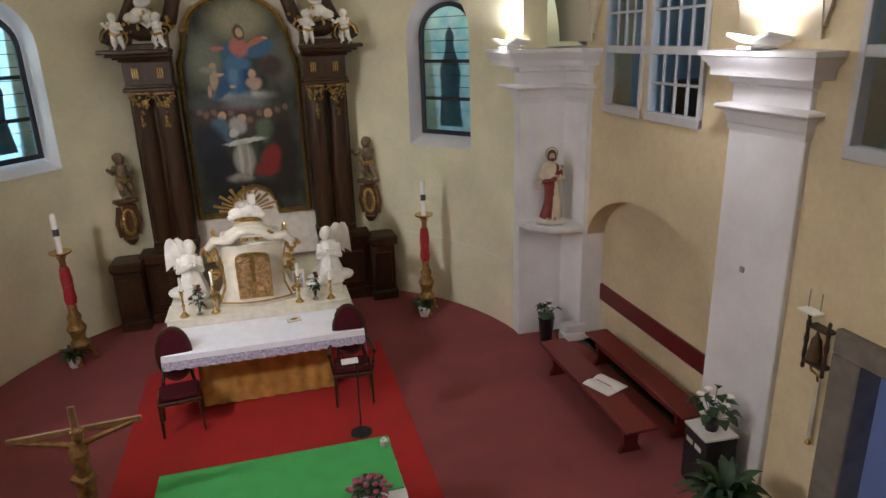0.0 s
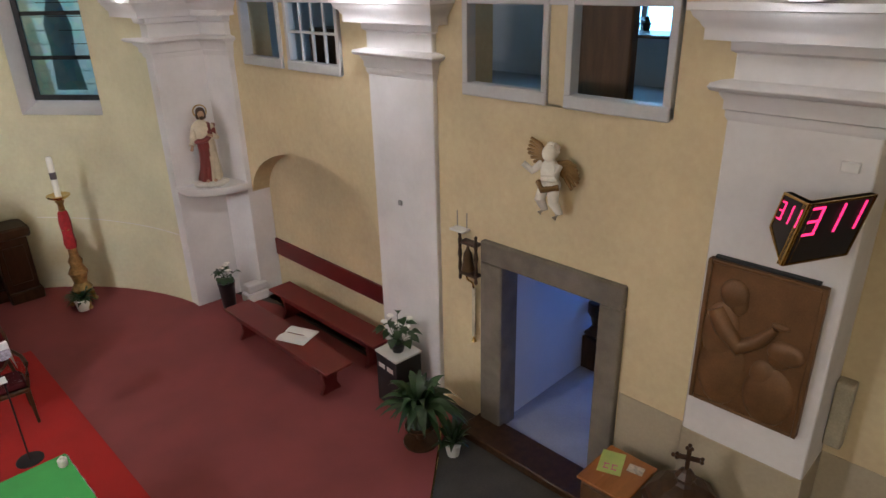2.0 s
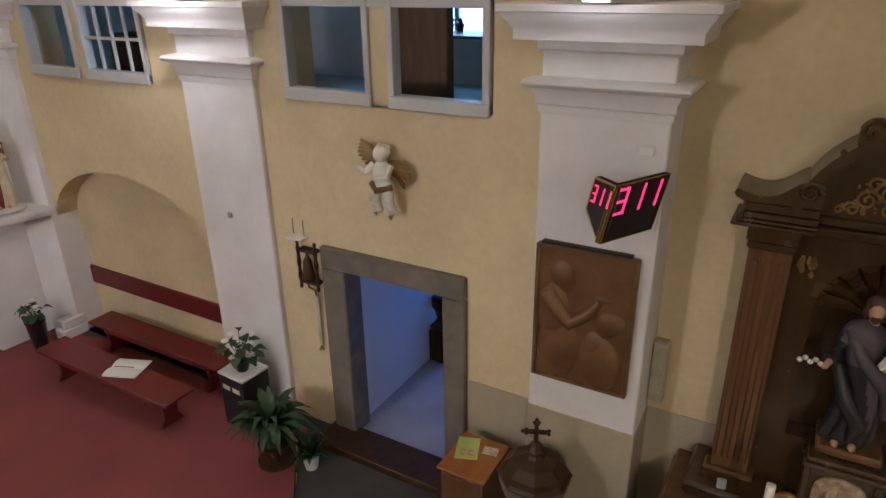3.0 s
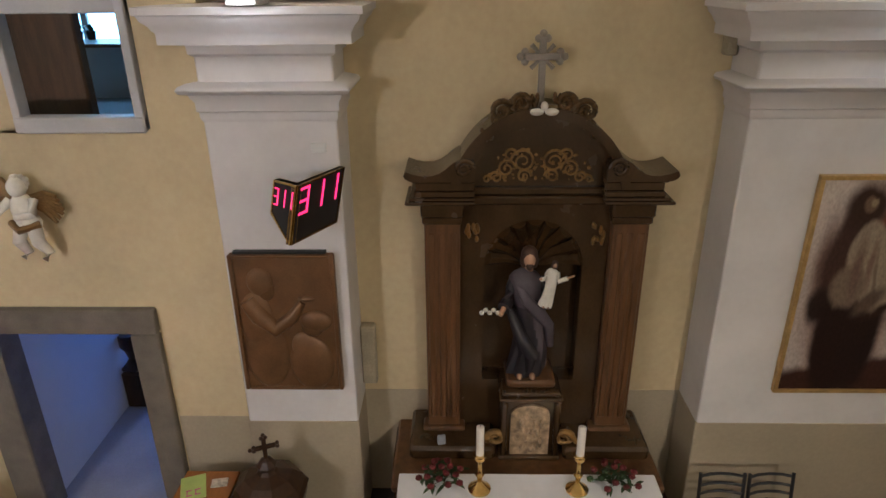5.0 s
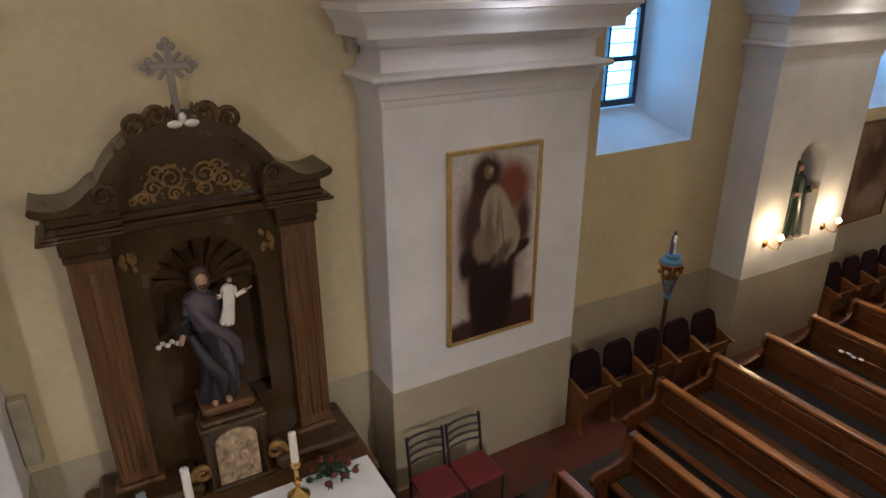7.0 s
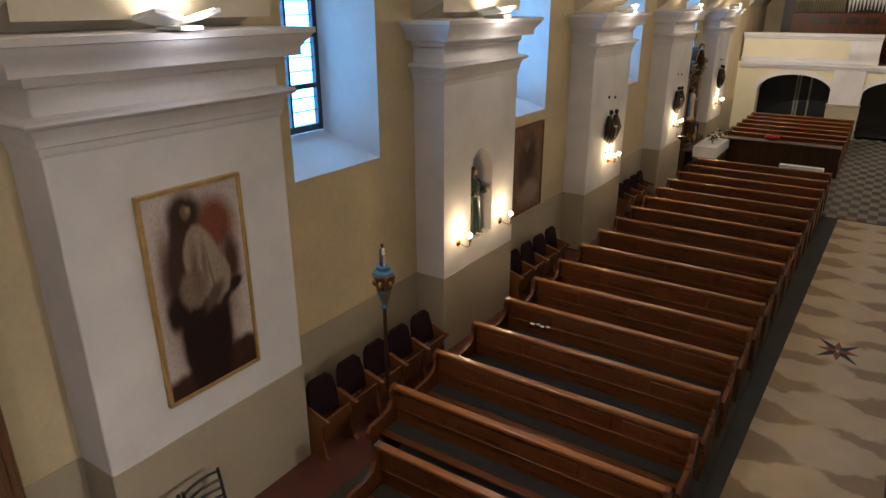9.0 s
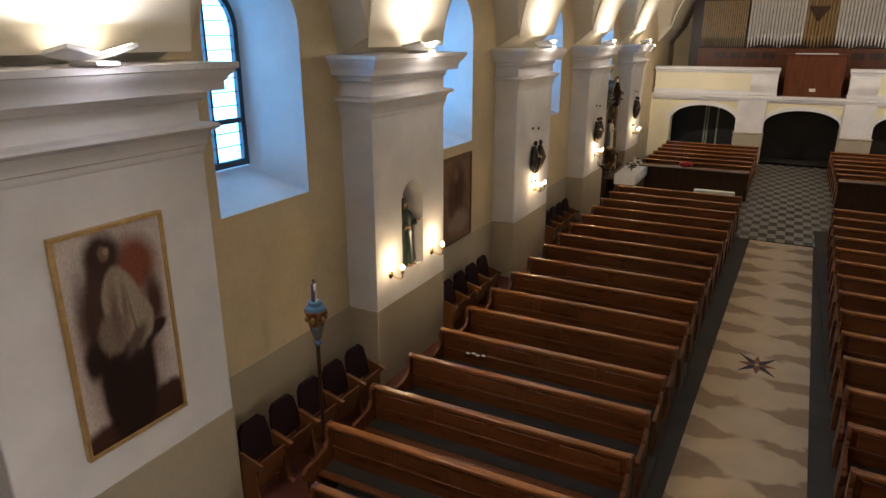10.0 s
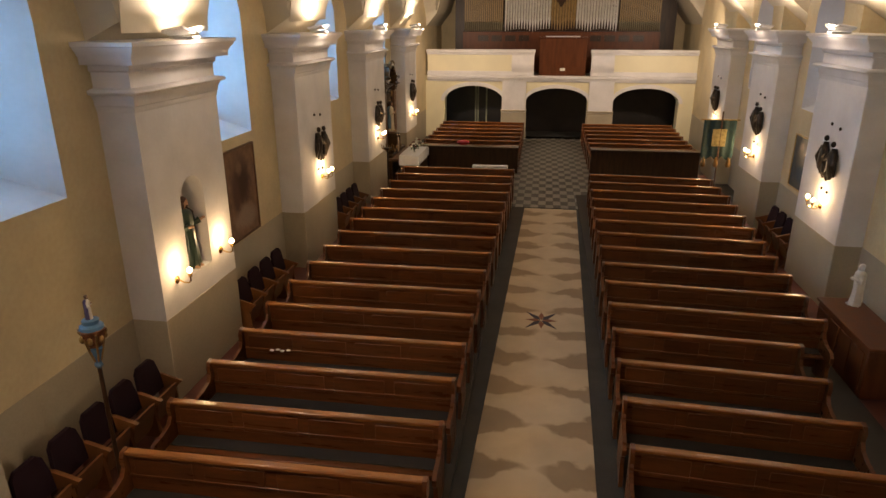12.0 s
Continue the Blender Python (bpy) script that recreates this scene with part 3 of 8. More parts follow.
g = Geo()
for u0, u1, c, hw, sp, rise in ((-6.4, -2.42, -4.33, 1.36, 1.62, 0.62), (-2.42, 1.24, -0.58, 1.33, 1.62, 0.58), (1.24, 5.2, 3.05, 1.30, 1.62, 0.65)):
    pr = arch_profile(c, hw, 0.0, sp, rise, 16)
    arch_wall(g, rear, u0, u1, 0, 2.70, pr, pr, 0.6)
part("arcade_wall", g, mat("pale yellow plaster", (0.78, 0.70, 0.47), 0.75, vary=0.06, scale=1, bump=0.06), gal)
for c, hw, sp, rise in ((-4.33, 1.36, 1.62, 0.62), (-0.58, 1.33, 1.62, 0.58), (3.05, 1.30, 1.62, 0.65)):
    g = Geo()
    a, b = arch_profile(c, hw, sp - 0.01, sp, rise, 20)[1:-1], arch_profile(c, hw + 0.16, sp - 0.01, sp, rise + 0.16, 20)[1:-1]
    g.prism(a + b[::-1], lambda u, z, d: (u, GY + d, z), 0.0, 0.05)
    part("archivolt", g, PLASTER, gal, "white arch moulding")
for c in (-2.45, 1.27):
    g = Geo()
    g.box(c - 0.52, c + 0.52, GY - 0.2, GY + 0.10, 0, 2.72, 0.01)
    part("pilaster", g, PLASTER, gal)
    g = Geo()
    g.box(c - 0.57, c + 0.57, GY - 0.2, GY + 0.14, 1.18, 1.26, 0.015)
    g.box(c - 0.55, c + 0.55, GY - 0.2, GY + 0.12, 0, 1.16, 0.01)
    part("pilaster_base", g, DADO, gal)
g = Geo()
for o, z0, z1 in ((0.06, 2.46, 2.52), (0.12, 2.52, 2.60), (0.18, 2.60, 2.72)):
    g.box(-6.3, 5.1, GY - 0.3, GY + o, z0, z1, 0.012)
part("string_course", g, PLASTER, gal)
for x0, x1 in ((-6.3, -1.95), (0.46, 5.1)):
    g = Geo()
    g.box(x0, x1, GY - 0.2, GY + 0.04, 2.72, 3.70, 0.01)
    part("parapet", g, mat("pale yellow parapet", (0.80, 0.73, 0.52), 0.75, vary=0.06, scale=1, bump=0.06), gal)
    g = Geo()
    g.box(x0 - 0.02, x1 + 0.02, GY - 0.24, GY + 0.10, 3.58, 3.66, 0.015)
    g.box(x0 - 0.04, x1 + 0.04, GY - 0.26, GY + 0.15, 3.66, 3.80, 0.02)
    part("parapet_cap", g, PLASTER, gal)
    g = Geo()
    g.box(x0 - 0.02, x1 + 0.02, GY - 0.2, GY + 0.08, 2.72, 2.90, 0.02)
    part("parapet_base", g, PLASTER, gal)
    px = x1 if x1 < 0 else x0
    s = -1 if x1 < 0 else 1
    # swelling block beside the middle opening
    g = Geo()
    rings = []
    for k in range(11):
        zz = 2.74 + 0.84 * k / 10
        o = 0.06 + 0.13 * math.sin(math.pi * (k / 10)) ** 2
        a, b = sorted((px, px + s * 0.95))
        rings.append([(a, GY - 0.2, zz), (b, GY - 0.2, zz), (b, GY + o, zz), (a, GY + o, zz)])
    g.loft(rings)
    part("bowed_panel", g, PLASTER, gal)
g = Geo()
g.box(-6.5, 5.2, -34, GY - 0.3, 2.50, 2.70)
part("gallery_floor", g, DARKWOOD, gal)
# closing rear walls
g = Geo()
g.box(-7.5, 5.6, -34.6, -34.0, 0, 9)
g.box(-7.5, -6.5, -34, -29.3, 0, 9)
g.box(5.2, 6.0, -34, -29.6, 0, 9)
setting("wall_rear", g, CREAM, "cream plaster rear wall", "wall", smooth=False)
# added panel, coloured near black for the lack of light under the gallery
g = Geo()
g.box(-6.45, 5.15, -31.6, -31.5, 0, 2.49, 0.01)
setting("vestibule_screen", g, mat("near black gloom", (0.016, 0.010, 0.007), 0.5, vary=0.4, bump=0.1), "near-black panel standing for the darkness under the gallery", "wall", smooth=False)


# ---- lamps that the place has ----
def floodlight(at, turn, watts, colour=WARM, spill=0.20, group="floodlights on the cornices"):
    """A pair of flat flood lamps on a cornice: tilted housings with a lit pane that throws light up the vault."""
    f = thing("floodlight", "flat beige twin floodlight lying lit on the cornice", "lamp", at, turn, group)
    g = Geo()
    g.box(-0.16, 0.16, -0.10, 0.10, 0.0, 0.035, 0.008)
    part("foot", g, PLASTICW, f)
    for s in (-1, 1):
        g = Geo()
        g.box(-0.15, 0.15, -0.12, 0.12, -0.02, 0.02, 0.008)
        g.moved(pose(0, 0.17 * s, 0.09, 14 * s, 10, 0))
        h = part("housing", g, PLASTICW, f)
        g = Geo()
        g.box(-0.12, 0.12, -0.09, 0.09, 0.021, 0.025, 0.002)
        g.moved(pose(0, 0.17 * s, 0.09, 14 * s, 10, 0))
        part("lamp_glass", g, LAMPGLOW, h, "glowing lamp glass")
    m = pose(*at, 0, 0, turn)
    eye = m @ Vector((-0.02, 0, 0.20))
    lamp_area("flood", eye, m @ Vector((-0.75, 0, 2.0)), watts, 0.22, colour)
    lamp_point("flood_spill", m @ Vector((-0.30, 0, 0.05)), watts * spill, 0.05, colour)
    return f


EF, WF = 62, 52
floodlight((4.53, 5.38, CAP), 0, 55, COOL)
floodlight((3.72, 9.70, CAP), 20, 50, COOL, 0.08)
floodlight((4.52, 1.36, CAP), 0, 60, COOL, 0.06)
floodlight((4.52, -3.20, CAP), 0, 85, COOL, 0.06)
for y0, y1 in PIERS[2:]:
    floodlight((4.53, (y0 + y1) / 2, CAP), 0, EF)
for y0, y1 in WPIERS:
    floodlight((west_x((y0 + y1) / 2) + 0.19, (y0 + y1) / 2, CAP), 180, WF if y1 < -10 else 8)
# the second housing of each choir pair is turned towards the altar, those by the gallery towards the parapet
lamp_area("flood", (4.22, 5.38, CAP + 0.16), (-0.6, 9.6, 1.2), 30, 0.22, COOL)
altar = lamp_area("flood", (-4.30, 5.40, CAP + 0.16), (-0.1, 10.4, 1.9), 62, 0.22, COOL)
altar.data.spread = radians(75)
# bare fill lamp added on the unseen side to brighten the choir wall
choir_fill = lamp_area("flood", (-4.30, 5.10, CAP + 0.16), (4.7, 4.2, 0.9), 46, 0.22, COOL)
choir_fill.data.spread = radians(85)
# extra lamp without a housing, added to lift the front southern pews
pews = lamp_area("flood", (4.22, -3.2, CAP + 0.16), (2.0, -6.0, 0.5), 14, 0.22, WARM)
pews.data.spread = radians(80)
lamp_area("flood", (4.22, -24.6, CAP + 0.16), (1.5, -29.3, 2.7), 125, 0.22, WARM)
lamp_area("flood", (-5.1, -24.6, CAP + 0.16), (-2.8, -29.3, 2.7), 125, 0.22, WARM)
# the unseen side of the choir carries the same lamps
floodlight((-4.6, 5.4, CAP), 180, 130, COOL)
floodlight((-4.6, 9.2, CAP), 180, 60, COOL)
# added unseen lamp, beam narrowed to brighten the side altar table and piers
chapel = lamp_area("flood", (-4.3, -3.0, CAP + 0.16), (4.3, -0.6, -0.3), 34, 0.22, WARM)
chapel.data.spread = radians(66)
g = Geo()
for y0, y1 in ((4.86, 5.90), (9.0, 9.6)):
    ring_moulding(g, CORN, -4.72, -5.2, y0, y1, sign=-1)
setting("cornice_west", g, PLASTER, "white moulded cornice", "trim", angle=50)


def sconce(at, turn, arms=1):
    """A brass wall lamp with a curved arm and a round bulb; local -x leads away from the wall."""
    s = thing("wall_sconce", "small brass wall lamp with a lit round bulb", "lamp", at, turn, "wall lamps on the piers")
    g = Geo()
    g.lathe([(0.055, 0), (0.055, 0.012), (0.03, 0.03), (0.012, 0.04)], seg=16)
    g.moved(pose(0, 0, 0, 0, -90, 0))
    part("rosette", g, BRASS, s)
    for k in range(arms):
        side = 0.0 if arms == 1 else (-0.13 if k == 0 else 0.13)
        g = Geo()
        g.tube([(-0.03, 0, 0), (-0.10, side * 0.5, -0.03), (-0.17, side * 0.8, -0.03), (-0.20, side, 0.0), (-0.20, side, 0.05)], 0.010, 8)
        arm = part("arm", g, BRASS, s)
        g = Geo()
        g.lathe([(0.012, 0.05), (0.026, 0.06), (0.024, 0.10), (0.018, 0.11)], at=(-0.20, side, 0), seg=12)
        part("socket", g, BRASS, arm)
        g = Geo()
        g.ball((-0.20, side, 0.15), 0.036, seg=12, rows=8)
        part("bulb", g, BULB, arm, "glowing round bulb")
    m = pose(*at, 0, 0, turn)
    lamp_point("sconce_light", m @ Vector((-0.20, 0, 0.23)), 12 if arms == 1 else 17, 0.04, (1.0, 0.72, 0.38))
    return s


sconce((FACE, -7.45, 1.66), 0)
sconce((FACE, -8.68, 1.66), 0)
sconce((FACE, -13.45, 1.72), 0, 2)
sconce((FACE, -18.5, 1.72), 0, 2)
sconce((FACE, -23.6, 1.72), 0, 2)
for y in (-12.45, -17.25, -22.4):
    sconce((west_x(y), y, 1.70), 180, 2)


# ---- windows ----
def arched_window(fn, c, half, sill, spring, rise, depth, material, name, bars=(), cols=2, rows=(), lead=None, label=""):
    """A dark arched frame with mullions, transoms and one pane, in the reveal at the given depth."""
    w = thing(name, label, "window", (0, 0, 0), 0, "", "structure")
    a = arch_profile(c, half, sill, spring, rise, 18)
    ux = half * 0.14
    b = arch_profile(c, half - ux, sill + 0.08, spring, rise - 0.08, 18)
    g = Geo()
    n = len(a)
    v = [fn(u, d, z) for d in (depth, depth + 0.06) for pr in (a, b) for u, z in pr]
    f = []
    for i in range(n):
        j = (i + 1) % n
        f += [(i, j, n + j, n + i), (2 * n + i, 3 * n + i, 3 * n + j, 2 * n + j), (n + i, n + j, 3 * n + j, 3 * n + i), (i, 2 * n + i, 2 * n + j, j)]
    g.add(v, f)
    part("window_frame", g, material, w, angle=30)

    def bar(u0, u1, z0, z1, d0, d1, nm, mt):
        g = Geo()
        g.add([fn(u, d, z) for z in (z0, z1) for u in (u0, u1) for d in (d0, d1)], [(0, 2, 3, 1), (4, 5, 7, 6), (0, 1, 5, 4), (2, 6, 7, 3), (0, 4, 6, 2), (1, 3, 7, 5)])
        part(nm, g, mt, w, smooth=False)
    for z in rows:
        bar(c - half + ux, c + half - ux, z - 0.03, z + 0.03, depth + 0.005, depth + 0.055, "transom", material)
    for k in range(1, cols):
        u = c - half + 2 * half * k / cols
        bar(u - ux * 0.25, u + ux * 0.25, sill + 0.06, spring + rise * 0.85, depth + 0.01, depth + 0.05, "mullion", material)
    if lead:
        z = sill + 0.25
        while z < spring + rise * 0.7:
            bar(c - half + ux, c + half - ux, z - 0.006, z + 0.006, depth + 0.03, depth + 0.045, "lead_bar", BLACK)
            z += lead
    g = Geo()
    g.add([fn(u, depth + 0.035, z) for u, z in a], [tuple(range(n))])
    pane = part("pane", g, GLASSP, w)
    pane.visible_shadow = False
    return w


FRAMEBLUE = mat("dark blue window frame", (0.03, 0.05, 0.075), 0.45, vary=0.15, bump=0.05)
count = 1
for fn, bays in ((east, BAYS), (west, WBAYS)):
    for y0, y1, c in bays:
        if c is None:
            continue
        arched_window(fn, c + 0.02, 0.50, 3.40, 5.0, 0.50, 0.70, FRAMEBLUE, "window_%d" % count, cols=2, rows=(3.95, 4.55), lead=0.16,
                      label="arched leaded window with a dark metal frame")
        count += 1

# daylight standing outside the panes
def daylight(eye, target, watts, w, h, colour):
    ob = lamp_area("daylight", eye, target, watts, w, colour)
    ob.data.shape, ob.data.size_y = "RECTANGLE", h
    return ob


SKYBLUE = (0.20, 0.56, 1.0)
for y0, y1, c in BAYS:
    if c is not None:
        daylight((6.10, c, 4.5), (5.0, c, 4.3), 150, 1.7, 3.0, SKYBLUE)
for y0, y1, c in WBAYS:
    if c is not None:
        x = west_x(c) - 0.48 - 0.9
        daylight((x, c, 4.5), (x + 1, c, 4.4), 4, 1.1, 2.3, SKYBLUE)
for c, watts in ((53.2, 3), (-53.6, 30)):
    daylight(apse(radians(c), 0.75, 4.3), apse(radians(c), 0, 4.2), watts, 1.3, 2.6, (0.55, 0.80, 1.0))
daylight((8.95, 3.1, 1.5), (6, 3.1, 1.2), 28, 1.4, 2.0, (0.05, 0.25, 1.0))
daylight((8.95, 4.75, 4.6), (6, 4.75, 4.4), 45, 1.3, 1.3, (0.25, 0.60, 1.0))

# stained glass in the apse
def stained():
    m = bpy.data.materials.new("stained glass")
    m.use_nodes = True
    nd, ln = m.node_tree.nodes, m.node_tree.links
    b = nd["Principled BSDF"]
    tc = nd.new("ShaderNodeTexCoord")
    vor = nd.new("ShaderNodeTexVoronoi")
    vor.inputs["Scale"].default_value = 5.5
    noi = nd.new("ShaderNodeTexNoise")
    noi.inputs["Scale"].default_value, noi.inputs["Detail"].default_value = 2.5, 4
    ln.new(tc.outputs["Object"], vor.inputs["Vector"])
    ln.new(tc.outputs["Object"], noi.inputs["Vector"])
    ramp = nd.new("ShaderNodeValToRGB")
    el = ramp.color_ramp.elements
    el[0].position, el[0].color = 0.25, (0.05, 0.20, 0.30, 1)
    el[1].position, el[1].color = 0.75, (0.45, 0.62, 0.50, 1)
    e = el.new(0.45)
    e.color = (0.12, 0.42, 0.52, 1)
    e = el.new(0.6)
    e.color = (0.30, 0.60, 0.66, 1)
    mix = nd.new("ShaderNodeMix")
    mix.data_type = "RGBA"
    mix.inputs["Factor"].default_value = 0.10
    ln.new(noi.outputs["Fac"], ramp.inputs[0])
    ln.new(ramp.outputs[0], mix.inputs["A"])
    ln.new(vor.outputs["Color"], mix.inputs["B"])
    ln.new(mix.outputs["Result"], b.inputs["Base Color"])
    b.inputs["Transmission Weight"].default_value = 0.9
    b.inputs["Roughness"].default_value = 0.35
    b.inputs["IOR"].default_value = 1.2
    return m


STAINED = stained()
DARKGL = mat("dark stained figure glass", (0.03, 0.06, 0.07), 0.3, vary=0.5, scale=7, bump=0.1)
for c, tag in ((53.2, "teal"), (-53.6, "bright teal")):
    w = arched_window(apse, radians(c), radians(8.0), 3.20, 4.95, 0.55, 0.26, BLACK, "window_%d" % count, cols=1, rows=(3.85, 4.5), lead=0.2,
                      label="arched %s stained glass window in a black frame" % tag)
    count += 1
    for ch in w.children:
        if ch.name.startswith("pane"):
            ch.data.materials.clear()
            ch.data.materials.append(STAINED)
    # the dark standing shape in the glass
    g = Geo()
    a0, k = radians(c), radians(1.0)
    out = [(-3.2, 3.35), (-2.6, 4.0), (-2.9, 4.35), (-1.6, 4.6), (-1.1, 4.75), (-1.2, 4.95), (0, 5.1), (1.2, 4.95), (1.1, 4.75), (1.8, 4.6), (3.0, 4.3), (2.4, 3.9), (3.4, 3.35)]
    g.add([apse(a0 + u * k, 0.325, z) for u, z in out], [tuple(range(len(out)))])
    part("figure_glass", g, DARKGL, w)


# ---- pews ----
PADGREY = mat("grey seat cloth", (0.036, 0.029, 0.024), 0.9, spec=0.08, vary=0.12, scale=4, fine=160, bump=0.2)


def pew(x0, x1, y, front=True, group="pews", panels=4):
    """A long oak pew: back with raised panels and moulded top rail, seat, book shelf, kneeler and shaped ends. y is the back's place."""
    p = thing("pew", "varnished oak church pew with a panelled back", "pew", (0, y, 0.05), 0, group)
    g = Geo()
    g.box(x0 + 0.05, x1 - 0.05, -0.012, 0.012, 0.10, 0.80, 0.003)
    part("backrest", g, PEW, p)
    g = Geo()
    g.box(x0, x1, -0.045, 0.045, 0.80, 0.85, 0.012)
    part("top_rail", g, PEWTOP, p, "light oak top rail")
    w = (x1 - x0 - 0.1) / panels
    for k in range(panels):
        g = Geo()
        g.box(x0 + 0.05 + w * k + 0.06, x0 + 0.05 + w * (k + 1) - 0.06, 0.010, 0.022, 0.52, 0.76, 0.006)
        part("panel", g, PEW, p)
    g = Geo()
    g.box(x0 + 0.04, x1 - 0.04, -0.032, -0.010, 0.14, 0.185, 0.006)
    part("rail", g, PEW, p)
    g = Geo()
    g.box(x0 + 0.05, x1 - 0.05, 0.012, 0.30, 0.365, 0.40, 0.010)
    part("seat", g, PEW, p)
    g = Geo()
    g.box(x0 + 0.07, x1 - 0.07, 0.03, 0.22, 0.400, 0.415, 0.008)
    part("seat_pad", g, PADGREY, p, "grey cloth seat pad")
    g = Geo()
    g.box(x0 + 0.05, x1 - 0.05, -0.14, 0.03, 0.56, 0.58, 0.005)
    part("book_shelf", g, PEW, p)
    g = Geo()
    g.box(x0 + 0.10, x1 - 0.10, -0.34, -0.16, 0.13, 0.17, 0.010)
    part("kneeler", g, PEW, p)
    side = [(0.05, 0.0), (0.05, 0.60), (0.075, 0.70), (0.07, 0.80), (0.03, 0.86), (-0.05, 0.85), (-0.085, 0.78), (-0.07, 0.68), (-0.12, 0.60),
            (-0.26, 0.56), (-0.44, 0.55), (-0.50, 0.50), (-0.49, 0.42), (-0.42, 0.36), (-0.40, 0.24), (-0.44, 0.10), (-0.47, 0.0)]
    for xe in (x0, x1 - 0.045):
        g = Geo()
        g.prism(side, lambda u, z, d, xe=xe: (xe + d, -u, z), 0.0, 0.045)
        part("bench_end", g, PEW, p)
    return p


def left_x(y):
    return 0.89 + 0.0125 * (y + 4.9)


def right_x(y):
    return -1.03 + 0.026 * (y + 5.7)


for i in range(-1, 16):
    y = -4.92 - 0.908 * i
    outer = 4.0 if i > 0 else (3.97 if i == 0 else 3.46)
    pew(left_x(y), outer, y, group="pews of the southern block")
pew(0.92, 3.42, -3.09, group="pews of the southern block")
for i in range(-1, 15):
    y = -5.72 - 0.895 * i
    row = pew((-3.53 if i < 4 else -4.14 - 0.06 * max(0, min(i - 4, 8))), right_x(y), y, group="pews of the northern block")
    row.matrix_basis = pose(right_x(y), y, 0.05, 0, 0, -3.8) @ pose(-right_x(y), 0, 0)
for i in range(7):
    y = -22.4 - 0.92 * i
    pew(0.75, 4.2 if i else 4.3, y, group="pews under the gallery")
    pew(-5.1 - 0.03 * i, -1.65, y, group="pews under the gallery")


# ---- rooms behind the choir wall ----
ROOM = mat("white limewash", (0.60, 0.62, 0.66), 0.85, vary=0.08, scale=1, bump=0.06)
ROOMFL = mat("pale screed floor", (0.36, 0.36, 0.38), 0.5, vary=0.15, scale=2, bump=0.06)
g = Geo()
g.box(5.24, 5.40, -0.2, 1.95, 0, 7.0)
g.box(5.002, 9.4, 3.99, 4.42, 0, 3.18)
g.box(5.002, 5.24, 1.9, 2.735, 0, 3.18)
g.box(5.002, 5.24, 2.735, 3.99, 2.115, 3.18)
g.box(5.24, 9.4, 1.75, 1.95, 0, 3.18)
g.box(5.24, 9.4, 1.75, 1.95, 3.42, 7.0)
g.box(5.24, 9.4, 9.6, 9.8, 3.42, 7.0)
setting("wall_sacristy", g, ROOM, "whitewashed sacristy passage wall", "wall", smooth=False)
g = Geo()
rects(g, lambda u, d, z: (8.6 + d, u, z), [(1.75, 9.8, 0, 0.4), (1.75, 2.4, 0.4, 2.4), (3.8, 9.8, 0.4, 2.4), (1.75, 9.8, 2.4, 4.05), (1.75, 4.2, 4.05, 5.2),
                                           (5.3, 9.8, 4.05, 5.2), (1.75, 9.8, 5.2, 7.0)], 0.3)
setting("wall_sacristy_back", g, ROOM, "whitewashed sacristy outer wall with two windows", "wall", smooth=False)
g = Geo()
g.box(5.23, 8.9, 1.75, 9.8, 3.20, 3.40)
setting("gallery_room_floor", g, ROOMFL, "pale floor of the upper room", "floor", smooth=False)
g = Geo()
g.box(4.82, 8.6, 1.95, 3.99, 0.001, 0.06)
setting("passage_floor", g, ROOMFL, "pale screed passage floor", "floor", smooth=False)
g = Geo()
g.box(4.78, 9.0, 1.7, 9.9, 7.0, 7.15)
setting("ceiling_sacristy", g, ROOM, "plain white ceiling", "ceiling", smooth=False)
for z0, z1, y0, y1 in ((0.4, 2.4, 2.4, 3.8), (4.05, 5.2, 4.2, 5.3)):
    w = thing("sacristy_window", "white wooden window towards the daylight", "window", (0, 0, 0), 0, "", "structure")
    g = Geo()
    for a, b, c, d in ((y0, y0 + 0.07, z0, z1), (y1 - 0.07, y1, z0, z1), (y0, y1, z0, z0 + 0.07), (y0, y1, z1 - 0.07, z1), ((y0 + y1) / 2 - 0.04, (y0 + y1) / 2 + 0.04, z0, z1)):
        g.box(8.70, 8.76, a, b, c, d, 0.006)
    part("window_frame", g, WHITEPAINT, w)
    g = Geo()
    g.box(8.725, 8.732, y0, y1, z0, z1)
    ob = part("pane", g, GLASSP, w)
    ob.visible_shadow = False
g = Geo()
g.box(6.44, 6.72, 3.72, 3.98, 0.06, 0.54, 0.02)
g.box(6.47, 6.69, 3.75, 3.98, 0.54, 0.60, 0.02)
g.lathe([(0.13, 0.5), (0.10, 0.54), (0.05, 0.62), (0.08, 0.74), (0.12, 0.80), (0.12, 0.93), (0.10, 0.95)], at=(6.58, 3.86, 0.06), seg=14)
tagged(part("carved_stand", g, DARKWOOD), "dark carved wooden stand in the passage", "stand")
# table with flower pots in the upper room
tb = thing("table", "plain wooden table before the upper window", "table", (8.1, 4.4, 3.40), 0)
g = Geo()
g.box(-0.35, 0.35, -0.7, 0.7, 0.72, 0.76, 0.008)
part("tabletop", g, BROWNWOOD, tb)
for sx in (-0.3, 0.3):
    for sy in (-0.63, 0.63):
        g = Geo()
        g.box(sx - 0.03, sx + 0.03, sy - 0.03, sy + 0.03, 0, 0.72, 0.005)
        part("leg", g, BROWNWOOD, tb)
g = Geo()
g.box(6.3, 6.45, 3.55, 4.2, 3.40, 5.5, 0.02)
tagged(part("cupboard", g, BROWNWOOD), "tall brown cupboard in the upper room", "cupboard")
g = Geo()
g.box(5.6, 6.0, 7.6, 8.3, 3.40, 4.25, 0.02)
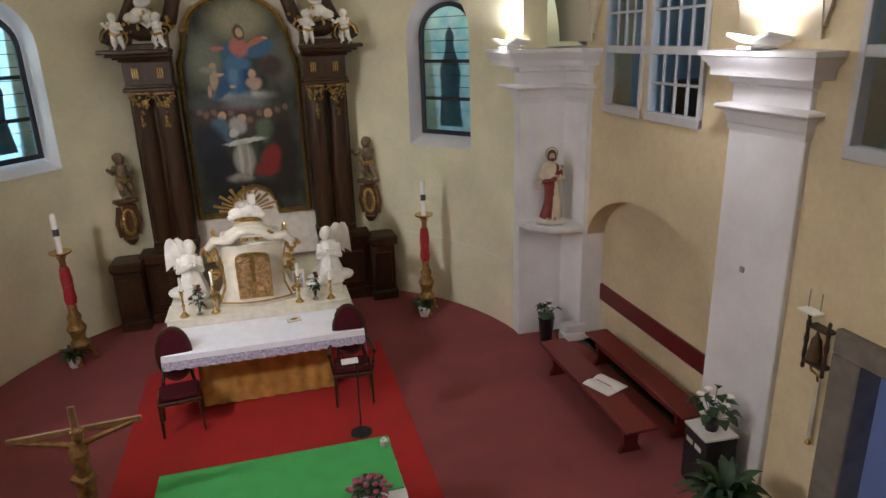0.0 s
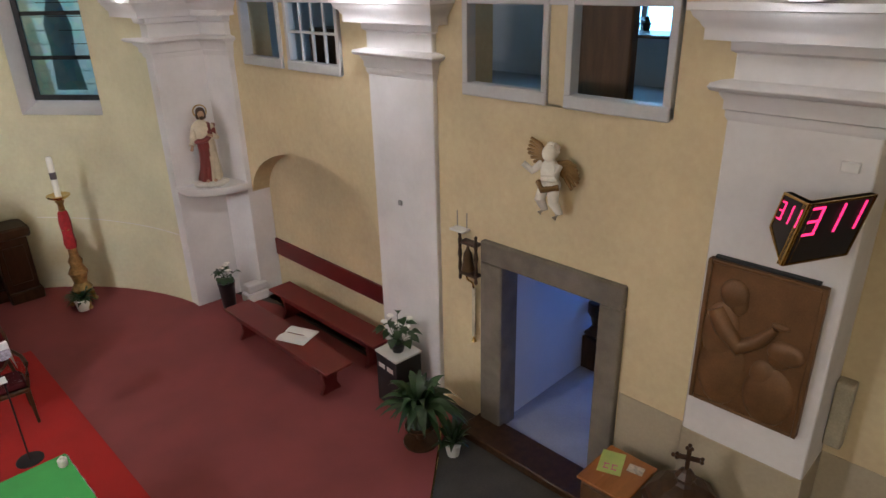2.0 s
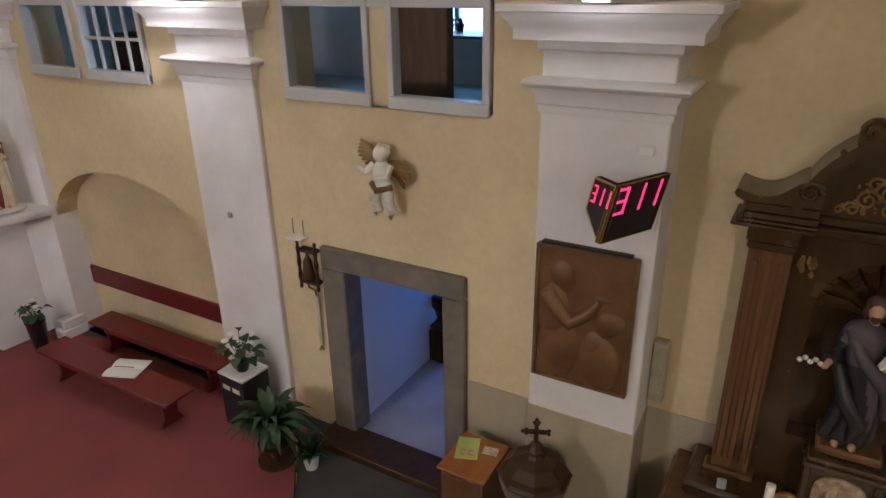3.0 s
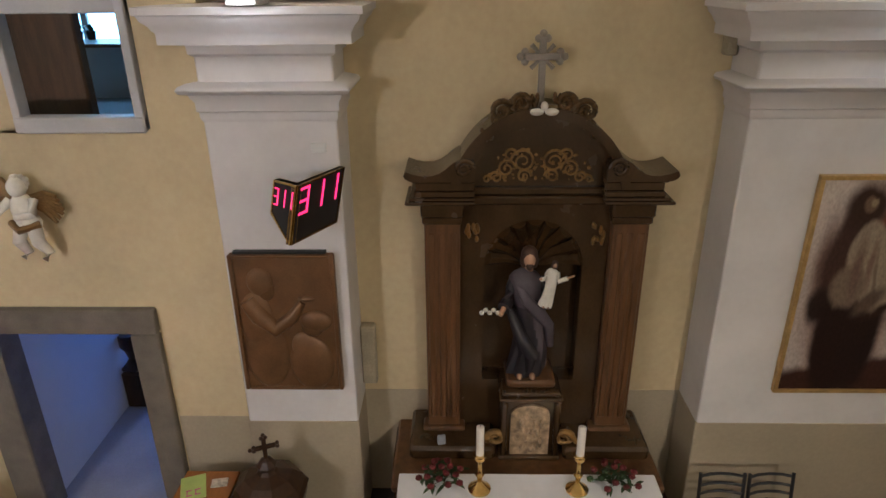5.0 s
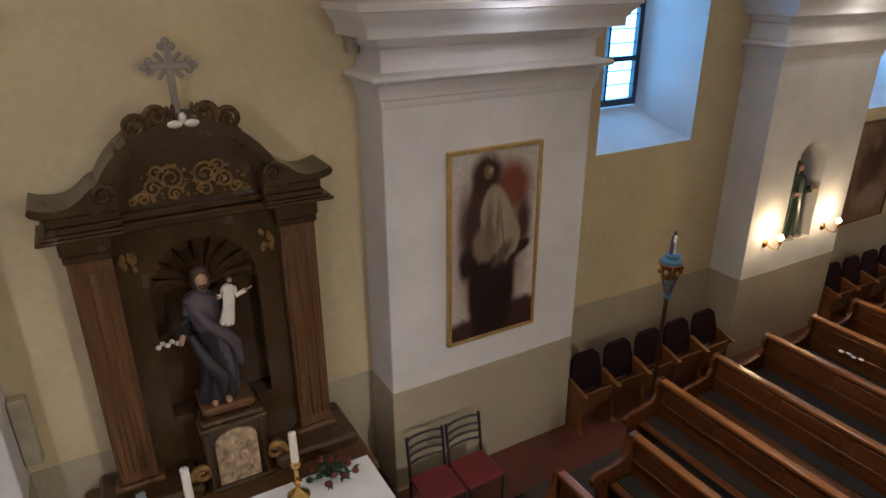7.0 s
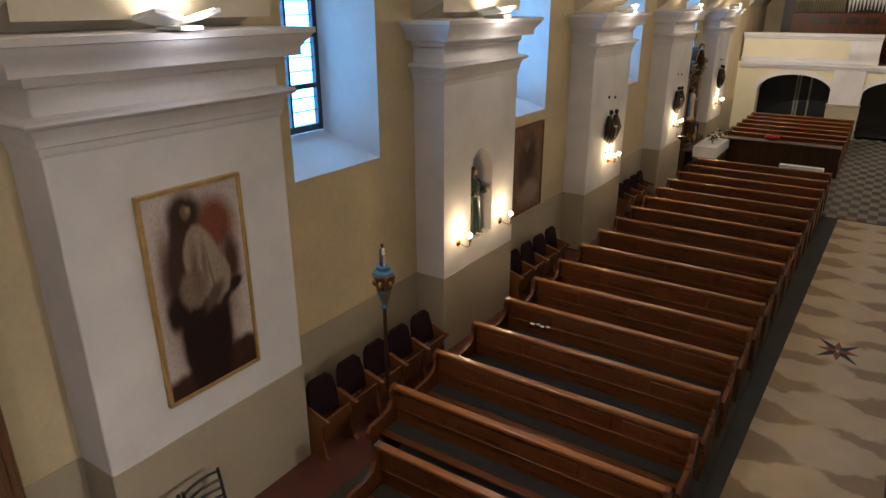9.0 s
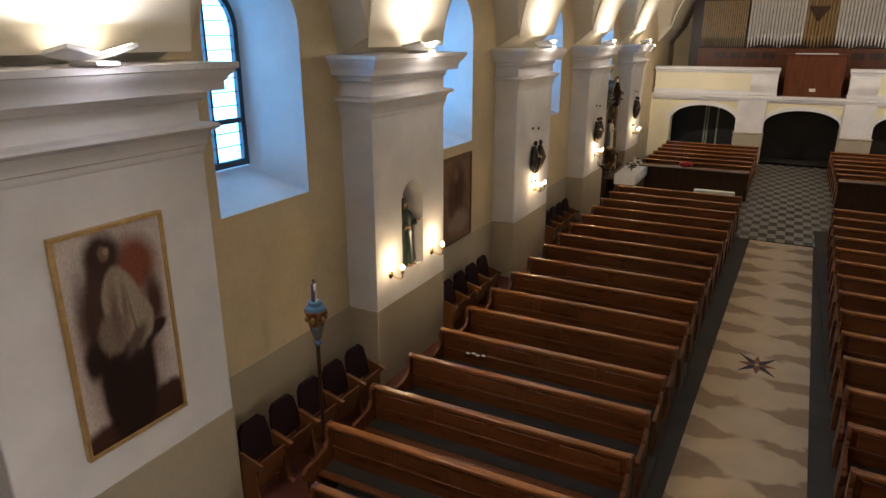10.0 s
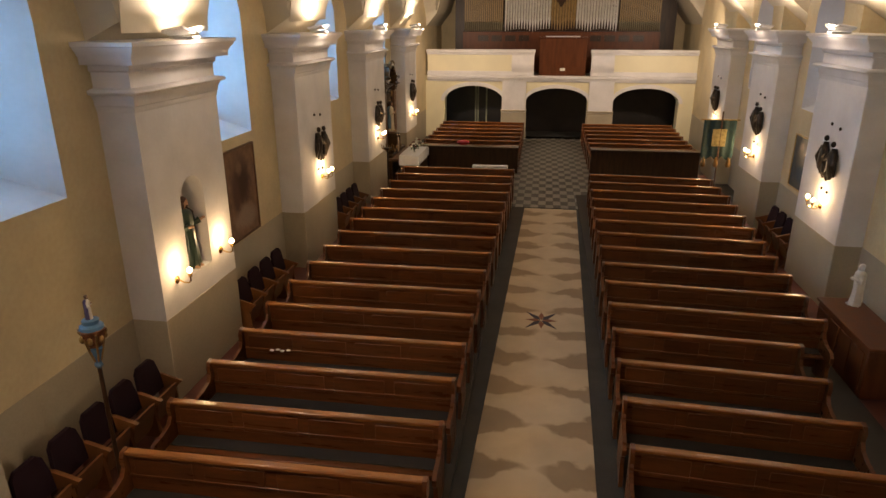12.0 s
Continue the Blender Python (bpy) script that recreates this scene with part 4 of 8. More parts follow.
tagged(part("cabinet", g, DARKWOOD), "dark low cabinet in the upper room", "cabinet")


# ---- gallery windows ----
def gallery_window(name, y0, y1, ym, gap, z0, zt, z1, lower_muntins):
    w = thing(name, "white wooden gallery window with small panes above a transom", "window", (0, 0, 0), 0, "", "structure")
    x0, x1 = CH - 0.05, CH + 0.10
    g = Geo()
    for a, b in ((y0, y0 + 0.07), (y1 - 0.07, y1), (ym - gap - 0.065, ym - gap), (ym + gap, ym + gap + 0.065)):
        g.box(x0 + 0.02, x1, a, b, z0, z1, 0.008)
    part("window_frame", g, WHITEPAINT, w)
    g = Geo()
    g.box(x0 + 0.05, x1, ym - gap, ym + gap, z0 - 0.03, z1)
    part("centre_post", g, CREAM, w)
    for a, b in ((y0, ym - gap), (ym + gap, y1)):
        g = Geo()
        g.box(x0 + 0.01, x1, a, b, z0 - 0.03, z0 + 0.09, 0.012)
        part("window_sill", g, WHITEPAINT, w)
    g = Geo()
    g.box(x0 + 0.03, x1 - 0.02, y0, y1, zt - 0.05, zt + 0.05, 0.008)
    part("transom", g, WHITEPAINT, w)
    for k, (a, b) in enumerate(((y0 + 0.07, ym - gap - 0.065), (ym + gap + 0.065, y1 - 0.07))):
        for lo, hi, on in ((zt + 0.05, z1, True), (z0 + 0.10, zt - 0.05, lower_muntins[k])):
            if not on:
                continue
            g = Geo()
            for i in (1, 2, 3):
                u = a + (b - a) * i / 4
                g.box(x0 + 0.05, x0 + 0.085, u - 0.016, u + 0.016, lo, hi, 0.004)
            rows = 2 if hi - lo < 0.9 else 3
            for i in range(1, rows):
                zz = lo + (hi - lo) * i / rows
                g.box(x0 + 0.05, x0 + 0.085, a, b, zz - 0.016, zz + 0.016, 0.004)
            part("muntins", g, WHITEPAINT, w)
            g = Geo()
            g.box(x0 + 0.065, x0 + 0.069, a, b, lo, hi)
            ob = part("pane", g, GLASSP, w)
            ob.visible_shadow = False
    return w


gallery_window("gallery_window_1", 2.30, 4.48, 3.374, 0.092, 3.84, 4.70, 6.0, (False, False))
gallery_window("gallery_window_2", 6.45, 8.71, 7.645, 0.065, 3.84, 4.68, 6.0, (True, False))

# ---- door to the sacristy ----
d = thing("door_frame", "grey sandstone door surround with an open doorway", "door frame", (0, 0, 0), 0, "", "structure")
for nm, y0, y1, z0, z1 in (("jamb", 2.515, 2.755, 0, 2.10), ("jamb", 3.915, 4.21, 0, 2.10), ("lintel", 2.515, 4.21, 2.10, 2.335)):
    g = Geo()
    g.box(CH - 0.07, CH + 0.22, y0, y1, z0, z1, 0.015)
    part(nm, g, STONE, d)
g = Geo()
g.box(CH - 0.40, CH + 0.035, 2.42, 4.26, 0.0, 0.10, 0.015)
tagged(part("door_step", g, DARKWOOD), "brown wooden step before the doorway", "step")

# ---- choir side ----
def bench(at, length, turn, depth=0.36):
    b = thing("bench", "long red painted wooden bench on board legs", "bench", at, turn, "red choir benches")
    g = Geo()
    g.box(-depth / 2, depth / 2, -length / 2, length / 2, 0.41, 0.45, 0.008)
    part("seat", g, BENCHRED, b)
    g = Geo()
    g.box(-depth / 2 + 0.05, -depth / 2 + 0.075, -length / 2 + 0.25, length / 2 - 0.25, 0.32, 0.41, 0.004)
    g.box(depth / 2 - 0.075, depth / 2 - 0.05, -length / 2 + 0.25, length / 2 - 0.25, 0.32, 0.41, 0.004)
    part("apron", g, BENCHRED, b)
    for s in (-1, 1):
        g = Geo()
        y = s * (length / 2 - 0.26)
        g.prism([(-0.15, 0), (-0.09, 0.12), (-0.12, 0.41), (0.12, 0.41), (0.09, 0.12), (0.15, 0)], lambda u, z, w, y=y: (u, y + w, z), -0.025, 0.025)
        part("leg", g, BENCHRED, b)
    return b


bench((3.877, 7.035, 0.015), 2.54, 0, 0.42)
bench((4.66, 7.12, 0.015), 2.55, 0, 0.38)
g = Geo()
g.box(CH + 0.26, CH + 0.30, 6.05, 9.02, 0.70, 0.98, 0.008)
tagged(part("backboard", g, BENCHRED), "dark red backboard fixed in the arched recess", "backboard", "", "structure")

# open book on the bench
b = thing("open_book", "open white music book lying on the red bench", "book", (3.965, 6.83, 0.467), 22)
for s in (-1, 1):
    g = Geo()
    v = [(s * 0.19 * i / 6, y, 0.024 * math.sin(math.pi * min(1, i / 6 * 0.9)) + 0.004) for i in range(7) for y in (-0.215, 0.215)]
    g.add(v, [(2 * i, 2 * i + 1, 2 * i + 3, 2 * i + 2) for i in range(6)])
    g.add([(s * 0.195, y, z) for y in (-0.22, 0.22) for z in (0, 0.004)] + [(0, y, z) for y in (-0.22, 0.22) for z in (0, 0.004)],
          [(0, 1, 3, 2), (4, 6, 7, 5), (0, 2, 6, 4), (1, 5, 7, 3), (0, 4, 5, 1), (2, 3, 7, 6)])
    part("page", g, PLASTICW, b)
g = Geo()
g.box(-0.006, 0.006, -0.10, 0.16, 0.022, 0.026)
part("ribbon", g, BENCHRED, b)


def leaf_geo(geo, base, tip, width, droop, bend=6):
    """One arching leaf blade from base to tip."""
    base, tip = Vector(base), Vector(tip)
    d = tip - base
    side = d.cross(Vector((0, 0, 1)))
    side = side.normalized() if side.length > 1e-4 else Vector((1, 0, 0))
    v = []
    for i in range(bend + 1):
        s = i / bend
        p = base + d * s + Vector((0, 0, droop * (s - s * s * 2.0)))
        w = width * math.sin(math.pi * min(0.97, 0.12 + 0.88 * s)) * 0.5
        v += [p - side * w + Vector((0, 0, 0.15 * w)), p, p + side * w + Vector((0, 0, 0.15 * w))]
    f = []
    for i in range(bend):
        a = 3 * i
        f += [(a, a + 1, a + 4, a + 3), (a + 1, a + 2, a + 5, a + 4)]
    geo.add(v, f)


def pot_plant(at, pot_r, pot_h, pot_mat, leaves, reach, rise, width, rng, label, flowers=0, name="potted_plant", fern=False, group="", droop=0.9):
    p = thing(name, label, "plant", at, rng * 31 % 360, group)
    r = random.Random(rng)
    g = Geo()
    g.lathe([(pot_r * 0.72, 0), (pot_r * 0.76, 0.01), (pot_r, pot_h * 0.88), (pot_r * 1.06, pot_h * 0.9), (pot_r * 1.06, pot_h), (pot_r * 0.95, pot_h), (pot_r * 0.9, pot_h * 0.85)], seg=18)
    part("pot", g, pot_mat, p)
    g = Geo()
    tips = []
    for k in range(leaves):
        a = 2 * math.pi * k * 0.618 + r.uniform(-0.3, 0.3)
        q = r.uniform(0.35, 1.0)
        hgt = pot_h + rise * (r.uniform(0.05, 1.0) if fern else r.uniform(0.45, 1.0)) * (1.25 - 0.6 * q)
        tip = (reach * q * math.cos(a), reach * q * math.sin(a), hgt)
        if fern:
            leaf_geo(g, (0.02 * math.cos(a), 0.02 * math.sin(a), pot_h * 0.9), tip, width * r.uniform(0.6, 1.3), rise * droop * r.uniform(0.6, 1.4))
        else:
            mid = Vector((tip[0] * 0.62, tip[1] * 0.62, tip[2] - 0.02))
            g.tube([(0.015 * math.cos(a), 0.015 * math.sin(a), pot_h * 0.9), mid * 0.5 + Vector((0, 0, pot_h * 0.55)), mid], 0.004, 5)
            leaf_geo(g, mid, (tip[0] * 1.05, tip[1] * 1.05, tip[2] - 0.03), width * r.uniform(0.8, 1.2), 0.05)
        tips.append(tip)
    part("foliage", g, LEAF, p)
    for k in range(flowers):
        t = tips[k * 3 % len(tips)]
        g = Geo()
        for j in range(5):
            a = 2 * math.pi * j / 5
            g.ball((t[0] * 0.6 + 0.022 * math.cos(a), t[1] * 0.6 + 0.022 * math.sin(a), t[2] + 0.06), 0.026, 0.026, 0.014, seg=8, rows=5)
        part("blossom", g, WAX, p, "white blossom")
    return p


DARKPOT = mat("black planter", (0.015, 0.015, 0.016), 0.35, vary=0.2, bump=0.02)
GREENPOT = mat("dark green pot", (0.03, 0.05, 0.035), 0.4, vary=0.2, bump=0.02)
TERRA = mat("white ceramic pot", (0.72, 0.71, 0.68), 0.35, vary=0.06, bump=0.02)
pot_plant((4.14, 9.12, 0.015), 0.13, 0.46, DARKPOT, 22, 0.26, 0.26, 0.10, 3, "white flowering plant in a tall black planter", 4)
pot_plant((4.36, 5.22, 0.73), 0.09, 0.10, DARKPOT, 24, 0.30, 0.42, 0.12, 5, "white flowering anthurium on the black cabinet", 5)
pot_plant((3.99, 4.46, 0.26), 0.17, 0.24, GREENPOT, 84, 0.56, 0.58, 0.095, 7, "large spreading green leafy plant on a dark stand", 0, "potted_plant", True, "", 0.42)
pot_plant((4.10, 4.06, 0.0), 0.09, 0.16, TERRA, 30, 0.26, 0.50, 0.06, 9, "green long-leaved plant in a small white pot", 0, "potted_plant", True, "", 0.15)
for k in range(3):
    pot_plant((8.35, 4.50 + 0.16 * k, 3.40 + 0.76), 0.06, 0.10, DARKPOT, 12, 0.12, 0.16, 0.05, 71 + k, "small potted plant on the table in the upper room", 0, "potted_plant", True, "pots in the upper room", 0.3)
g = Geo()
g.lathe([(0.20, 0.0), (0.20, 0.03), (0.05, 0.06), (0.05, 0.20), (0.18, 0.225), (0.18, 0.245)], at=(3.99, 4.46, 0.014), seg=16)
tagged(part("plant_stand", g, DARKWOOD), "low dark wooden plant stand", "stand")

# black cabinet with drawers against the pilaster
c = thing("cabinet", "black shelf cabinet with a light top and papers", "cabinet", (4.38, 5.24, 0.015), -4)
g = Geo()
for x0, x1, y0, y1, z0, z1 in ((-0.19, -0.17, -0.20, 0.20, 0, 0.68), (-0.17, 0.19, -0.20, -0.18, 0, 0.68), (-0.17, 0.19, 0.18, 0.20, 0, 0.68), (-0.17, 0.19, -0.18, 0.18, 0.02, 0.04)):
    g.box(x0, x1, y0, y1, z0, z1, 0.003)
g.box(-0.17, 0.17, -0.18, 0.18, 0.40, 0.655, 0.003)
part("body", g, BLACK, c)
g = Geo()
g.box(-0.20, 0.20, -0.21, 0.21, 0.68, 0.71, 0.006)
part("top", g, PLASTICW, c, "pale grey top board")
g = Geo()
g.box(-0.185, 0.16, -0.17, 0.17, 0.33, 0.35, 0.003)
part("shelf", g, PLASTICW, c)
for k in range(2):
    g = Geo()
    g.box(-0.194, -0.19, -0.13 + 0.16 * k, -0.01 + 0.16 * k, 0.50, 0.56, 0.001)
    part("label_plate", g, PLASTICW, c, "white label plate")


# ---- statues ----
SKIN = mat("painted flesh", (0.46, 0.27, 0.17), 0.45, vary=0.12, bump=0.05)
HAIR = mat("painted brown hair", (0.06, 0.03, 0.018), 0.5, vary=0.2, bump=0.15)
REDROBE = mat("painted red robe", (0.17, 0.022, 0.016), 0.45, vary=0.2, scale=8, bump=0.1)
CREAMROBE = mat("painted cream robe", (0.58, 0.50, 0.36), 0.5, vary=0.15, scale=8, bump=0.1)
BLACKROBE = mat("painted black robe", (0.022, 0.018, 0.022), 0.45, vary=0.25, scale=8, bump=0.1)
GREYROBE = mat("painted violet grey robe", (0.085, 0.068, 0.08), 0.5, vary=0.2, scale=8, bump=0.1)
BLUEP = mat("painted blue", (0.07, 0.16, 0.26), 0.45, vary=0.2, scale=9, bump=0.1)


def figure(h, lean=0.0, seg=44, arms=((-0.10, -0.12, 0.62), (0.08, -0.13, 0.66)), halo=False, cloak=True, lobes=7, paint=None, sway=0.02):
    """A draped standing statue of height h that looks to -y: robe 0, skin 1, hair 2, cloak 3, gold 4."""
    g = Geo()
    prof = [(0.145, 0), (0.15, 0.03), (0.135, 0.15), (0.12, 0.30), (0.115, 0.42), (0.118, 0.52), (0.112, 0.60), (0.118, 0.68), (0.125, 0.76), (0.115, 0.80), (0.06, 0.835), (0.032, 0.85)]
    rings = []
    for i in range(25):
        z = 0.85 * i / 24
        k = next(j for j in range(1, len(prof)) if z <= prof[j][1] + 1e-6)
        (r0, z0), (r1, z1) = prof[k - 1], prof[k]
        rad = r0 + (r1 - r0) * (z - z0) / (z1 - z0)
        fold = 0.11 * (1 - z / 0.9)
        ring = []
        for j in range(seg):
            a = 2 * math.pi * j / seg
            q = rad * (1 + fold * math.sin(lobes * a + 3.0 * z) + 0.5 * fold * math.sin((2 * lobes - 1) * a - 6.0 * z))
            ring.append(((q * math.cos(a) + lean * z + sway * math.sin(math.pi * z * 1.6)) * h, 0.78 * q * math.sin(a) * h, z * h))
        rings.append(ring)
    g.loft(rings)
    if paint is not None:
        for i, q in enumerate(g.f):
            u, z = sum(g.v[j][0] for j in q) / len(q) / h, sum(g.v[j][2] for j in q) / len(q) / h
            g.s[i] = paint(u, z)
    if cloak:
        g.slot = 3
        rings = []
        for r, z in [(0.165, 0.10), (0.16, 0.25), (0.155, 0.4), (0.15, 0.55), (0.145, 0.68), (0.142, 0.78), (0.10, 0.825), (0.05, 0.845)]:
            rings.append([(r * h * math.cos(a) * (1 + 0.06 * math.sin(7 * a)) + lean * z * h, 0.8 * r * h * math.sin(a) + 0.012 * h, z * h)
                          for a in [radians(-38 + 236 * i / 22) for i in range(23)]])
        g.loft(rings, close=False)
    g.slot = 1
    top = lean * 0.92 * h
    g.tube([(top, 0, 0.83 * h), (top, -0.005 * h, 0.88 * h)], [0.034 * h, 0.03 * h], 10)
    g.ball((top, -0.012 * h, 0.925 * h), 0.048 * h, 0.055 * h, 0.066 * h, 14, 10)
    g.slot = 2
    g.ball((top, 0.012 * h, 0.950 * h), 0.064 * h, 0.066 * h, 0.064 * h, 14, 10)
    for s in (-1, 1):
        g.ball((top + s * 0.040 * h, 0.008 * h, 0.905 * h), 0.030 * h, 0.045 * h, 0.058 * h, 10, 8)
    g.ball((top, -0.045 * h, 0.885 * h), 0.028 * h, 0.022 * h, 0.036 * h, 10, 8)
    for ax, ay, az in arms:
        s = -1 if ax < 0 else 1
        g.slot = 0
        sh = Vector((s * 0.105 * h + lean * 0.78 * h, 0, 0.78 * h))
        el = Vector((s * 0.15 * h + lean * 0.6 * h, -0.03 * h, 0.60 * h))
        ha = Vector((ax * h, ay * h, az * h))
        g.tube([sh, (sh + el) / 2, el, (el * 0.4 + ha * 0.6)], [0.036 * h, 0.045 * h, 0.048 * h, 0.05 * h], 10)
        g.slot = 1
        g.tube([el * 0.4 + ha * 0.6, ha], [0.022 * h, 0.018 * h], 8)
        g.ball(ha, 0.024 * h, 0.028 * h, 0.020 * h, 8, 6)
    g.slot = 0
    for s in (-1, 1):
        g.slot = 1
        g.ball((s * 0.05 * h, -0.12 * h, 0.018 * h), 0.025 * h, 0.05 * h, 0.02 * h, 8, 6)
    if halo:
        g.slot = 4
        ring = [(top + 0.085 * h * math.cos(2 * math.pi * k / 20), 0.06 * h, 0.95 * h + 0.085 * h * math.sin(2 * math.pi * k / 20)) for k in range(21)]
        g.tube(ring, 0.009 * h, 6)
    return g


# quarter-round shelf and statue in the corner of the pier
sh = thing("wall_shelf", "white quarter-round plaster shelf in the pier corner", "shelf", (4.66, 9.53, 1.90), 0)
g = Geo()
for r, z0, z1 in ((0.78, 0.0, 0.035), (0.83, 0.035, 0.075), (0.87, 0.075, 0.13)):
    fan = [(0, 0)] + [(-r * math.cos(radians(90 * i / 12)), -0.72 * r * math.sin(radians(90 * i / 12))) for i in range(13)]
    g.prism(fan, lambda u, w, z: (u, w, z), z0, z1)
part("slab", g, PLASTER, sh, smooth=False)
def sacred_paint(u, z):
    """Red drape from the hip to the feet on one side and over the other shoulder, cream elsewhere."""
    if z < 0.60 and u < 0.02 + 0.10 * (z - 0.3):
        return 3
    return 3 if z > 0.62 and u > 0.05 else 0


g = figure(1.08, arms=((-0.19, -0.10, 0.47), (0.05, -0.15, 0.66)), halo=True, paint=sacred_paint, cloak=False)
g.slot = 3
g.tube([(-0.14, -0.06, 0.60), (0.0, -0.125, 0.63), (0.13, -0.06, 0.72), (0.15, 0.02, 0.84)], [0.03, 0.04, 0.045, 0.03], 10)
g.slot = 1
ROCK = mat("painted white cloud base", (0.6, 0.56, 0.5), 0.6, vary=0.15, scale=10, bump=0.2)
st = Geo().join(g, pose(0, 0, 0.08))
st.slot = 5
for k in range(7):
    a = 2 * math.pi * k / 7
    st.ball((0.15 * math.cos(a), 0.12 * math.sin(a), 0.04), 0.12, 0.11, 0.05, 10, 6)
ob = part("statue", st, [CREAMROBE, SKIN, HAIR, REDROBE, GOLD, ROCK])
ob.matrix_basis = pose(4.24, 9.26, 2.03, 0, 0, -20)
tagged(ob, "painted statue in a red robe and cream cloak", "statue")
# carved winged figure over the door
def putto(h, wing=True):
    g = Geo()
    g.ball((0, -0.01 * h, 0.86 * h), 0.105 * h, 0.11 * h, 0.12 * h, 14, 10)
    for k in range(12):
        a = 2 * math.pi * k / 12
        g.ball((0.085 * h * math.cos(a), 0.035 * h + 0.02 * h * math.sin(3 * a), 0.89 * h + 0.08 * h * math.sin(a)), 0.042 * h, seg=8, rows=6)
    g.ball((0.01 * h, 0, 0.60 * h), 0.14 * h, 0.12 * h, 0.19 * h, 14, 10)
    g.ball((0.03 * h, 0, 0.42 * h), 0.145 * h, 0.13 * h, 0.12 * h, 14, 8)
    g.tube([(-0.06 * h, -0.02, 0.36 * h), (-0.08 * h, -0.09 * h, 0.22 * h), (-0.05 * h, -0.02 * h, 0.06 * h), (-0.09 * h, -0.08 * h, 0.0)], [0.085 * h, 0.075 * h, 0.055 * h, 0.04 * h], 10)
    g.tube([(0.10 * h, -0.02, 0.36 * h), (0.13 * h, -0.07 * h, 0.20 * h), (0.19 * h, 0, 0.04 * h), (0.15 * h, -0.07 * h, -0.03 * h)], [0.085 * h, 0.075 * h, 0.055 * h, 0.04 * h], 10)
    g.tube([(-0.12 * h, 0, 0.70 * h), (-0.22 * h, -0.10 * h, 0.60 * h), (-0.33 * h, -0.16 * h, 0.70 * h)], [0.06 * h, 0.055 * h, 0.04 * h], 10)
    g.tube([(0.14 * h, 0, 0.70 * h), (0.18 * h, -0.12 * h, 0.56 * h), (0.0, -0.18 * h, 0.55 * h)], [0.06 * h, 0.055 * h, 0.04 * h], 10)
    g.slot = 1
    if wing:
        for s in (-1, 1):
            up = 0.14 if s < 0 else -0.14
            for k in range(7):
                b = 0.30 + 0.018 * k if k < 4 else 0.39 - 0.05 * (k - 3)
                g.tube([(s * 0.07 * h, 0.06 * h, (0.72 - 0.015 * k) * h), (s * (0.07 + b * 0.55) * h, 0.085 * h, (0.84 + 0.6 * up - 0.035 * k) * h), (s * (0.08 + b) * h, 0.07 * h, (0.86 + up - 0.055 * k) * h)],
                       [0.030 * h, 0.040 * h, 0.020 * h], 7)
    g.tube([(-0.14 * h, -0.05 * h, 0.44 * h), (0.0, -0.16 * h, 0.38 * h), (0.19 * h, -0.04 * h, 0.42 * h)], 0.045 * h, 8)
    return g


ob = part("carved_cherub", putto(0.66), [WHITEST, mat("old brown gilding", (0.24, 0.14, 0.05), 0.45, metal=0.4, vary=0.4, bump=0.3)])
ob.matrix_basis = pose(CH - 0.13, 3.32, 2.86, 0, 0, -90)
tagged(ob, "white carved winged cherub with gilt wings hung on the wall", "statue")

# sanctuary bell and candle bracket beside the door, router on the wall
br = thing("bell_bracket", "dark turned wooden wall bracket with a bell and pull strap", "bell", (CH, 4.355, 2.06), 0)
OLDOAK = mat("dark turned oak", (0.045, 0.022, 0.012), 0.4, vary=0.3, bump=0.1)
for y in (-0.115, 0.115):
    g = Geo()
    g.lathe([(0.012, -0.24), (0.022, -0.22), (0.014, -0.16), (0.024, -0.10), (0.016, 0.0), (0.026, 0.06), (0.016, 0.14), (0.024, 0.22), (0.014, 0.27), (0.020, 0.30), (0.006, 0.32)], at=(-0.10, y, 0), seg=10)
    part("spindle", g, OLDOAK, br, "dark turned spindle")
for z in (-0.16, 0.20):
    g = Geo()
    g.box(-0.115, 0.0, -0.12, 0.12, z - 0.015, z + 0.015, 0.006)
    part("crosspiece", g, OLDOAK, br)
g = Geo()
g.lathe([(0.075, -0.10), (0.07, -0.07), (0.055, 0.02), (0.045, 0.10), (0.02, 0.14), (0.008, 0.19)], at=(-0.10, 0, 0), seg=16)
part("bell", g, mat("dark bell bronze", (0.10, 0.06, 0.03), 0.38, metal=0.7, vary=0.3), br, "dark bronze bell")
g = Geo()
g.tube([(-0.06, 0.06, -0.17), (-0.09, 0.02, -0.22), (-0.06, -0.03, -0.26), (-0.04, -0.03, -0.33)], 0.012, 8)
part("lever", g, BRASS, br, "curved brass lever")
g = Geo()
g.box(-0.05, -0.03, -0.055, -0.005, -0.94, -0.32, 0.006)
part("pull_strap", g, mat("pale woven strap", (0.5, 0.44, 0.33), 0.8, bump=0.2), br)
g = Geo()
g.lathe([(0.012, -0.04), (0.032, -0.02), (0.02, 0.0), (0.008, 0.03)], at=(-0.04, -0.03, -0.98), seg=10)
part("pull_knob", g, BRASS, br)
rt = thing("wireless_router", "small white wireless router with two antennas on the wall", "router", (CH, 4.50, 2.37), 0)
g = Geo()
g.box(-0.13, -0.005, -0.10, 0.10, 0.0, 0.025, 0.006)
part("case", g, PLASTICW, rt)
for s in (-1, 1):
    g = Geo()
    g.tube([(-0.03, s * 0.07, 0.02), (-0.03, s * 0.07, 0.20)], 0.006, 6)
    part("antenna", g, mat("grey antenna", (0.25, 0.24, 0.23), 0.5, bump=0), rt)
g = Geo()
g.box(FACE - 0.02, FACE + 0.002, 5.42, 5.48, 2.44, 2.50, 0.004)
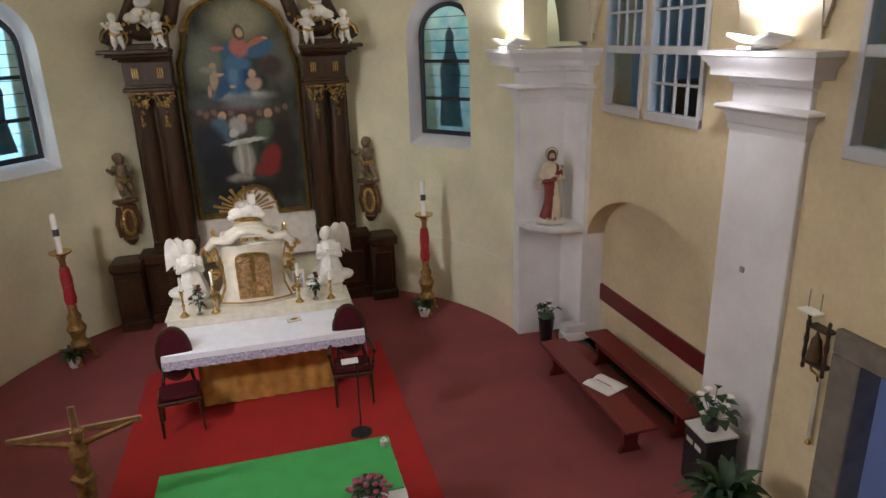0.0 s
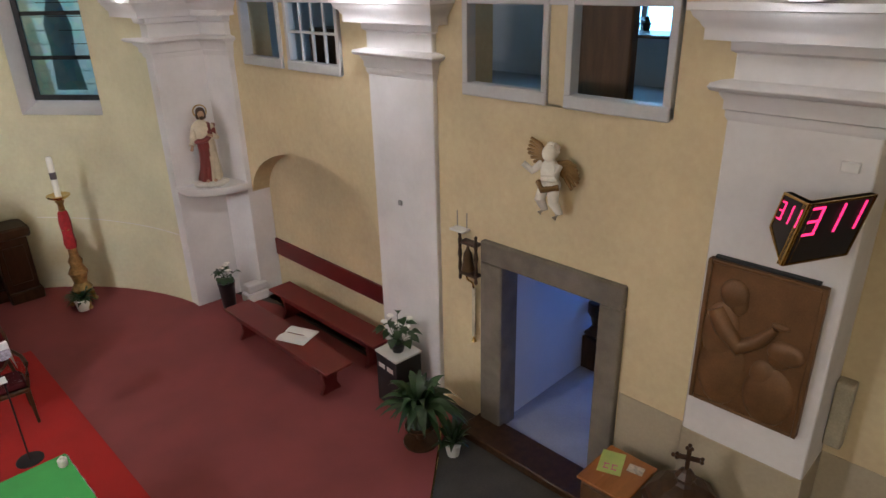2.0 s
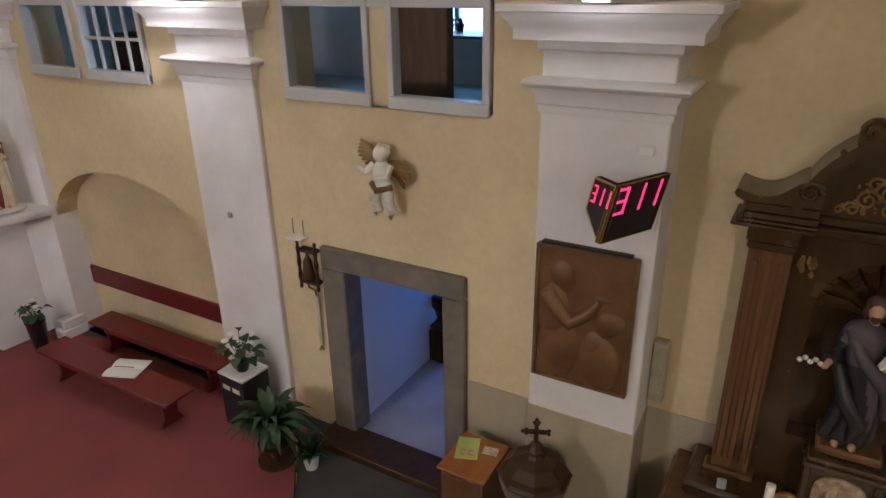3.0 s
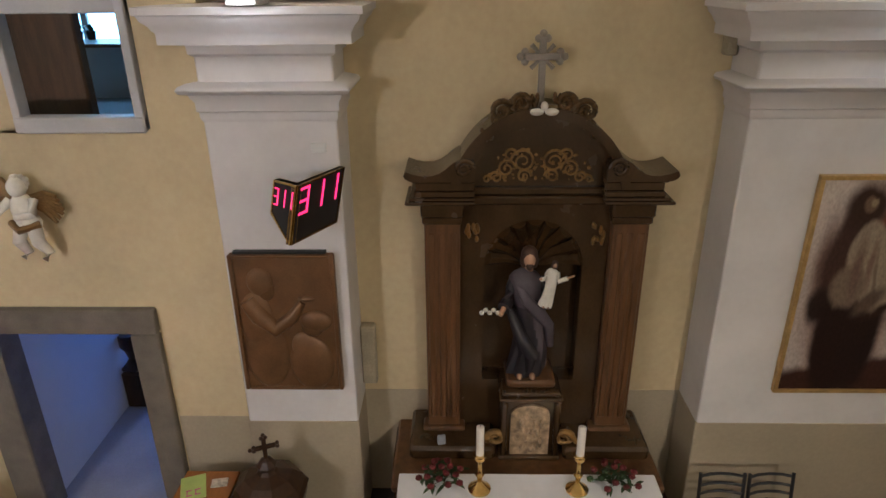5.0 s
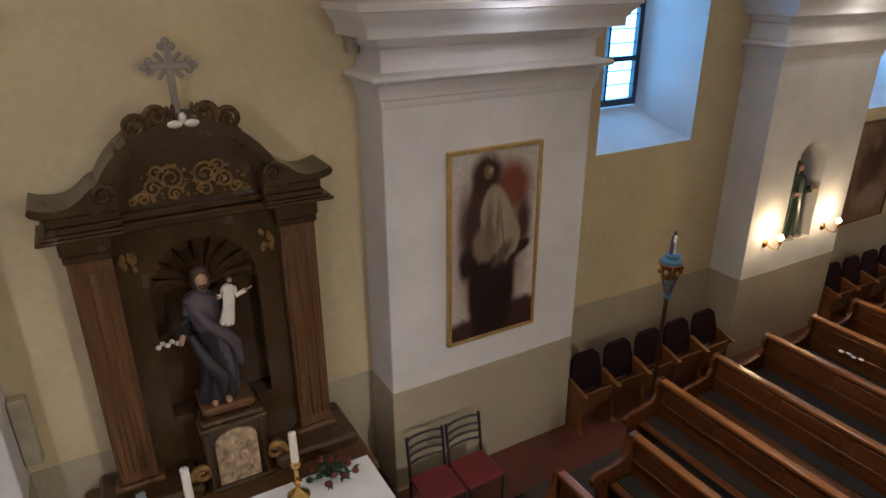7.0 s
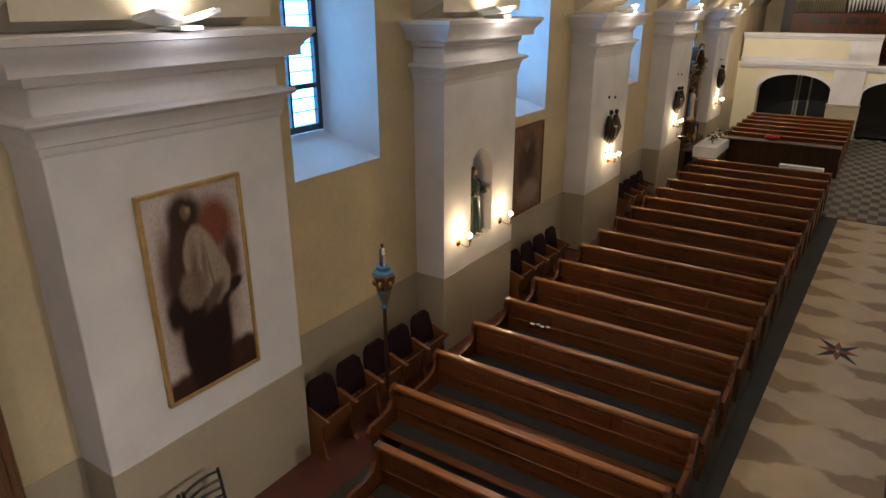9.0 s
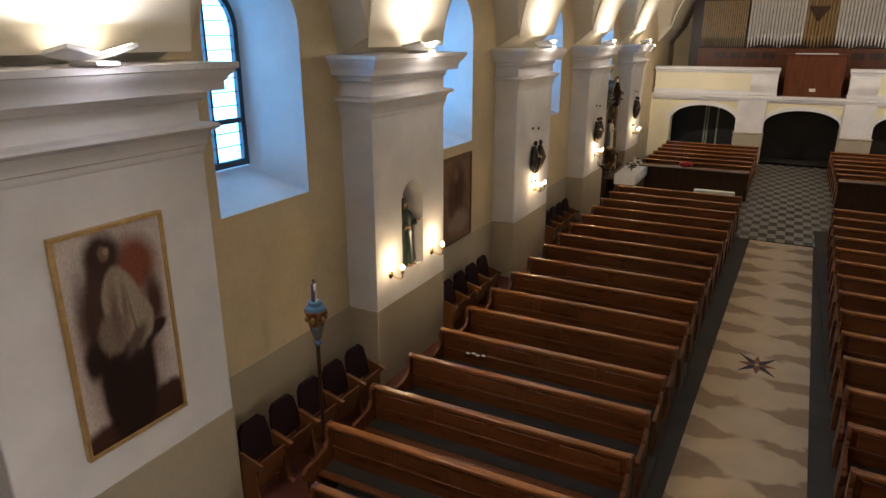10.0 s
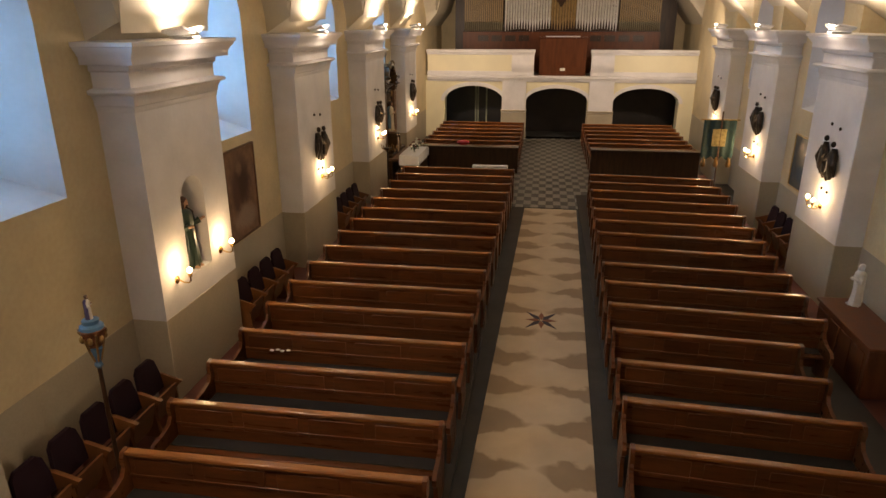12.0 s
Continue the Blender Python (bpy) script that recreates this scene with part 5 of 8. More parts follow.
tagged(part("wall_socket", g, mat("grey plastic", (0.3, 0.29, 0.28), 0.5)), "small grey socket box on the pilaster", "socket")

# small cabinet with leaflets, and the font
c = thing("side_cabinet", "small brown wooden cabinet beside the doorway", "cabinet", (4.28, 2.18, 0), 0)
g = Geo()
g.box(-0.26, 0.26, -0.21, 0.21, 0.0, 0.76, 0.008)
part("body", g, BROWNWOOD, c)
g = Geo()
g.box(-0.29, 0.28, -0.24, 0.24, 0.76, 0.79, 0.008)
part("top", g, PEWTOP, c, "light brown top")
g = Geo()
g.box(-0.275, -0.262, -0.18, 0.18, 0.06, 0.72, 0.005)
dr = part("door", g, BROWNWOOD, c)
g = Geo()
g.ball((-0.285, 0.14, 0.42), 0.014, seg=8, rows=6)
part("knob", g, BRASS, dr)
fl = thing("leaflet", "yellow-green printed leaflet on the small cabinet", "leaflet", (4.34, 2.28, 0.792), 20)
g = Geo()
g.box(-0.15, 0.15, -0.105, 0.105, 0, 0.006, 0.001)
part("paper", g, mat("lime paper", (0.45, 0.55, 0.16), 0.6, vary=0.15, bump=0.02), fl)
g = Geo()
for k in range(2):
    y = -0.035 + 0.07 * k
    g.box(-0.10, -0.085, y - 0.025, y + 0.025, 0.0065, 0.0075)
    g.box(-0.04, -0.025, y - 0.025, y + 0.025, 0.0065, 0.0075)
    g.box(-0.095, -0.03, y + 0.01, y + 0.02, 0.0065, 0.0075)
part("print", g, mat("pink print", (0.6, 0.12, 0.25), 0.6, bump=0), fl, "pink printed numeral shapes")
g = Geo()
g.box(-0.05, 0.05, -0.07, 0.07, 0, 0.012, 0.002)
ob = part("picture_card", g, mat("pale card", (0.55, 0.47, 0.38), 0.5, vary=0.4, scale=25, bump=0.02))
ob.matrix_basis = pose(4.40, 2.07, 0.792, 0, 0, 10)
tagged(ob, "small picture card on the small cabinet", "card")
f = thing("baptismal_font", "dark stone font with an octagonal wooden lid and cross", "font", (4.26, 1.58, 0), 22)
g = Geo()
g.lathe([(0.24, 0), (0.24, 0.06), (0.17, 0.10), (0.12, 0.2), (0.11, 0.45), (0.16, 0.55), (0.28, 0.66), (0.31, 0.78), (0.31, 0.84)], seg=8)
part("basin", g, STONE, f, "grey stone basin", smooth=False)
g = Geo()
g.lathe([(0.32, 0.845), (0.33, 0.87), (0.30, 0.90), (0.28, 0.95), (0.20, 1.02), (0.09, 1.06), (0.07, 1.09), (0.085, 1.13), (0.05, 1.18), (0.02, 1.20)], seg=8)
lid = part("lid", g, DARKWOOD, f, "dark octagonal lid", smooth=False)
g = Geo()
g.box(-0.015, 0.015, -0.018, 0.018, 1.18, 1.40, 0.004)
g.box(-0.015, 0.015, -0.09, 0.09, 1.29, 1.325, 0.004)
for y, z in ((-0.095, 1.307), (0.095, 1.307), (0, 1.41)):
    for k in range(3):
        a = 2 * math.pi * k / 3 + (math.pi / 2 if y == 0 else 0)
        g.ball((0, y + 0.02 * math.cos(a), z + 0.02 * math.sin(a)), 0.018, seg=8, rows=6)
part("cross", g, DARKWOOD, lid)


# ---- high altar ----
AX = -0.34
ret = thing("altar_retable", "dark walnut baroque altarpiece with gilt ornaments and a large painting", "altarpiece", (AX, 0, 0), 0)


def scroll(geo, at, r, turns, flip, thick, plane="xz", seg=8):
    pts = []
    n = int(14 * turns)
    for i in range(n + 1):
        a = 2 * math.pi * turns * i / n
        q = r * (1 - 0.8 * i / n)
        u, w = q * math.cos(a) * flip, q * math.sin(a)
        pts.append((at[0] + u, at[1], at[2] + w) if plane == "xz" else (at[0], at[1] + u, at[2] + w))
    geo.tube(pts, [thick * (1 - 0.5 * i / n) for i in range(n + 1)], seg)


def gilt_spray(geo, at, w, h, rng, plane="xz", n=9):
    """A flat spray of small carved leaves and knobs."""
    r = random.Random(rng)
    for k in range(n):
        u, v = r.uniform(-w, w), r.uniform(-h, h)
        p = (at[0] + u, at[1], at[2] + v) if plane == "xz" else (at[0], at[1] + u, at[2] + v)
        geo.ball(p, r.uniform(0.018, 0.034), 0.018, r.uniform(0.02, 0.045), 8, 6)


for s in (-1, 1):
    wing = 1.0 * s
    g = Geo()
    a, b = sorted((s * 1.16, s * 2.06))
    g.box(a - 0.05, b + 0.05, 12.08, 12.6, 0.0, 0.22, 0.02)
    g.box(a, b, 12.14, 12.6, 0.22, 1.14, 0.015)
    g.box(a - 0.05, b + 0.05, 12.06, 12.6, 1.14, 1.34, 0.03)
    g.box(a + 0.12, b - 0.12, 12.11, 12.2, 0.36, 1.0, 0.02)
    part("pedestal", g, DARKWOOD, ret)
    g = Geo()
    a, b = sorted((s * 2.04, s * 2.54))
    g.box(a, b, 11.84, 12.4, 0.0, 0.2, 0.02)
    g.box(a, b - 0.03, 11.90, 12.4, 0.2, 1.12, 0.015)
    g.box(a - 0.02, b + 0.03, 11.82, 12.4, 1.12, 1.30, 0.03)
    g.box(a + 0.08, b - 0.1, 11.87, 11.92, 0.34, 0.98, 0.015)
    part("side_pedestal", g, DARKWOOD, ret)
    g = Geo()
    a, b = sorted((s * 1.10, s * 1.86))
    g.box(a, b, 12.40, 12.6, 1.30, 4.2, 0.02)
    part("pilaster_backing", g, DARKWOOD, ret)
    for k, xo in enumerate((1.27, 1.66)):
        g = Geo()
        x = s * xo
        g.box(x - 0.19, x + 0.19, 12.18 + 0.08 * k, 12.6, 1.34, 1.50, 0.025)
        prof = [(0.17 * math.cos(math.pi * i / 12), 12.36 + 0.08 * k - 0.15 * math.sin(math.pi * i / 12)) for i in range(13)]
        g.prism([(x + u, w) for u, w in prof] + [(x - 0.17, 12.6), (x + 0.17, 12.6)], lambda u, w, z: (u, w, z), 1.50, 4.12)
        part("pilaster", g, DARKWOOD, ret)
        g = Geo()
        g.box(x - 0.17, x + 0.17, 12.17 + 0.08 * k, 12.6, 4.12, 4.17, 0.015)
        gilt_spray(g, (x, 12.17 + 0.08 * k, 4.00), 0.12, 0.09, 40 + k + 3 * s, n=22)
        gilt_spray(g, (x, 12.18 + 0.08 * k, 3.72), 0.025, 0.13, 50 + k + 3 * s, n=9)
        for f in (-1, 1):
            scroll(g, (x + f * 0.13, 12.18 + 0.08 * k, 4.06), 0.055, 1.2, f, 0.016)
        part("capital", g, mat("worn gilding", (0.30, 0.19, 0.06), 0.36, metal=0.8, vary=0.7, scale=22, bump=0.3), ret, "worn gilt carved capital")
        g = Geo()
        for j in range(3):
            g.box(x - 0.045 + 0.036 * j, x - 0.025 + 0.036 * j, 12.13, 12.17, 4.39, 4.56, 0.005)
        part("triglyph", g, GOLD, ret, "three gilt strips")
    g = Geo()
    a, b = sorted((s * 1.08, s * 1.87))
    g.box(a - 0.02, b + 0.02, 12.13, 12.6, 4.17, 4.24, 0.015)
    g.box(a, b, 12.16, 12.6, 4.24, 4.29, 0.012)
    g.box(a + 0.02, b - 0.02, 12.17, 12.6, 4.29, 4.66, 0.01)
    for o, z0, z1 in ((0.03, 4.66, 4.70), (0.10, 4.70, 4.74), (0.19, 4.74, 4.79), (0.28, 4.79, 4.86)):
        g.box(a - (0.08 if s > 0 else 1) * o, b + (1 if s > 0 else 0.08) * o, 12.16 - o, 12.6, z0, z1, 0.02)
    part("entablature", g, DARKWOOD, ret)
    # broken pediment scrolls over the cornice
    g = Geo()
    pts = [(s * 2.05, 12.35, 4.95), (s * 1.95, 12.35, 5.15), (s * 1.72, 12.35, 5.22), (s * 1.5, 12.35, 5.12), (s * 1.25, 12.35, 5.1), (s * 1.02, 12.35, 5.32), (s * 0.93, 12.35, 5.62), (s * 0.75, 12.35, 5.95), (s * 0.4, 12.35, 6.2)]
    g.tube(pts, [0.10, 0.13, 0.15, 0.14, 0.13, 0.13, 0.12, 0.12, 0.10], 10)
    scroll(g, (s * 1.86, 12.33, 5.02), 0.22, 1.6, s, 0.07)
    g.tube([(s * 1.75, 12.3, 5.3), (s * 1.55, 12.3, 5.65), (s * 1.2, 12.3, 5.85), (s * 0.95, 12.3, 5.6)], [0.07, 0.10, 0.09, 0.05], 10)
    g.box(*sorted((s * 1.15, s * 2.0)), 12.2, 12.6, 4.84, 4.95, 0.02)
    part("pediment_scroll", g, DARKWOOD, ret)
    g = Geo()
    for k in range(4):
        gilt_spray(g, (s * (1.05 + 0.28 * k), 12.2, 5.28 + 0.10 * math.sin(k * 2)), 0.12, 0.09, 70 + k + 5 * s, n=6)
    scroll(g, (s * 1.86, 12.22, 5.02), 0.23, 1.3, s, 0.022)
    scroll(g, (s * 1.12, 12.2, 5.15), 0.13, 1.3, -s, 0.025)
    part("gilt_ornament", g, GOLD, ret, "gilt carved foliage")
    g = Geo()
    for k, (u, z) in enumerate(((1.45, 5.42), (1.30, 5.36), (1.60, 5.36), (1.42, 5.62))):
        g.ball((s * u, 12.28, z), 0.16, 0.08, 0.10, 12, 8)
    part("cloud", g, WHITEST, ret, "white carved cloud")
    # small winged figures standing on the cornice
    for k, xo in enumerate((1.20, 1.84)):
        ob = part("carved_cherub", putto(0.56, False), [WHITEST, GOLD])
        ob.matrix_basis = pose(AX + s * xo, 12.02, 4.87, 0, 0, 25 * s * (1 - 2 * k))
        tagged(ob, "white carved cherub with gilt drapery on the altarpiece cornice", "statue", "cherubs on the altarpiece")

g = Geo()
g.box(-1.12, 1.12, 12.66, 12.9, 0.9, 6.4, 0.02)
part("back_panel", g, IVORY, ret, "ivory painted back panel")


def frame_outline(grow):
    w, z0 = 0.965 + grow, 1.86 - grow
    pts = [(-w, z0)]
    pts += [(-0.46 + grow * 0.6, z0)]
    pts += [((0.42 - grow * 0.5) * -math.cos(math.pi * i / 12), z0 + 0.10 + (0.40 - 0.0 * grow) * math.sin(math.pi * i / 12)) for i in range(13)]
    pts += [(0.46 - grow * 0.6, z0), (w, z0), (w, 4.58 + grow * 0.5), (w - 0.05, 4.66 + grow * 0.6), (w - 0.10, 4.80 + grow * 0.6), (w - 0.125, 4.96 + grow * 0.6), (w - 0.13, 5.08 + grow), (w - 0.19, 5.09 + grow)]
    r = w - 0.19
    pts += [(r * math.cos(math.pi * i / 16), 5.12 + grow * 0.4 + (0.54 + grow * 0.6) * math.sin(math.pi * i / 16)) for i in range(1, 16)]
    pts += [(-w + 0.19, 5.09 + grow), (-w + 0.13, 5.08 + grow), (-w + 0.125, 4.96 + grow * 0.6), (-w + 0.10, 4.80 + grow * 0.6), (-w + 0.05, 4.66 + grow * 0.6), (-w, 4.58 + grow * 0.5)]
    return pts


a, b = frame_outline(0.0), frame_outline(0.085)
n = len(a)
g = Geo()
v = [(u, y, z) for y, pr in ((12.62, a), (12.54, [((p[0] + q[0]) / 2, (p[1] + q[1]) / 2) for p, q in zip(a, b)]), (12.58, b), (12.68, b)) for u, z in pr]
f = []
for k in range(3):
    f += [(k * n + i, k * n + (i + 1) % n, (k + 1) * n + (i + 1) % n, (k + 1) * n + i) for i in range(n)]
g.add(v, f)
part("picture_frame", g, GOLD, ret, "carved gilt picture frame")
me = bpy.data.meshes.new("painting")
me.from_pydata([(u, 12.635, z) for u, z in a], [], [tuple(range(n))])
lay = me.uv_layers.new(name="uv")
for lp in me.loops:
    u, z = a[lp.vertex_index]
    lay.data[lp.index].uv = ((u + 1) / 2, (z - 1.8) / 4.0)
# the altar painting: sky, rising shape, clouds and the crowd round a white slab
backs = [(0.546, 0.875, 0.24, 0.088, (0.2, 0.19, 0.115), 0.6),
         (0.218, 0.712, 0.162, 0.11, (0.115, 0.125, 0.09), 0.6),
         (0.873, 0.709, 0.162, 0.108, (0.09, 0.09, 0.07), 0.6),
         (0.776, 0.672, 0.108, 0.047, (0.045, 0.032, 0.026), 0.4),
         (0.486, 0.552, 0.252, 0.027, (0.2, 0.21, 0.2), 0.5),
         (0.531, 0.558, 0.136, 0.015, (0.3, 0.3, 0.27), 0.5),
         (0.51, 0.509, 0.171, 0.04, (0.12, 0.13, 0.135), 0.7),
         (0.167, 0.522, 0.136, 0.034, (0.05, 0.055, 0.05), 0.6)]
risen = [(0.417, 0.73, 0.061, 0.053, (0.04, 0.085, 0.14), 0.3),
         (0.692, 0.751, 0.14, 0.031, (0.045, 0.095, 0.16), 0.3, 8),
         (0.477, 0.625, 0.148, 0.075, (0.035, 0.08, 0.15), 0.3),
         (0.346, 0.584, 0.094, 0.029, (0.03, 0.065, 0.13), 0.35, 25),
         (0.442, 0.646, 0.044, 0.06, (0.08, 0.155, 0.24), 0.6),
         (0.556, 0.628, 0.029, 0.067, (0.018, 0.045, 0.09), 0.6),
         (0.494, 0.692, 0.106, 0.029, (0.05, 0.115, 0.19), 0.4),
         (0.514, 0.758, 0.078, 0.042, (0.30, 0.11, 0.085), 0.25),
         (0.657, 0.779, 0.095, 0.014, (0.33, 0.11, 0.075), 0.25, 12),
         (0.331, 0.758, 0.054, 0.01, (0.32, 0.115, 0.075), 0.3)]
faces = [(0.742, 0.797, 0.029, 0.006, (0.36, 0.235, 0.155), 0.3),
         (0.525, 0.821, 0.048, 0.034, (0.05, 0.034, 0.02), 0.3),
         (0.53, 0.821, 0.031, 0.021, (0.36, 0.235, 0.155), 0.25),
         (0.272, 0.63, 0.034, 0.047, (0.28, 0.21, 0.135), 0.3, -12),
         (0.275, 0.687, 0.031, 0.015, (0.3, 0.2, 0.12), 0.3),
         (0.22, 0.669, 0.061, 0.015, (0.18, 0.17, 0.135), 0.4),
         (0.322, 0.647, 0.037, 0.007, (0.36, 0.235, 0.155), 0.3),
         (0.225, 0.578, 0.017, 0.027, (0.28, 0.2, 0.13), 0.3, -25),
         (0.612, 0.604, 0.065, 0.027, (0.31, 0.215, 0.15), 0.3),
         (0.604, 0.646, 0.034, 0.018, (0.36, 0.235, 0.155), 0.3),
         (0.426, 0.593, 0.027, 0.008, (0.36, 0.235, 0.155), 0.3)]
crowd = [(0.46, 0.443, 0.433, 0.054, (0.05, 0.033, 0.024), 0.5),
         (0.115, 0.489, 0.026, 0.015, (0.13, 0.08, 0.055), 0.45),
         (0.168, 0.474, 0.027, 0.015, (0.13, 0.08, 0.055), 0.45),
         (0.235, 0.485, 0.026, 0.015, (0.13, 0.08, 0.055), 0.45),
         (0.384, 0.477, 0.026, 0.015, (0.13, 0.08, 0.055), 0.45),
         (0.539, 0.44, 0.026, 0.015, (0.13, 0.08, 0.055), 0.45),
         (0.63, 0.47, 0.026, 0.015, (0.13, 0.08, 0.055), 0.45),
         (0.794, 0.481, 0.027, 0.016, (0.13, 0.08, 0.055), 0.45),
         (0.862, 0.495, 0.027, 0.015, (0.13, 0.08, 0.055), 0.45)]
bearded = [(0.299, 0.467, 0.04, 0.02, (0.34, 0.22, 0.13), 0.25),
         (0.267, 0.412, 0.076, 0.052, (0.055, 0.095, 0.125), 0.3),
         (0.308, 0.366, 0.085, 0.014, (0.05, 0.08, 0.11), 0.3, -15),
         (0.707, 0.465, 0.036, 0.023, (0.3, 0.18, 0.1), 0.25),
         (0.662, 0.391, 0.083, 0.052, (0.065, 0.09, 0.055), 0.3),
         (0.564, 0.357, 0.09, 0.011, (0.07, 0.09, 0.06), 0.3, 15),
         (0.166, 0.324, 0.13, 0.104, (0.018, 0.02, 0.024), 0.3),
         (0.225, 0.21, 0.149, 0.104, (0.012, 0.012, 0.013), 0.35),
         (0.82, 0.273, 0.126, 0.18, (0.018, 0.014, 0.012), 0.4)]
linen = [(0.427, 0.418, 0.076, 0.038, (0.24, 0.235, 0.22), 0.35),
         (0.471, 0.451, 0.036, 0.02, (0.3, 0.22, 0.16), 0.3),
         (0.384, 0.383, 0.044, 0.018, (0.33, 0.32, 0.29), 0.3),
         (0.472, 0.345, 0.177, 0.012, (0.36, 0.35, 0.31), 0.3, 3),
         (0.452, 0.263, 0.097, 0.077, (0.19, 0.18, 0.145), 0.25),
         (0.418, 0.269, 0.02, 0.072, (0.3, 0.285, 0.24), 0.6, 4),
         (0.491, 0.257, 0.015, 0.067, (0.27, 0.25, 0.21), 0.6),
         (0.398, 0.172, 0.109, 0.023, (0.18, 0.17, 0.14), 0.4),
         (0.698, 0.263, 0.092, 0.059, (0.14, 0.018, 0.015), 0.3, 15),
         (0.642, 0.213, 0.115, 0.034, (0.13, 0.018, 0.016), 0.4),
         (0.472, 0.114, 0.457, 0.047, (0.014, 0.013, 0.011), 0.5)]
me.materials.append(picture("altar painting", (0.045, 0.048, 0.035), backs + risen + faces + crowd + bearded + linen, warp=0.017, rough=0.4, cloud=0.5, gain=1.4))
ob = new("painting", me)
ob.parent = ret
tagged(ob, "large oil painting with a blue and red rising shape over a crowd")

# carved consoles on the apse wall
for s, ang in ((1, 31.5), (-1, -32.0)):
    x, y, _ = apse(radians(ang), 0, 0)
    c = thing("wall_console", "dark carved wall console with a gilt crest", "console", (x, y, 1.5), -ang)
    g = Geo()
    g.box(-0.12, 0.12, -0.10, 0.0, 0.05, 0.75, 0.03)
    g.tube([(-0.16, -0.06, 0.15), (-0.2, -0.08, 0.4), (-0.14, -0.08, 0.7)], 0.04, 8)
    g.tube([(0.16, -0.06, 0.15), (0.2, -0.08, 0.4), (0.14, -0.08, 0.7)], 0.04, 8)
    g.box(-0.20, 0.20, -0.20, 0.0, 0.75, 0.83, 0.02)
    g.lathe([(0.05, -0.02), (0.10, 0.04), (0.12, 0.1)], at=(0, -0.08, 0), seg=10)
    part("bracket", g, BROWNWOOD, c)
    g = Geo()
    for k in range(20):
        a = 2 * math.pi * k / 20
        g.ball((0.10 * math.cos(a), -0.115, 0.40 + 0.22 * math.sin(a)), 0.035, 0.02, 0.035, 8, 6)
    part("gilt_rim", g, GOLD, c)
    ob = part("carved_bust", putto(0.80, False), [mat("aged white and gilt wood", (0.20, 0.14, 0.075), 0.42, metal=0.4, vary=0.4, scale=12, bump=0.3), GOLD])
    ob.matrix_basis = pose(x, y, 2.35, 0, 0, -ang) @ pose(0, -0.12, 0)
    tagged(ob, "carved winged half figure in worn white and gold", "statue", "console figures")

# mensa with cloth, lace and gold front
al = thing("high_altar", "stone altar table with a gold cloth front", "altar", (AX, 0, 0.024), 0)
g = Geo()
g.box(-0.90, 0.90, 8.74, 9.7, 0.0, 0.90, 0.01)
part("block", g, IVORY, al)
g = Geo()
n = 60
v = [(-0.92 + 1.84 * i / n, 8.72 - 0.012 * math.sin(i * 0.9) - 0.015 * k, (0.86, 0.45, 0.02)[k]) for k in range(3) for i in range(n + 1)]
g.add(v, [(k * (n + 1) + i, k * (n + 1) + i + 1, (k + 1) * (n + 1) + i + 1, (k + 1) * (n + 1) + i) for k in range(2) for i in range(n)])
part("antependium", g, mat("gold brocade", (0.48, 0.25, 0.055), 0.55, vary=0.3, scale=6, fine=120, bump=0.2), al, "golden brocade front cloth")
g = Geo()
g.box(-1.30, 1.36, 8.46, 9.86, 0.88, 0.965, 0.015)
part("table_slab", g, IVORY, al)
g = Geo()
g.box(-1.32, 1.38, 8.44, 9.34, 0.966, 0.976, 0.003)
v = []
for i in range(55):
    x = -1.32 + 2.70 * i / 54
    v += [(x, 8.437, 0.972), (x, 8.43 - 0.006 * math.sin(i * 1.1), 0.86)]
g.add(v, [(2 * i, 2 * i + 1, 2 * i + 3, 2 * i + 2) for i in range(54)])
for s in (-1, 1):
    x = 0.03 + s * 1.352
    g.add([(x, 8.44, 0.975), (x, 9.34, 0.975), (x + s * 0.02, 9.34, 0.62), (x + s * 0.02, 8.44, 0.60)], [(0, 1, 2, 3)])
cl = tagged(part("altar_cloth", g, LINEN), "white linen altar cloth", "cloth")
cl.matrix_basis = pose(AX, 0, 0.024)
lace = Geo()
v, f = [], []
for i in range(109):
    x = -1.32 + 2.70 * i / 108
    v += [(x, 8.425, 0.90), (x, 8.418, 0.79 - 0.018 * abs(math.sin(i * math.pi / 6)))]
lace.add(v, [(2 * i, 2 * i + 1, 2 * i + 3, 2 * i + 2) for i in range(108)])
LACE = mat("lilac lace", (0.50, 0.46, 0.58), 0.8, vary=0.5, scale=26, fine=90, bump=0.4)
part("lace_hem", lace, LACE, cl, "lilac patterned lace hem")
pr = thing("altar_step", "ivory stepped altar shelf with plinths", "shelf", (AX, 0, 0.99), 0)
g = Geo()
g.box(-1.34, 1.30, 9.36, 9.95, 0.0, 0.12, 0.012)
g.box(-1.36, 1.32, 9.34, 9.95, 0.12, 0.15, 0.01)
part("step", g, IVORY, pr)
for x0, x1 in ((-1.28, -0.62), (0.52, 1.24)):
    g = Geo()
    g.box(x0, x1, 9.60, 9.95, 0.15, 0.30, 0.012)
    part("plinth", g, IVORY, pr)

# tabernacle: bowed body, gilt doors, scrolled crown and glory
tb = thing("tabernacle", "ivory and gold baroque tabernacle with gilt doors", "tabernacle", (-0.40, 9.72, 1.14), 0)
tb.scale = (1.2, 1.08, 1.08)
g = Geo()


def bow(w, d, z, n=14):
    return [(-w, 0.22, z)] + [(-w + 2 * w * i / n, -d * math.sin(math.pi * i / n) - 0.02, z) for i in range(n + 1)] + [(w, 0.22, z)]


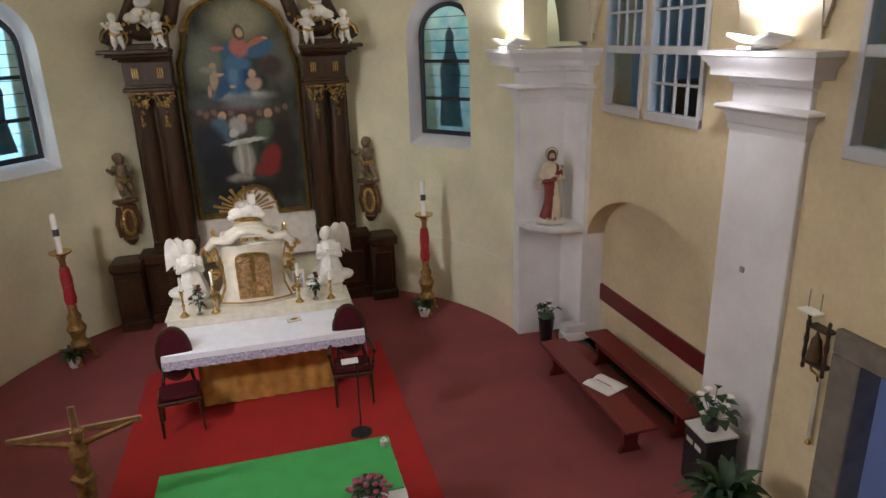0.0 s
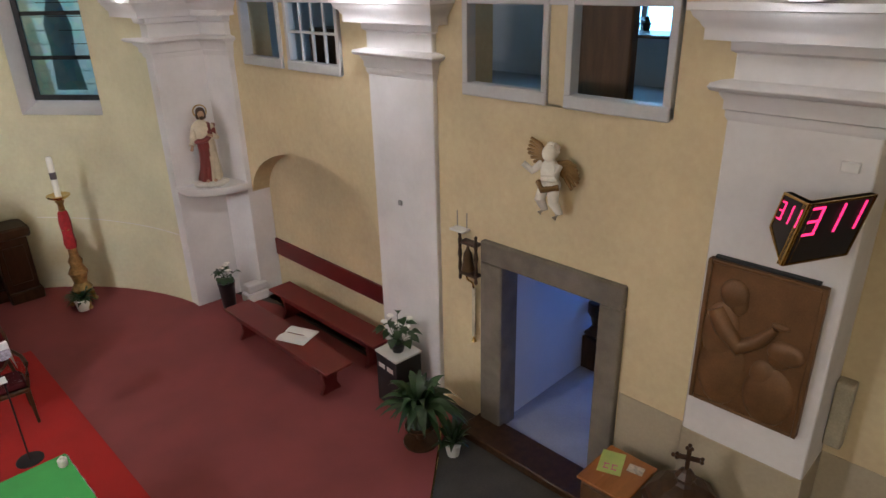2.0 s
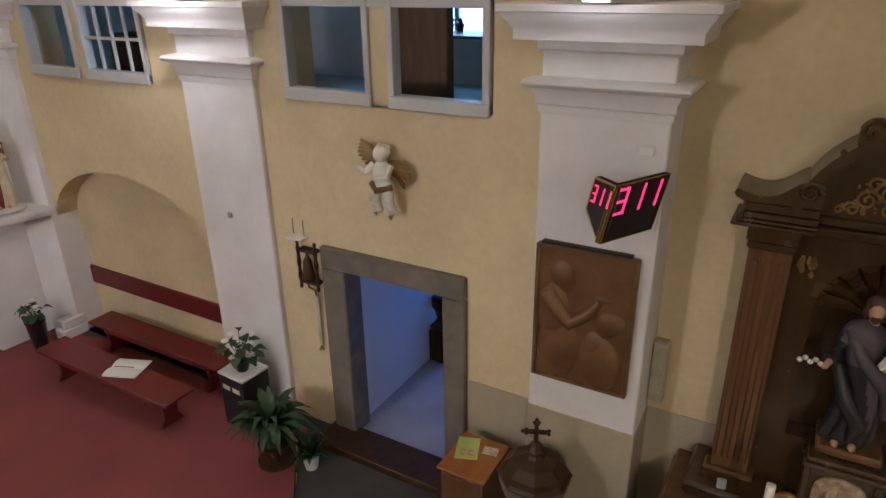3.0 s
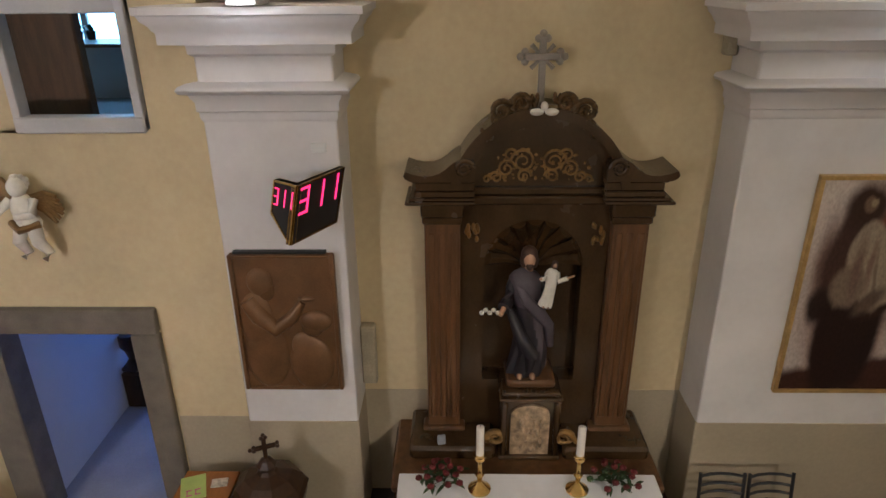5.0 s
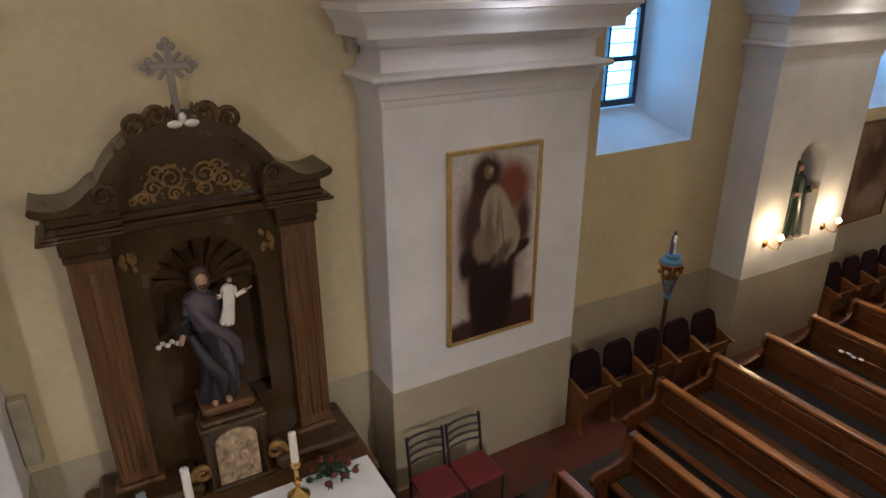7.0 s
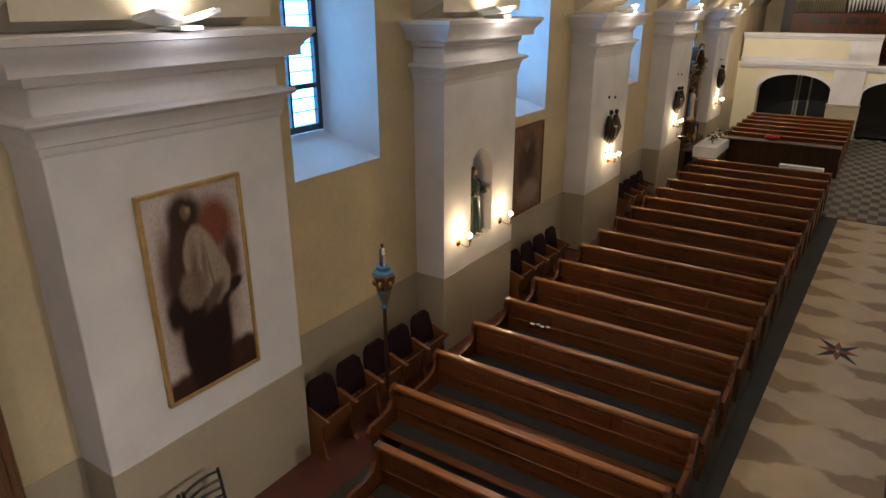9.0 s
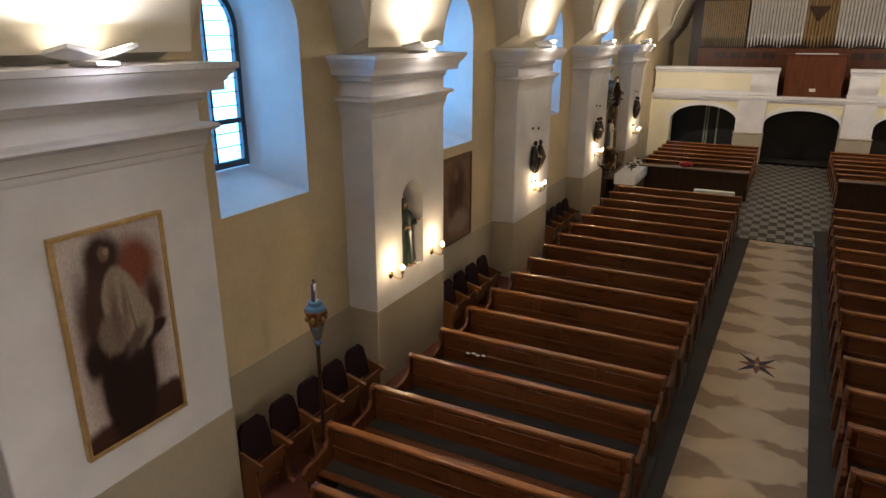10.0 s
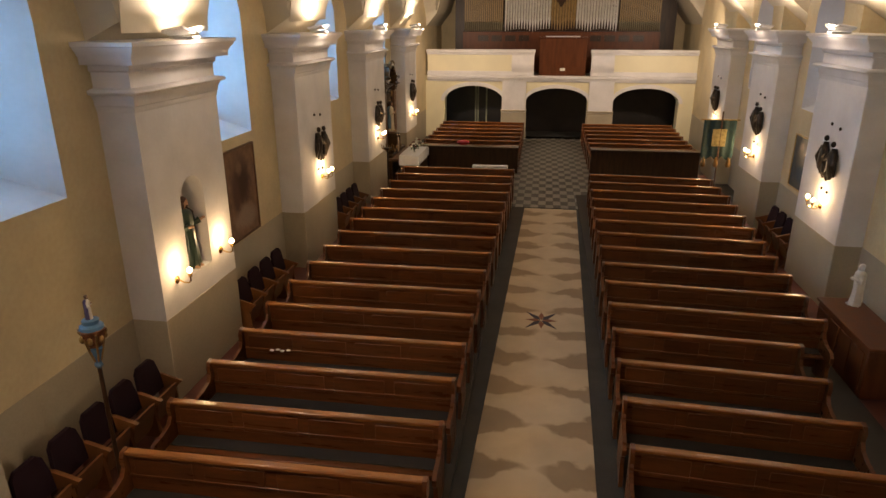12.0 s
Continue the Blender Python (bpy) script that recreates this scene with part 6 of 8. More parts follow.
g.loft([bow(0.56, 0.18, 0.0), bow(0.56, 0.18, 0.06), bow(0.50, 0.17, 0.08), bow(0.46, 0.16, 0.13), bow(0.42, 0.15, 0.20), bow(0.38, 0.14, 0.35), bow(0.36, 0.14, 0.60), bow(0.36, 0.14, 0.80), bow(0.40, 0.15, 0.84), bow(0.43, 0.17, 0.88)])
body = part("body", g, IVORY, tb)
g = Geo()
out = [(-0.205, 0.12), (0.205, 0.12), (0.205, 0.70)] + [(0.205 * math.cos(math.pi * i / 10), 0.70 + 0.08 * math.sin(math.pi * i / 10)) for i in range(1, 10)] + [(-0.205, 0.70)]
g.prism(out, lambda u, z, d: (u, d, z), -0.20, -0.14)
part("door_frame", g, GOLD, tb)
DOORGILT = mat("chased gilt relief", (0.42, 0.26, 0.12), 0.4, metal=0.7, vary=0.5, scale=22, fine=60, bump=0.9, dist=0.02)
for s in (-1, 1):
    g = Geo()
    g.box(*sorted((s * 0.025, s * 0.185)), -0.212, -0.19, 0.15, 0.72, 0.006)
    gilt_spray(g, (s * 0.10, -0.212, 0.44), 0.055, 0.24, 91 + s, n=22)
    part("door", g, DOORGILT, tb, "gilt relief door leaf")
g = Geo()
for s in (-1, 1):
    g.tube([(s * 0.44, -0.1, 0.06), (s * 0.36, -0.13, 0.3), (s * 0.36, -0.13, 0.62), (s * 0.42, -0.1, 0.86)], 0.014, 6)
    scroll(g, (s * 0.50, 0.0, 0.78), 0.09, 1.4, s, 0.03)
    scroll(g, (s * 0.47, -0.02, 0.45), 0.07, 1.4, -s, 0.028)
    scroll(g, (s * 0.49, -0.04, 0.14), 0.06, 1.3, s, 0.026)
    gilt_spray(g, (s * 0.44, -0.05, 0.62), 0.06, 0.16, 33 + s, n=9)
g.tube([(-0.56 + 1.12 * i / 14, -0.19 * math.sin(math.pi * i / 14) - 0.03, 0.07) for i in range(15)], 0.012, 6)
part("gilt_scrollwork", g, GOLD, tb, "gilt scrollwork")
g = Geo()
for s in (-1, 1):
    g.tube([(s * 0.50, -0.08, 0.86), (s * 0.42, -0.14, 0.98), (s * 0.24, -0.17, 0.96), (s * 0.12, -0.18, 1.06), (0, -0.18, 1.10)], [0.05, 0.06, 0.05, 0.05, 0.05], 10)
    g.tube([(s * 0.36, -0.1, 0.88), (s * 0.22, -0.15, 1.0), (0, -0.17, 1.02)], 0.03, 8)
g.box(-0.36, 0.36, -0.12, 0.2, 0.88, 1.02, 0.03)
g.lathe([(0.30, 1.02), (0.26, 1.06), (0.16, 1.12), (0.18, 1.16), (0.10, 1.20)], sy=0.6, seg=20)
part("crown", g, IVORY, tb, "ivory scrolled crown")
g = Geo()
gilt_spray(g, (0, -0.16, 1.0), 0.34, 0.05, 61, n=16)
for s in (-1, 1):
    g.lathe([(0.03, 0), (0.045, 0.03), (0.02, 0.06), (0.03, 0.1), (0.005, 0.15)], at=(s * 0.42, -0.05, 0.98), seg=8)
g.box(-0.16, 0.16, -0.09, 0.02, 1.18, 1.24, 0.02)
part("gilt_trim", g, GOLD, tb)
g = Geo()
for k in range(15):
    a = radians(8 + 164 * k / 14)
    r0, r1 = 0.17, 0.40 if k % 2 else 0.32
    g.tube([(r0 * math.cos(a), 0.0, 1.30 + r0 * math.sin(a)), (r1 * math.cos(a), 0.0, 1.30 + r1 * math.sin(a) * 0.9)], [0.012, 0.022], 6)
part("glory_rays", g, GOLD, tb, "gilt rays")
g = Geo()
for k, (x, z, r) in enumerate(((-0.12, 1.30, 0.10), (0.10, 1.30, 0.10), (0.0, 1.33, 0.12), (-0.06, 1.42, 0.07), (0.16, 1.26, 0.07), (-0.18, 1.25, 0.06))):
    g.ball((x, -0.04, z), r, 0.06, r * 0.8, 12, 8)
g.box(0.03, 0.12, -0.10, -0.05, 1.42, 1.56, 0.01)
part("cloud", g, WHITEST, tb, "white carved cloud with a small tablet")


# kneeling winged statues
def kneeling(h):
    g = Geo()
    g.lathe([(0.21 * h, 0), (0.23 * h, 0.06 * h), (0.19 * h, 0.22 * h), (0.145 * h, 0.36 * h), (0.125 * h, 0.48 * h), (0.14 * h, 0.62 * h), (0.115 * h, 0.72 * h), (0.06 * h, 0.76 * h)],
            seg=24, sx=1.1, sy=0.85, wave=0.08, lobes=7)
    g.ball((0.20 * h, 0.02, 0.10 * h), 0.20 * h, 0.14 * h, 0.10 * h, 12, 8)
    g.ball((-0.05 * h, -0.06 * h, 0.86 * h), 0.085 * h, 0.095 * h, 0.11 * h, 14, 10)
    g.ball((-0.02 * h, -0.02 * h, 0.89 * h), 0.095 * h, 0.095 * h, 0.10 * h, 12, 8)
    for s in (-1, 1):
        g.tube([(s * 0.14 * h, 0, 0.67 * h), (s * 0.17 * h, -0.10 * h, 0.50 * h), (-0.08 * h, -0.22 * h, 0.62 * h)], [0.06 * h, 0.06 * h, 0.035 * h], 10)
    for o, yy in ((0.10, 0.10), (-0.04, 0.16)):
        wing = [(0, 0.60), (0.06, 0.80), (0.14, 0.98), (0.24, 1.06), (0.33, 1.02), (0.38, 0.90), (0.40, 0.74), (0.41, 0.56), (0.42, 0.38), (0.36, 0.44), (0.30, 0.48), (0.22, 0.55), (0.12, 0.58)]
        g.prism([((u + o) * h, z * h) for u, z in wing], lambda u, z, d, yy=yy: (u * 0.8, yy * h + 0.35 * u + d, z * 0.85 + 0.06), 0.0, 0.035 * h)
    return g


for s, x in ((-1, -1.30), (1, 0.74)):
    g = kneeling(0.92)
    ob = part("kneeling_angel", g, WHITEST)
    ob.matrix_basis = pose(x, 9.80, 1.29, 0, 0, 0) @ Matrix.Diagonal((s, 1, 1, 1))
    tagged(ob, "white carved kneeling angel with praying arms beside the tabernacle", "statue", "kneeling angels")


def candlestick(at, h, candle, group, r=0.055, label="polished brass candlestick with a white candle"):
    c = thing("candlestick", label, "candlestick", at, 0, group)
    g = Geo()
    g.lathe([(r * 1.25, 0), (r * 1.25, 0.012), (r * 0.9, 0.03), (r * 0.5, 0.06), (r * 0.25, 0.08), (r * 0.3, h * 0.35), (r * 0.5, h * 0.42), (r * 0.25, h * 0.5), (r * 0.25, h * 0.78),
             (r * 0.55, h * 0.86), (r * 0.3, h * 0.92), (r * 0.75, h * 0.97), (r * 0.75, h)], seg=16)
    part("stem", g, BRASS, c)
    g = Geo()
    g.lathe([(r * 0.42, h), (r * 0.42, h + candle - 0.006), (r * 0.3, h + candle)], seg=14)
    cd = part("candle", g, WAX, c, "white wax candle")
    g = Geo()
    g.tube([(0, 0, h + candle), (0.002, 0, h + candle + 0.018)], 0.002, 5)
    part("wick", g, BLACK, cd)
    return c


for x, y, h, cn in ((-1.43, 9.44, 0.40, 0.20), (-1.00, 9.46, 0.43, 0.21), (0.22, 9.46, 0.42, 0.20), (0.69, 9.44, 0.31, 0.15)):
    candlestick((x, y, 1.14), h, cn, "candlesticks on the high altar")
REDFL = mat("dark red petals", (0.12, 0.009, 0.012), 0.6, vary=0.3, scale=20, bump=0.2)


def bouquet(at, n, spread, rise, rng, label, reds=0.5, vase=True, petal=(REDFL, WAX), size=0.032, category="flowers"):
    b = thing("flower_bouquet", label, category, at, 0)
    r = random.Random(rng)
    if vase:
        g = Geo()
        g.lathe([(0.045, 0), (0.05, 0.01), (0.02, 0.05), (0.03, 0.10), (0.045, 0.15), (0.04, 0.16)], seg=14)
        part("vase", g, glass("clear vase glass %d" % rng, (0.85, 0.9, 0.88)), b)
    g = Geo()
    heads = []
    for k in range(n):
        a, q = 2 * math.pi * k * 0.618, spread * math.sqrt((k + 0.5) / n)
        p = (q * math.cos(a), q * math.sin(a), rise * (1.05 - 0.5 * (q / spread) ** 2) * r.uniform(0.85, 1.1))
        heads.append(p)
        g.tube([(0, 0, 0.03), (p[0] * 0.4, p[1] * 0.4, p[2] * 0.6), p], 0.003, 5)
        for j in range(3):
            bb = Vector(p) * r.uniform(0.5, 0.95)
            leaf_geo(g, bb, bb + Vector((r.uniform(-0.1, 0.1), r.uniform(-0.1, 0.1), r.uniform(-0.05, 0.04))), 0.035, 0.02, 3)
    part("foliage", g, LEAF, b)
    for k, p in enumerate(heads):
        g = Geo()
        for j in range(7):
            a = 2 * math.pi * j / 6
            o = size * 0.55 if j < 6 else 0
            g.ball((p[0] + o * math.cos(a), p[1] + o * math.sin(a), p[2] + (0.2 * size if j == 6 else 0)), size * 0.62, size * 0.62, size * 0.7, 7, 5)
        part("blossom", g, petal[0] if r.random() < reds else petal[1], b)
    return b


bouquet((-1.22, 9.46, 1.14), 11, 0.11, 0.44, 11, "red and white roses in a glass vase on the altar")
bouquet((0.46, 9.48, 1.14), 11, 0.10, 0.42, 12, "red and white roses in a glass vase on the altar")
ic = thing("picture_stand", "small framed picture standing behind the altar candle", "picture", (0.24, 9.74, 1.14), -8)
g = Geo()
g.box(-0.09, 0.09, -0.012, 0.012, 0, 0.42, 0.006)
part("frame", g, IVORY, ic)
g = Geo()
g.box(-0.065, 0.065, -0.016, -0.012, 0.05, 0.37, 0.001)
part("print", g, mat("faded print", (0.35, 0.36, 0.42), 0.5, vary=0.4, scale=18, bump=0.02), ic)
mi = thing("altar_card", "small framed card lying on the altar cloth", "card", (0.10, 9.10, 1.0), 12)
g = Geo()
g.box(-0.10, 0.10, -0.07, 0.07, 0, 0.02, 0.005)
part("frame", g, IVORY, mi)
g = Geo()
g.lathe([(0.05, 0.021), (0.05, 0.026)], seg=16, sy=0.6)
part("medal", g, BRASS, mi)
g = Geo()
g.box(-0.11, 0.11, -0.07, 0.07, 0, 0.035, 0.006)
ob = tagged(part("prayer_book", g, BLACK), "small black book on the altar corner", "book")
ob.matrix_basis = pose(0.86, 9.22, 1.0, 0, 0, 8)


# tall standing candlesticks with red drapery
REDCLOTH = mat("red ribbon cloth", (0.34, 0.015, 0.02), 0.7, vary=0.2, scale=14, bump=0.3)
GILTOLD = mat("old gilded wood", (0.30, 0.17, 0.055), 0.42, metal=0.55, vary=0.45, scale=12, bump=0.35)
for x, y in ((2.56, 10.98), (-3.29, 10.86)):
    c = thing("standing_candlestick", "tall gilt carved candlestick wrapped with red cloth and a big candle", "candlestick", (x, y, 0.015), 0, "standing candlesticks")
    for k in range(3):
        a = 2 * math.pi * k / 3 + 0.5
        g = Geo()
        g.tube([(0.05 * math.cos(a), 0.05 * math.sin(a), 0.30), (0.16 * math.cos(a), 0.16 * math.sin(a), 0.18), (0.20 * math.cos(a), 0.20 * math.sin(a), 0.03)], [0.05, 0.045, 0.03], 8)
        g.ball((0.21 * math.cos(a), 0.21 * math.sin(a), 0.03), 0.045, 0.045, 0.03, 8, 6)
        part("foot", g, GILTOLD, c)
    g = Geo()
    g.lathe([(0.14, 0.25), (0.16, 0.32), (0.10, 0.42), (0.12, 0.52), (0.15, 0.60), (0.09, 0.72), (0.11, 0.80), (0.07, 0.88), (0.06, 1.30), (0.08, 1.34), (0.05, 1.42), (0.045, 1.75), (0.07, 1.80), (0.05, 1.83)], seg=12, wave=0.10, lobes=6)
    part("stem", g, GILTOLD, c)
    g = Geo()
    g.lathe([(0.075, 1.02), (0.09, 1.10), (0.075, 1.25), (0.085, 1.45), (0.07, 1.60), (0.055, 1.64)], seg=18, wave=0.08, lobes=5)
    part("drapery", g, REDCLOTH, c, "red cloth wrapping")
    g = Geo()
    g.lathe([(0.03, 1.80), (0.15, 1.86), (0.17, 1.89), (0.165, 1.90), (0.05, 1.88)], seg=20)
    part("drip_pan", g, BRASS, c)
    g = Geo()
    g.lathe([(0.045, 1.88), (0.045, 2.47), (0.03, 2.50)], seg=16)
    cd = part("candle", g, WAX, c, "big white candle")
    g = Geo()
    g.lathe([(0.0455, 2.15), (0.0462, 2.16), (0.0462, 2.25), (0.0455, 2.26)], seg=16)
    part("emblem", g, GREYROBE, cd, "violet grey painted emblem band")
pot_plant((2.47, 10.82, 0.015), 0.115, 0.20, TERRA, 70, 0.29, 0.30, 0.06, 21, "bushy green plant in a white pot by the candlestick", 0, "potted_plant", True, "", 0.3)
pot_plant((-3.37, 10.70, 0.015), 0.115, 0.20, TERRA, 70, 0.29, 0.30, 0.06, 22, "bushy green plant in a white pot by the candlestick", 0, "potted_plant", True, "", 0.3)


# two chairs with oval backs
def oval_chair(at, turn, arms, label):
    c = thing("armchair" if arms else "chair", label, "chair", at, turn, "celebrants' chairs")
    c.scale = (1.14, 1.0, 1.14)
    g = Geo()
    ring = [(0.185 * math.cos(2 * math.pi * k / 28), 0.21 + 0.05 * math.sin(2 * math.pi * k / 28), 0.85 + 0.31 * math.sin(2 * math.pi * k / 28)) for k in range(29)]
    g.tube(ring, 0.022, 8)
    part("back_frame", g, DARKWOOD, c)
    g = Geo()
    g.lathe([(0.185, -0.02), (0.195, 0.0), (0.185, 0.02), (0.15, 0.03)], seg=24, sx=0.93, sy=1.58)
    g.moved(pose(0, 0.205, 0.85, 80, 0, 0))
    part("back_pad", g, CUSHION, c, "burgundy velvet back")
    g = Geo()
    g.box(-0.24, 0.24, -0.23, 0.22, 0.38, 0.43, 0.015)
    part("seat_frame", g, DARKWOOD, c)
    g = Geo()
    g.box(-0.22, 0.22, -0.22, 0.20, 0.43, 0.49, 0.028)
    part("seat", g, CUSHION, c, "burgundy velvet seat")
    for sx in (-1, 1):
        for sy in (-1, 1):
            g = Geo()
            top = Vector((sx * 0.215, sy * 0.20, 0.40))
            g.tube([top + Vector((0, 0, 0.03)), top, Vector((sx * 0.225, sy * 0.23, 0.0))], [0.024, 0.024, 0.014], 8)
            part("leg", g, DARKWOOD, c)
        g = Geo()
        g.tube([(sx * 0.18, 0.21, 0.42), (sx * 0.15, 0.20, 0.62)], 0.018, 8)
        part("back_post", g, DARKWOOD, c)
        if arms:
            g = Geo()
            g.tube([(sx * 0.20, 0.20, 0.72), (sx * 0.26, 0.02, 0.70), (sx * 0.27, -0.18, 0.69), (sx * 0.25, -0.2, 0.58), (sx * 0.23, -0.18, 0.43)], [0.018, 0.02, 0.024, 0.018, 0.018], 8)
            part("armrest", g, DARKWOOD, c)
    return c


oval_chair((-1.48, 8.32, 0.024), 6, False, "dark wooden chair with an oval burgundy back before the altar")
oval_chair((0.82, 8.33, 0.024), -4, True, "dark wooden armchair with an oval burgundy back before the altar")

# clear reading stand
ls = thing("reading_stand", "slim reading stand with a clear acrylic top plate", "lectern", (0.78, 7.40, 0.024), 0)
g = Geo()
g.tube([(0, 0, 0.02), (0, 0, 1.06)], 0.010, 8)
part("pole", g, BLACK, ls)
g = Geo()
g.lathe([(0.14, 0), (0.14, 0.012), (0.02, 0.02)], seg=20)
part("base", g, BLACK, ls)
g = Geo()
g.box(-0.21, 0.21, -0.14, 0.14, -0.004, 0.004, 0.001)
g.moved(pose(0, 0, 1.09, 18, 0, 0))
part("top_plate", g, glass("clear acrylic", (0.93, 0.95, 0.95)), ls)
g = Geo()
g.box(-0.19, 0.02, -0.10, 0.0, 0.005, 0.009, 0.001)
g.moved(pose(0, 0, 1.09, 18, 0, 0))
part("paper", g, PLASTICW, ls, "white sheet of paper")

# people's altar: table with white cloth and green cover
ta = thing("altar_table", "wooden altar table in front of the high altar", "altar", (-0.23, 5.28, 0.024), 0)
g = Geo()
g.box(-1.10, 1.10, -0.56, 0.56, 0.86, 0.905, 0.01)
part("tabletop", g, BROWNWOOD, ta)
for sx in (-0.75, 0.75):
    g = Geo()
    g.box(sx - 0.09, sx + 0.09, -0.35, 0.35, 0, 0.86, 0.015)
    part("leg", g, BROWNWOOD, ta)
g = Geo()
g.box(-1.12, 1.12, -0.58, 0.58, 0.906, 0.914, 0.003)
for s in (-1, 1):
    x = s * 1.122
    n = 20
    v = [(x + s * 0.006 * math.sin(i * 1.7), -0.58 + 1.16 * i / n, z) for i in range(n + 1) for z in (0.913, 0.60)]
    g.add(v, [(2 * i, 2 * i + 1, 2 * i + 3, 2 * i + 2) for i in range(n)])
ob = tagged(part("altar_cloth", g, LINEN), "white linen cloth on the front altar table", "cloth")
ob.matrix_basis = pose(-0.23, 5.28, 0.024)
g = Geo()
g.box(-1.125, 1.115, -0.28, 0.585, 0.915, 0.922, 0.003)
g.prism([(-1.12, 0.0), (1.11, 0.0), (1.11, 0.006), (-1.12, 0.006)], lambda u, w, d: (u, 0.588 + w, d), 0.55, 0.92)
ob = tagged(part("green_cover", g, GREEN), "bright green cloth spread over the altar table", "cloth")
ob.matrix_basis = pose(-0.23, 5.28, 0.024)
PINK = mat("pink petals", (0.42, 0.09, 0.17), 0.6, vary=0.3, scale=20, bump=0.2)
bouquet((0.56, 4.98, 0.94), 26, 0.20, 0.16, 31, "low arrangement of pink and green flowers on the altar table", 0.8, False, (PINK, LEAF), 0.024)
sp = thing("votive_holder", "small white candle holder on the altar table edge", "candle", (0.82, 5.70, 0.946), 0)
g = Geo()
g.lathe([(0.035, 0), (0.04, 0.01), (0.04, 0.07), (0.03, 0.07)], seg=14)
part("cup", g, PLASTICW, sp)
g = Geo()
g.lathe([(0.018, 0.02), (0.018, 0.095)], seg=10)
part("candle", g, WAX, sp)

# processional crucifix
CROSSWOOD = mat("light brown cross wood", (0.34, 0.20, 0.09), 0.45, vary=0.25, scale=6, bump=0.1)
cr = thing("standing_crucifix", "light wooden standing crucifix with a carved body", "crucifix", (-1.88, 5.60, 0.024), 4)
g = Geo()
g.lathe([(0.20, 0), (0.20, 0.03), (0.05, 0.06), (0.022, 0.1), (0.022, 0.95)], seg=16)
part("stand", g, CROSSWOOD, cr)
g = Geo()
g.box(-0.028, 0.028, -0.015, 0.015, 0.95, 1.95, 0.006)
part("upright", g, CROSSWOOD, cr)
g = Geo()
g.box(-0.53, 0.53, -0.017, 0.017, 1.69, 1.745, 0.006)
part("crossbar", g, CROSSWOOD, cr)
g = Geo()
g.ball((0.02, -0.06, 1.69), 0.05, 0.055, 0.068, 12, 8)
for k in range(8):
    a = 2 * math.pi * k / 8
    g.ball((0.02 + 0.045 * math.cos(a), -0.05 + 0.045 * math.sin(a), 1.735), 0.022, seg=8, rows=5)
g.tube([(0.0, -0.04, 1.63), (0, -0.055, 1.52), (0.0, -0.05, 1.38), (0.0, -0.05, 1.26)], [0.06, 0.085, 0.06, 0.07], 12)
for s in (-1, 1):
    g.tube([(s * 0.06, -0.04, 1.60), (s * 0.22, -0.035, 1.65), (s * 0.46, -0.03, 1.71)], [0.032, 0.026, 0.016], 8)
    g.tube([(s * 0.035, -0.05, 1.26), (s * 0.04, -0.09, 1.08), (0.01 * s, -0.05, 0.92)], [0.05, 0.04, 0.024], 8)
g.tube([(-0.09, -0.05, 1.28), (0, -0.10, 1.25), (0.09, -0.05, 1.29)], 0.045, 8)
ob = part("carved_body", g, GILTOLD, cr, "bronze toned carved body")


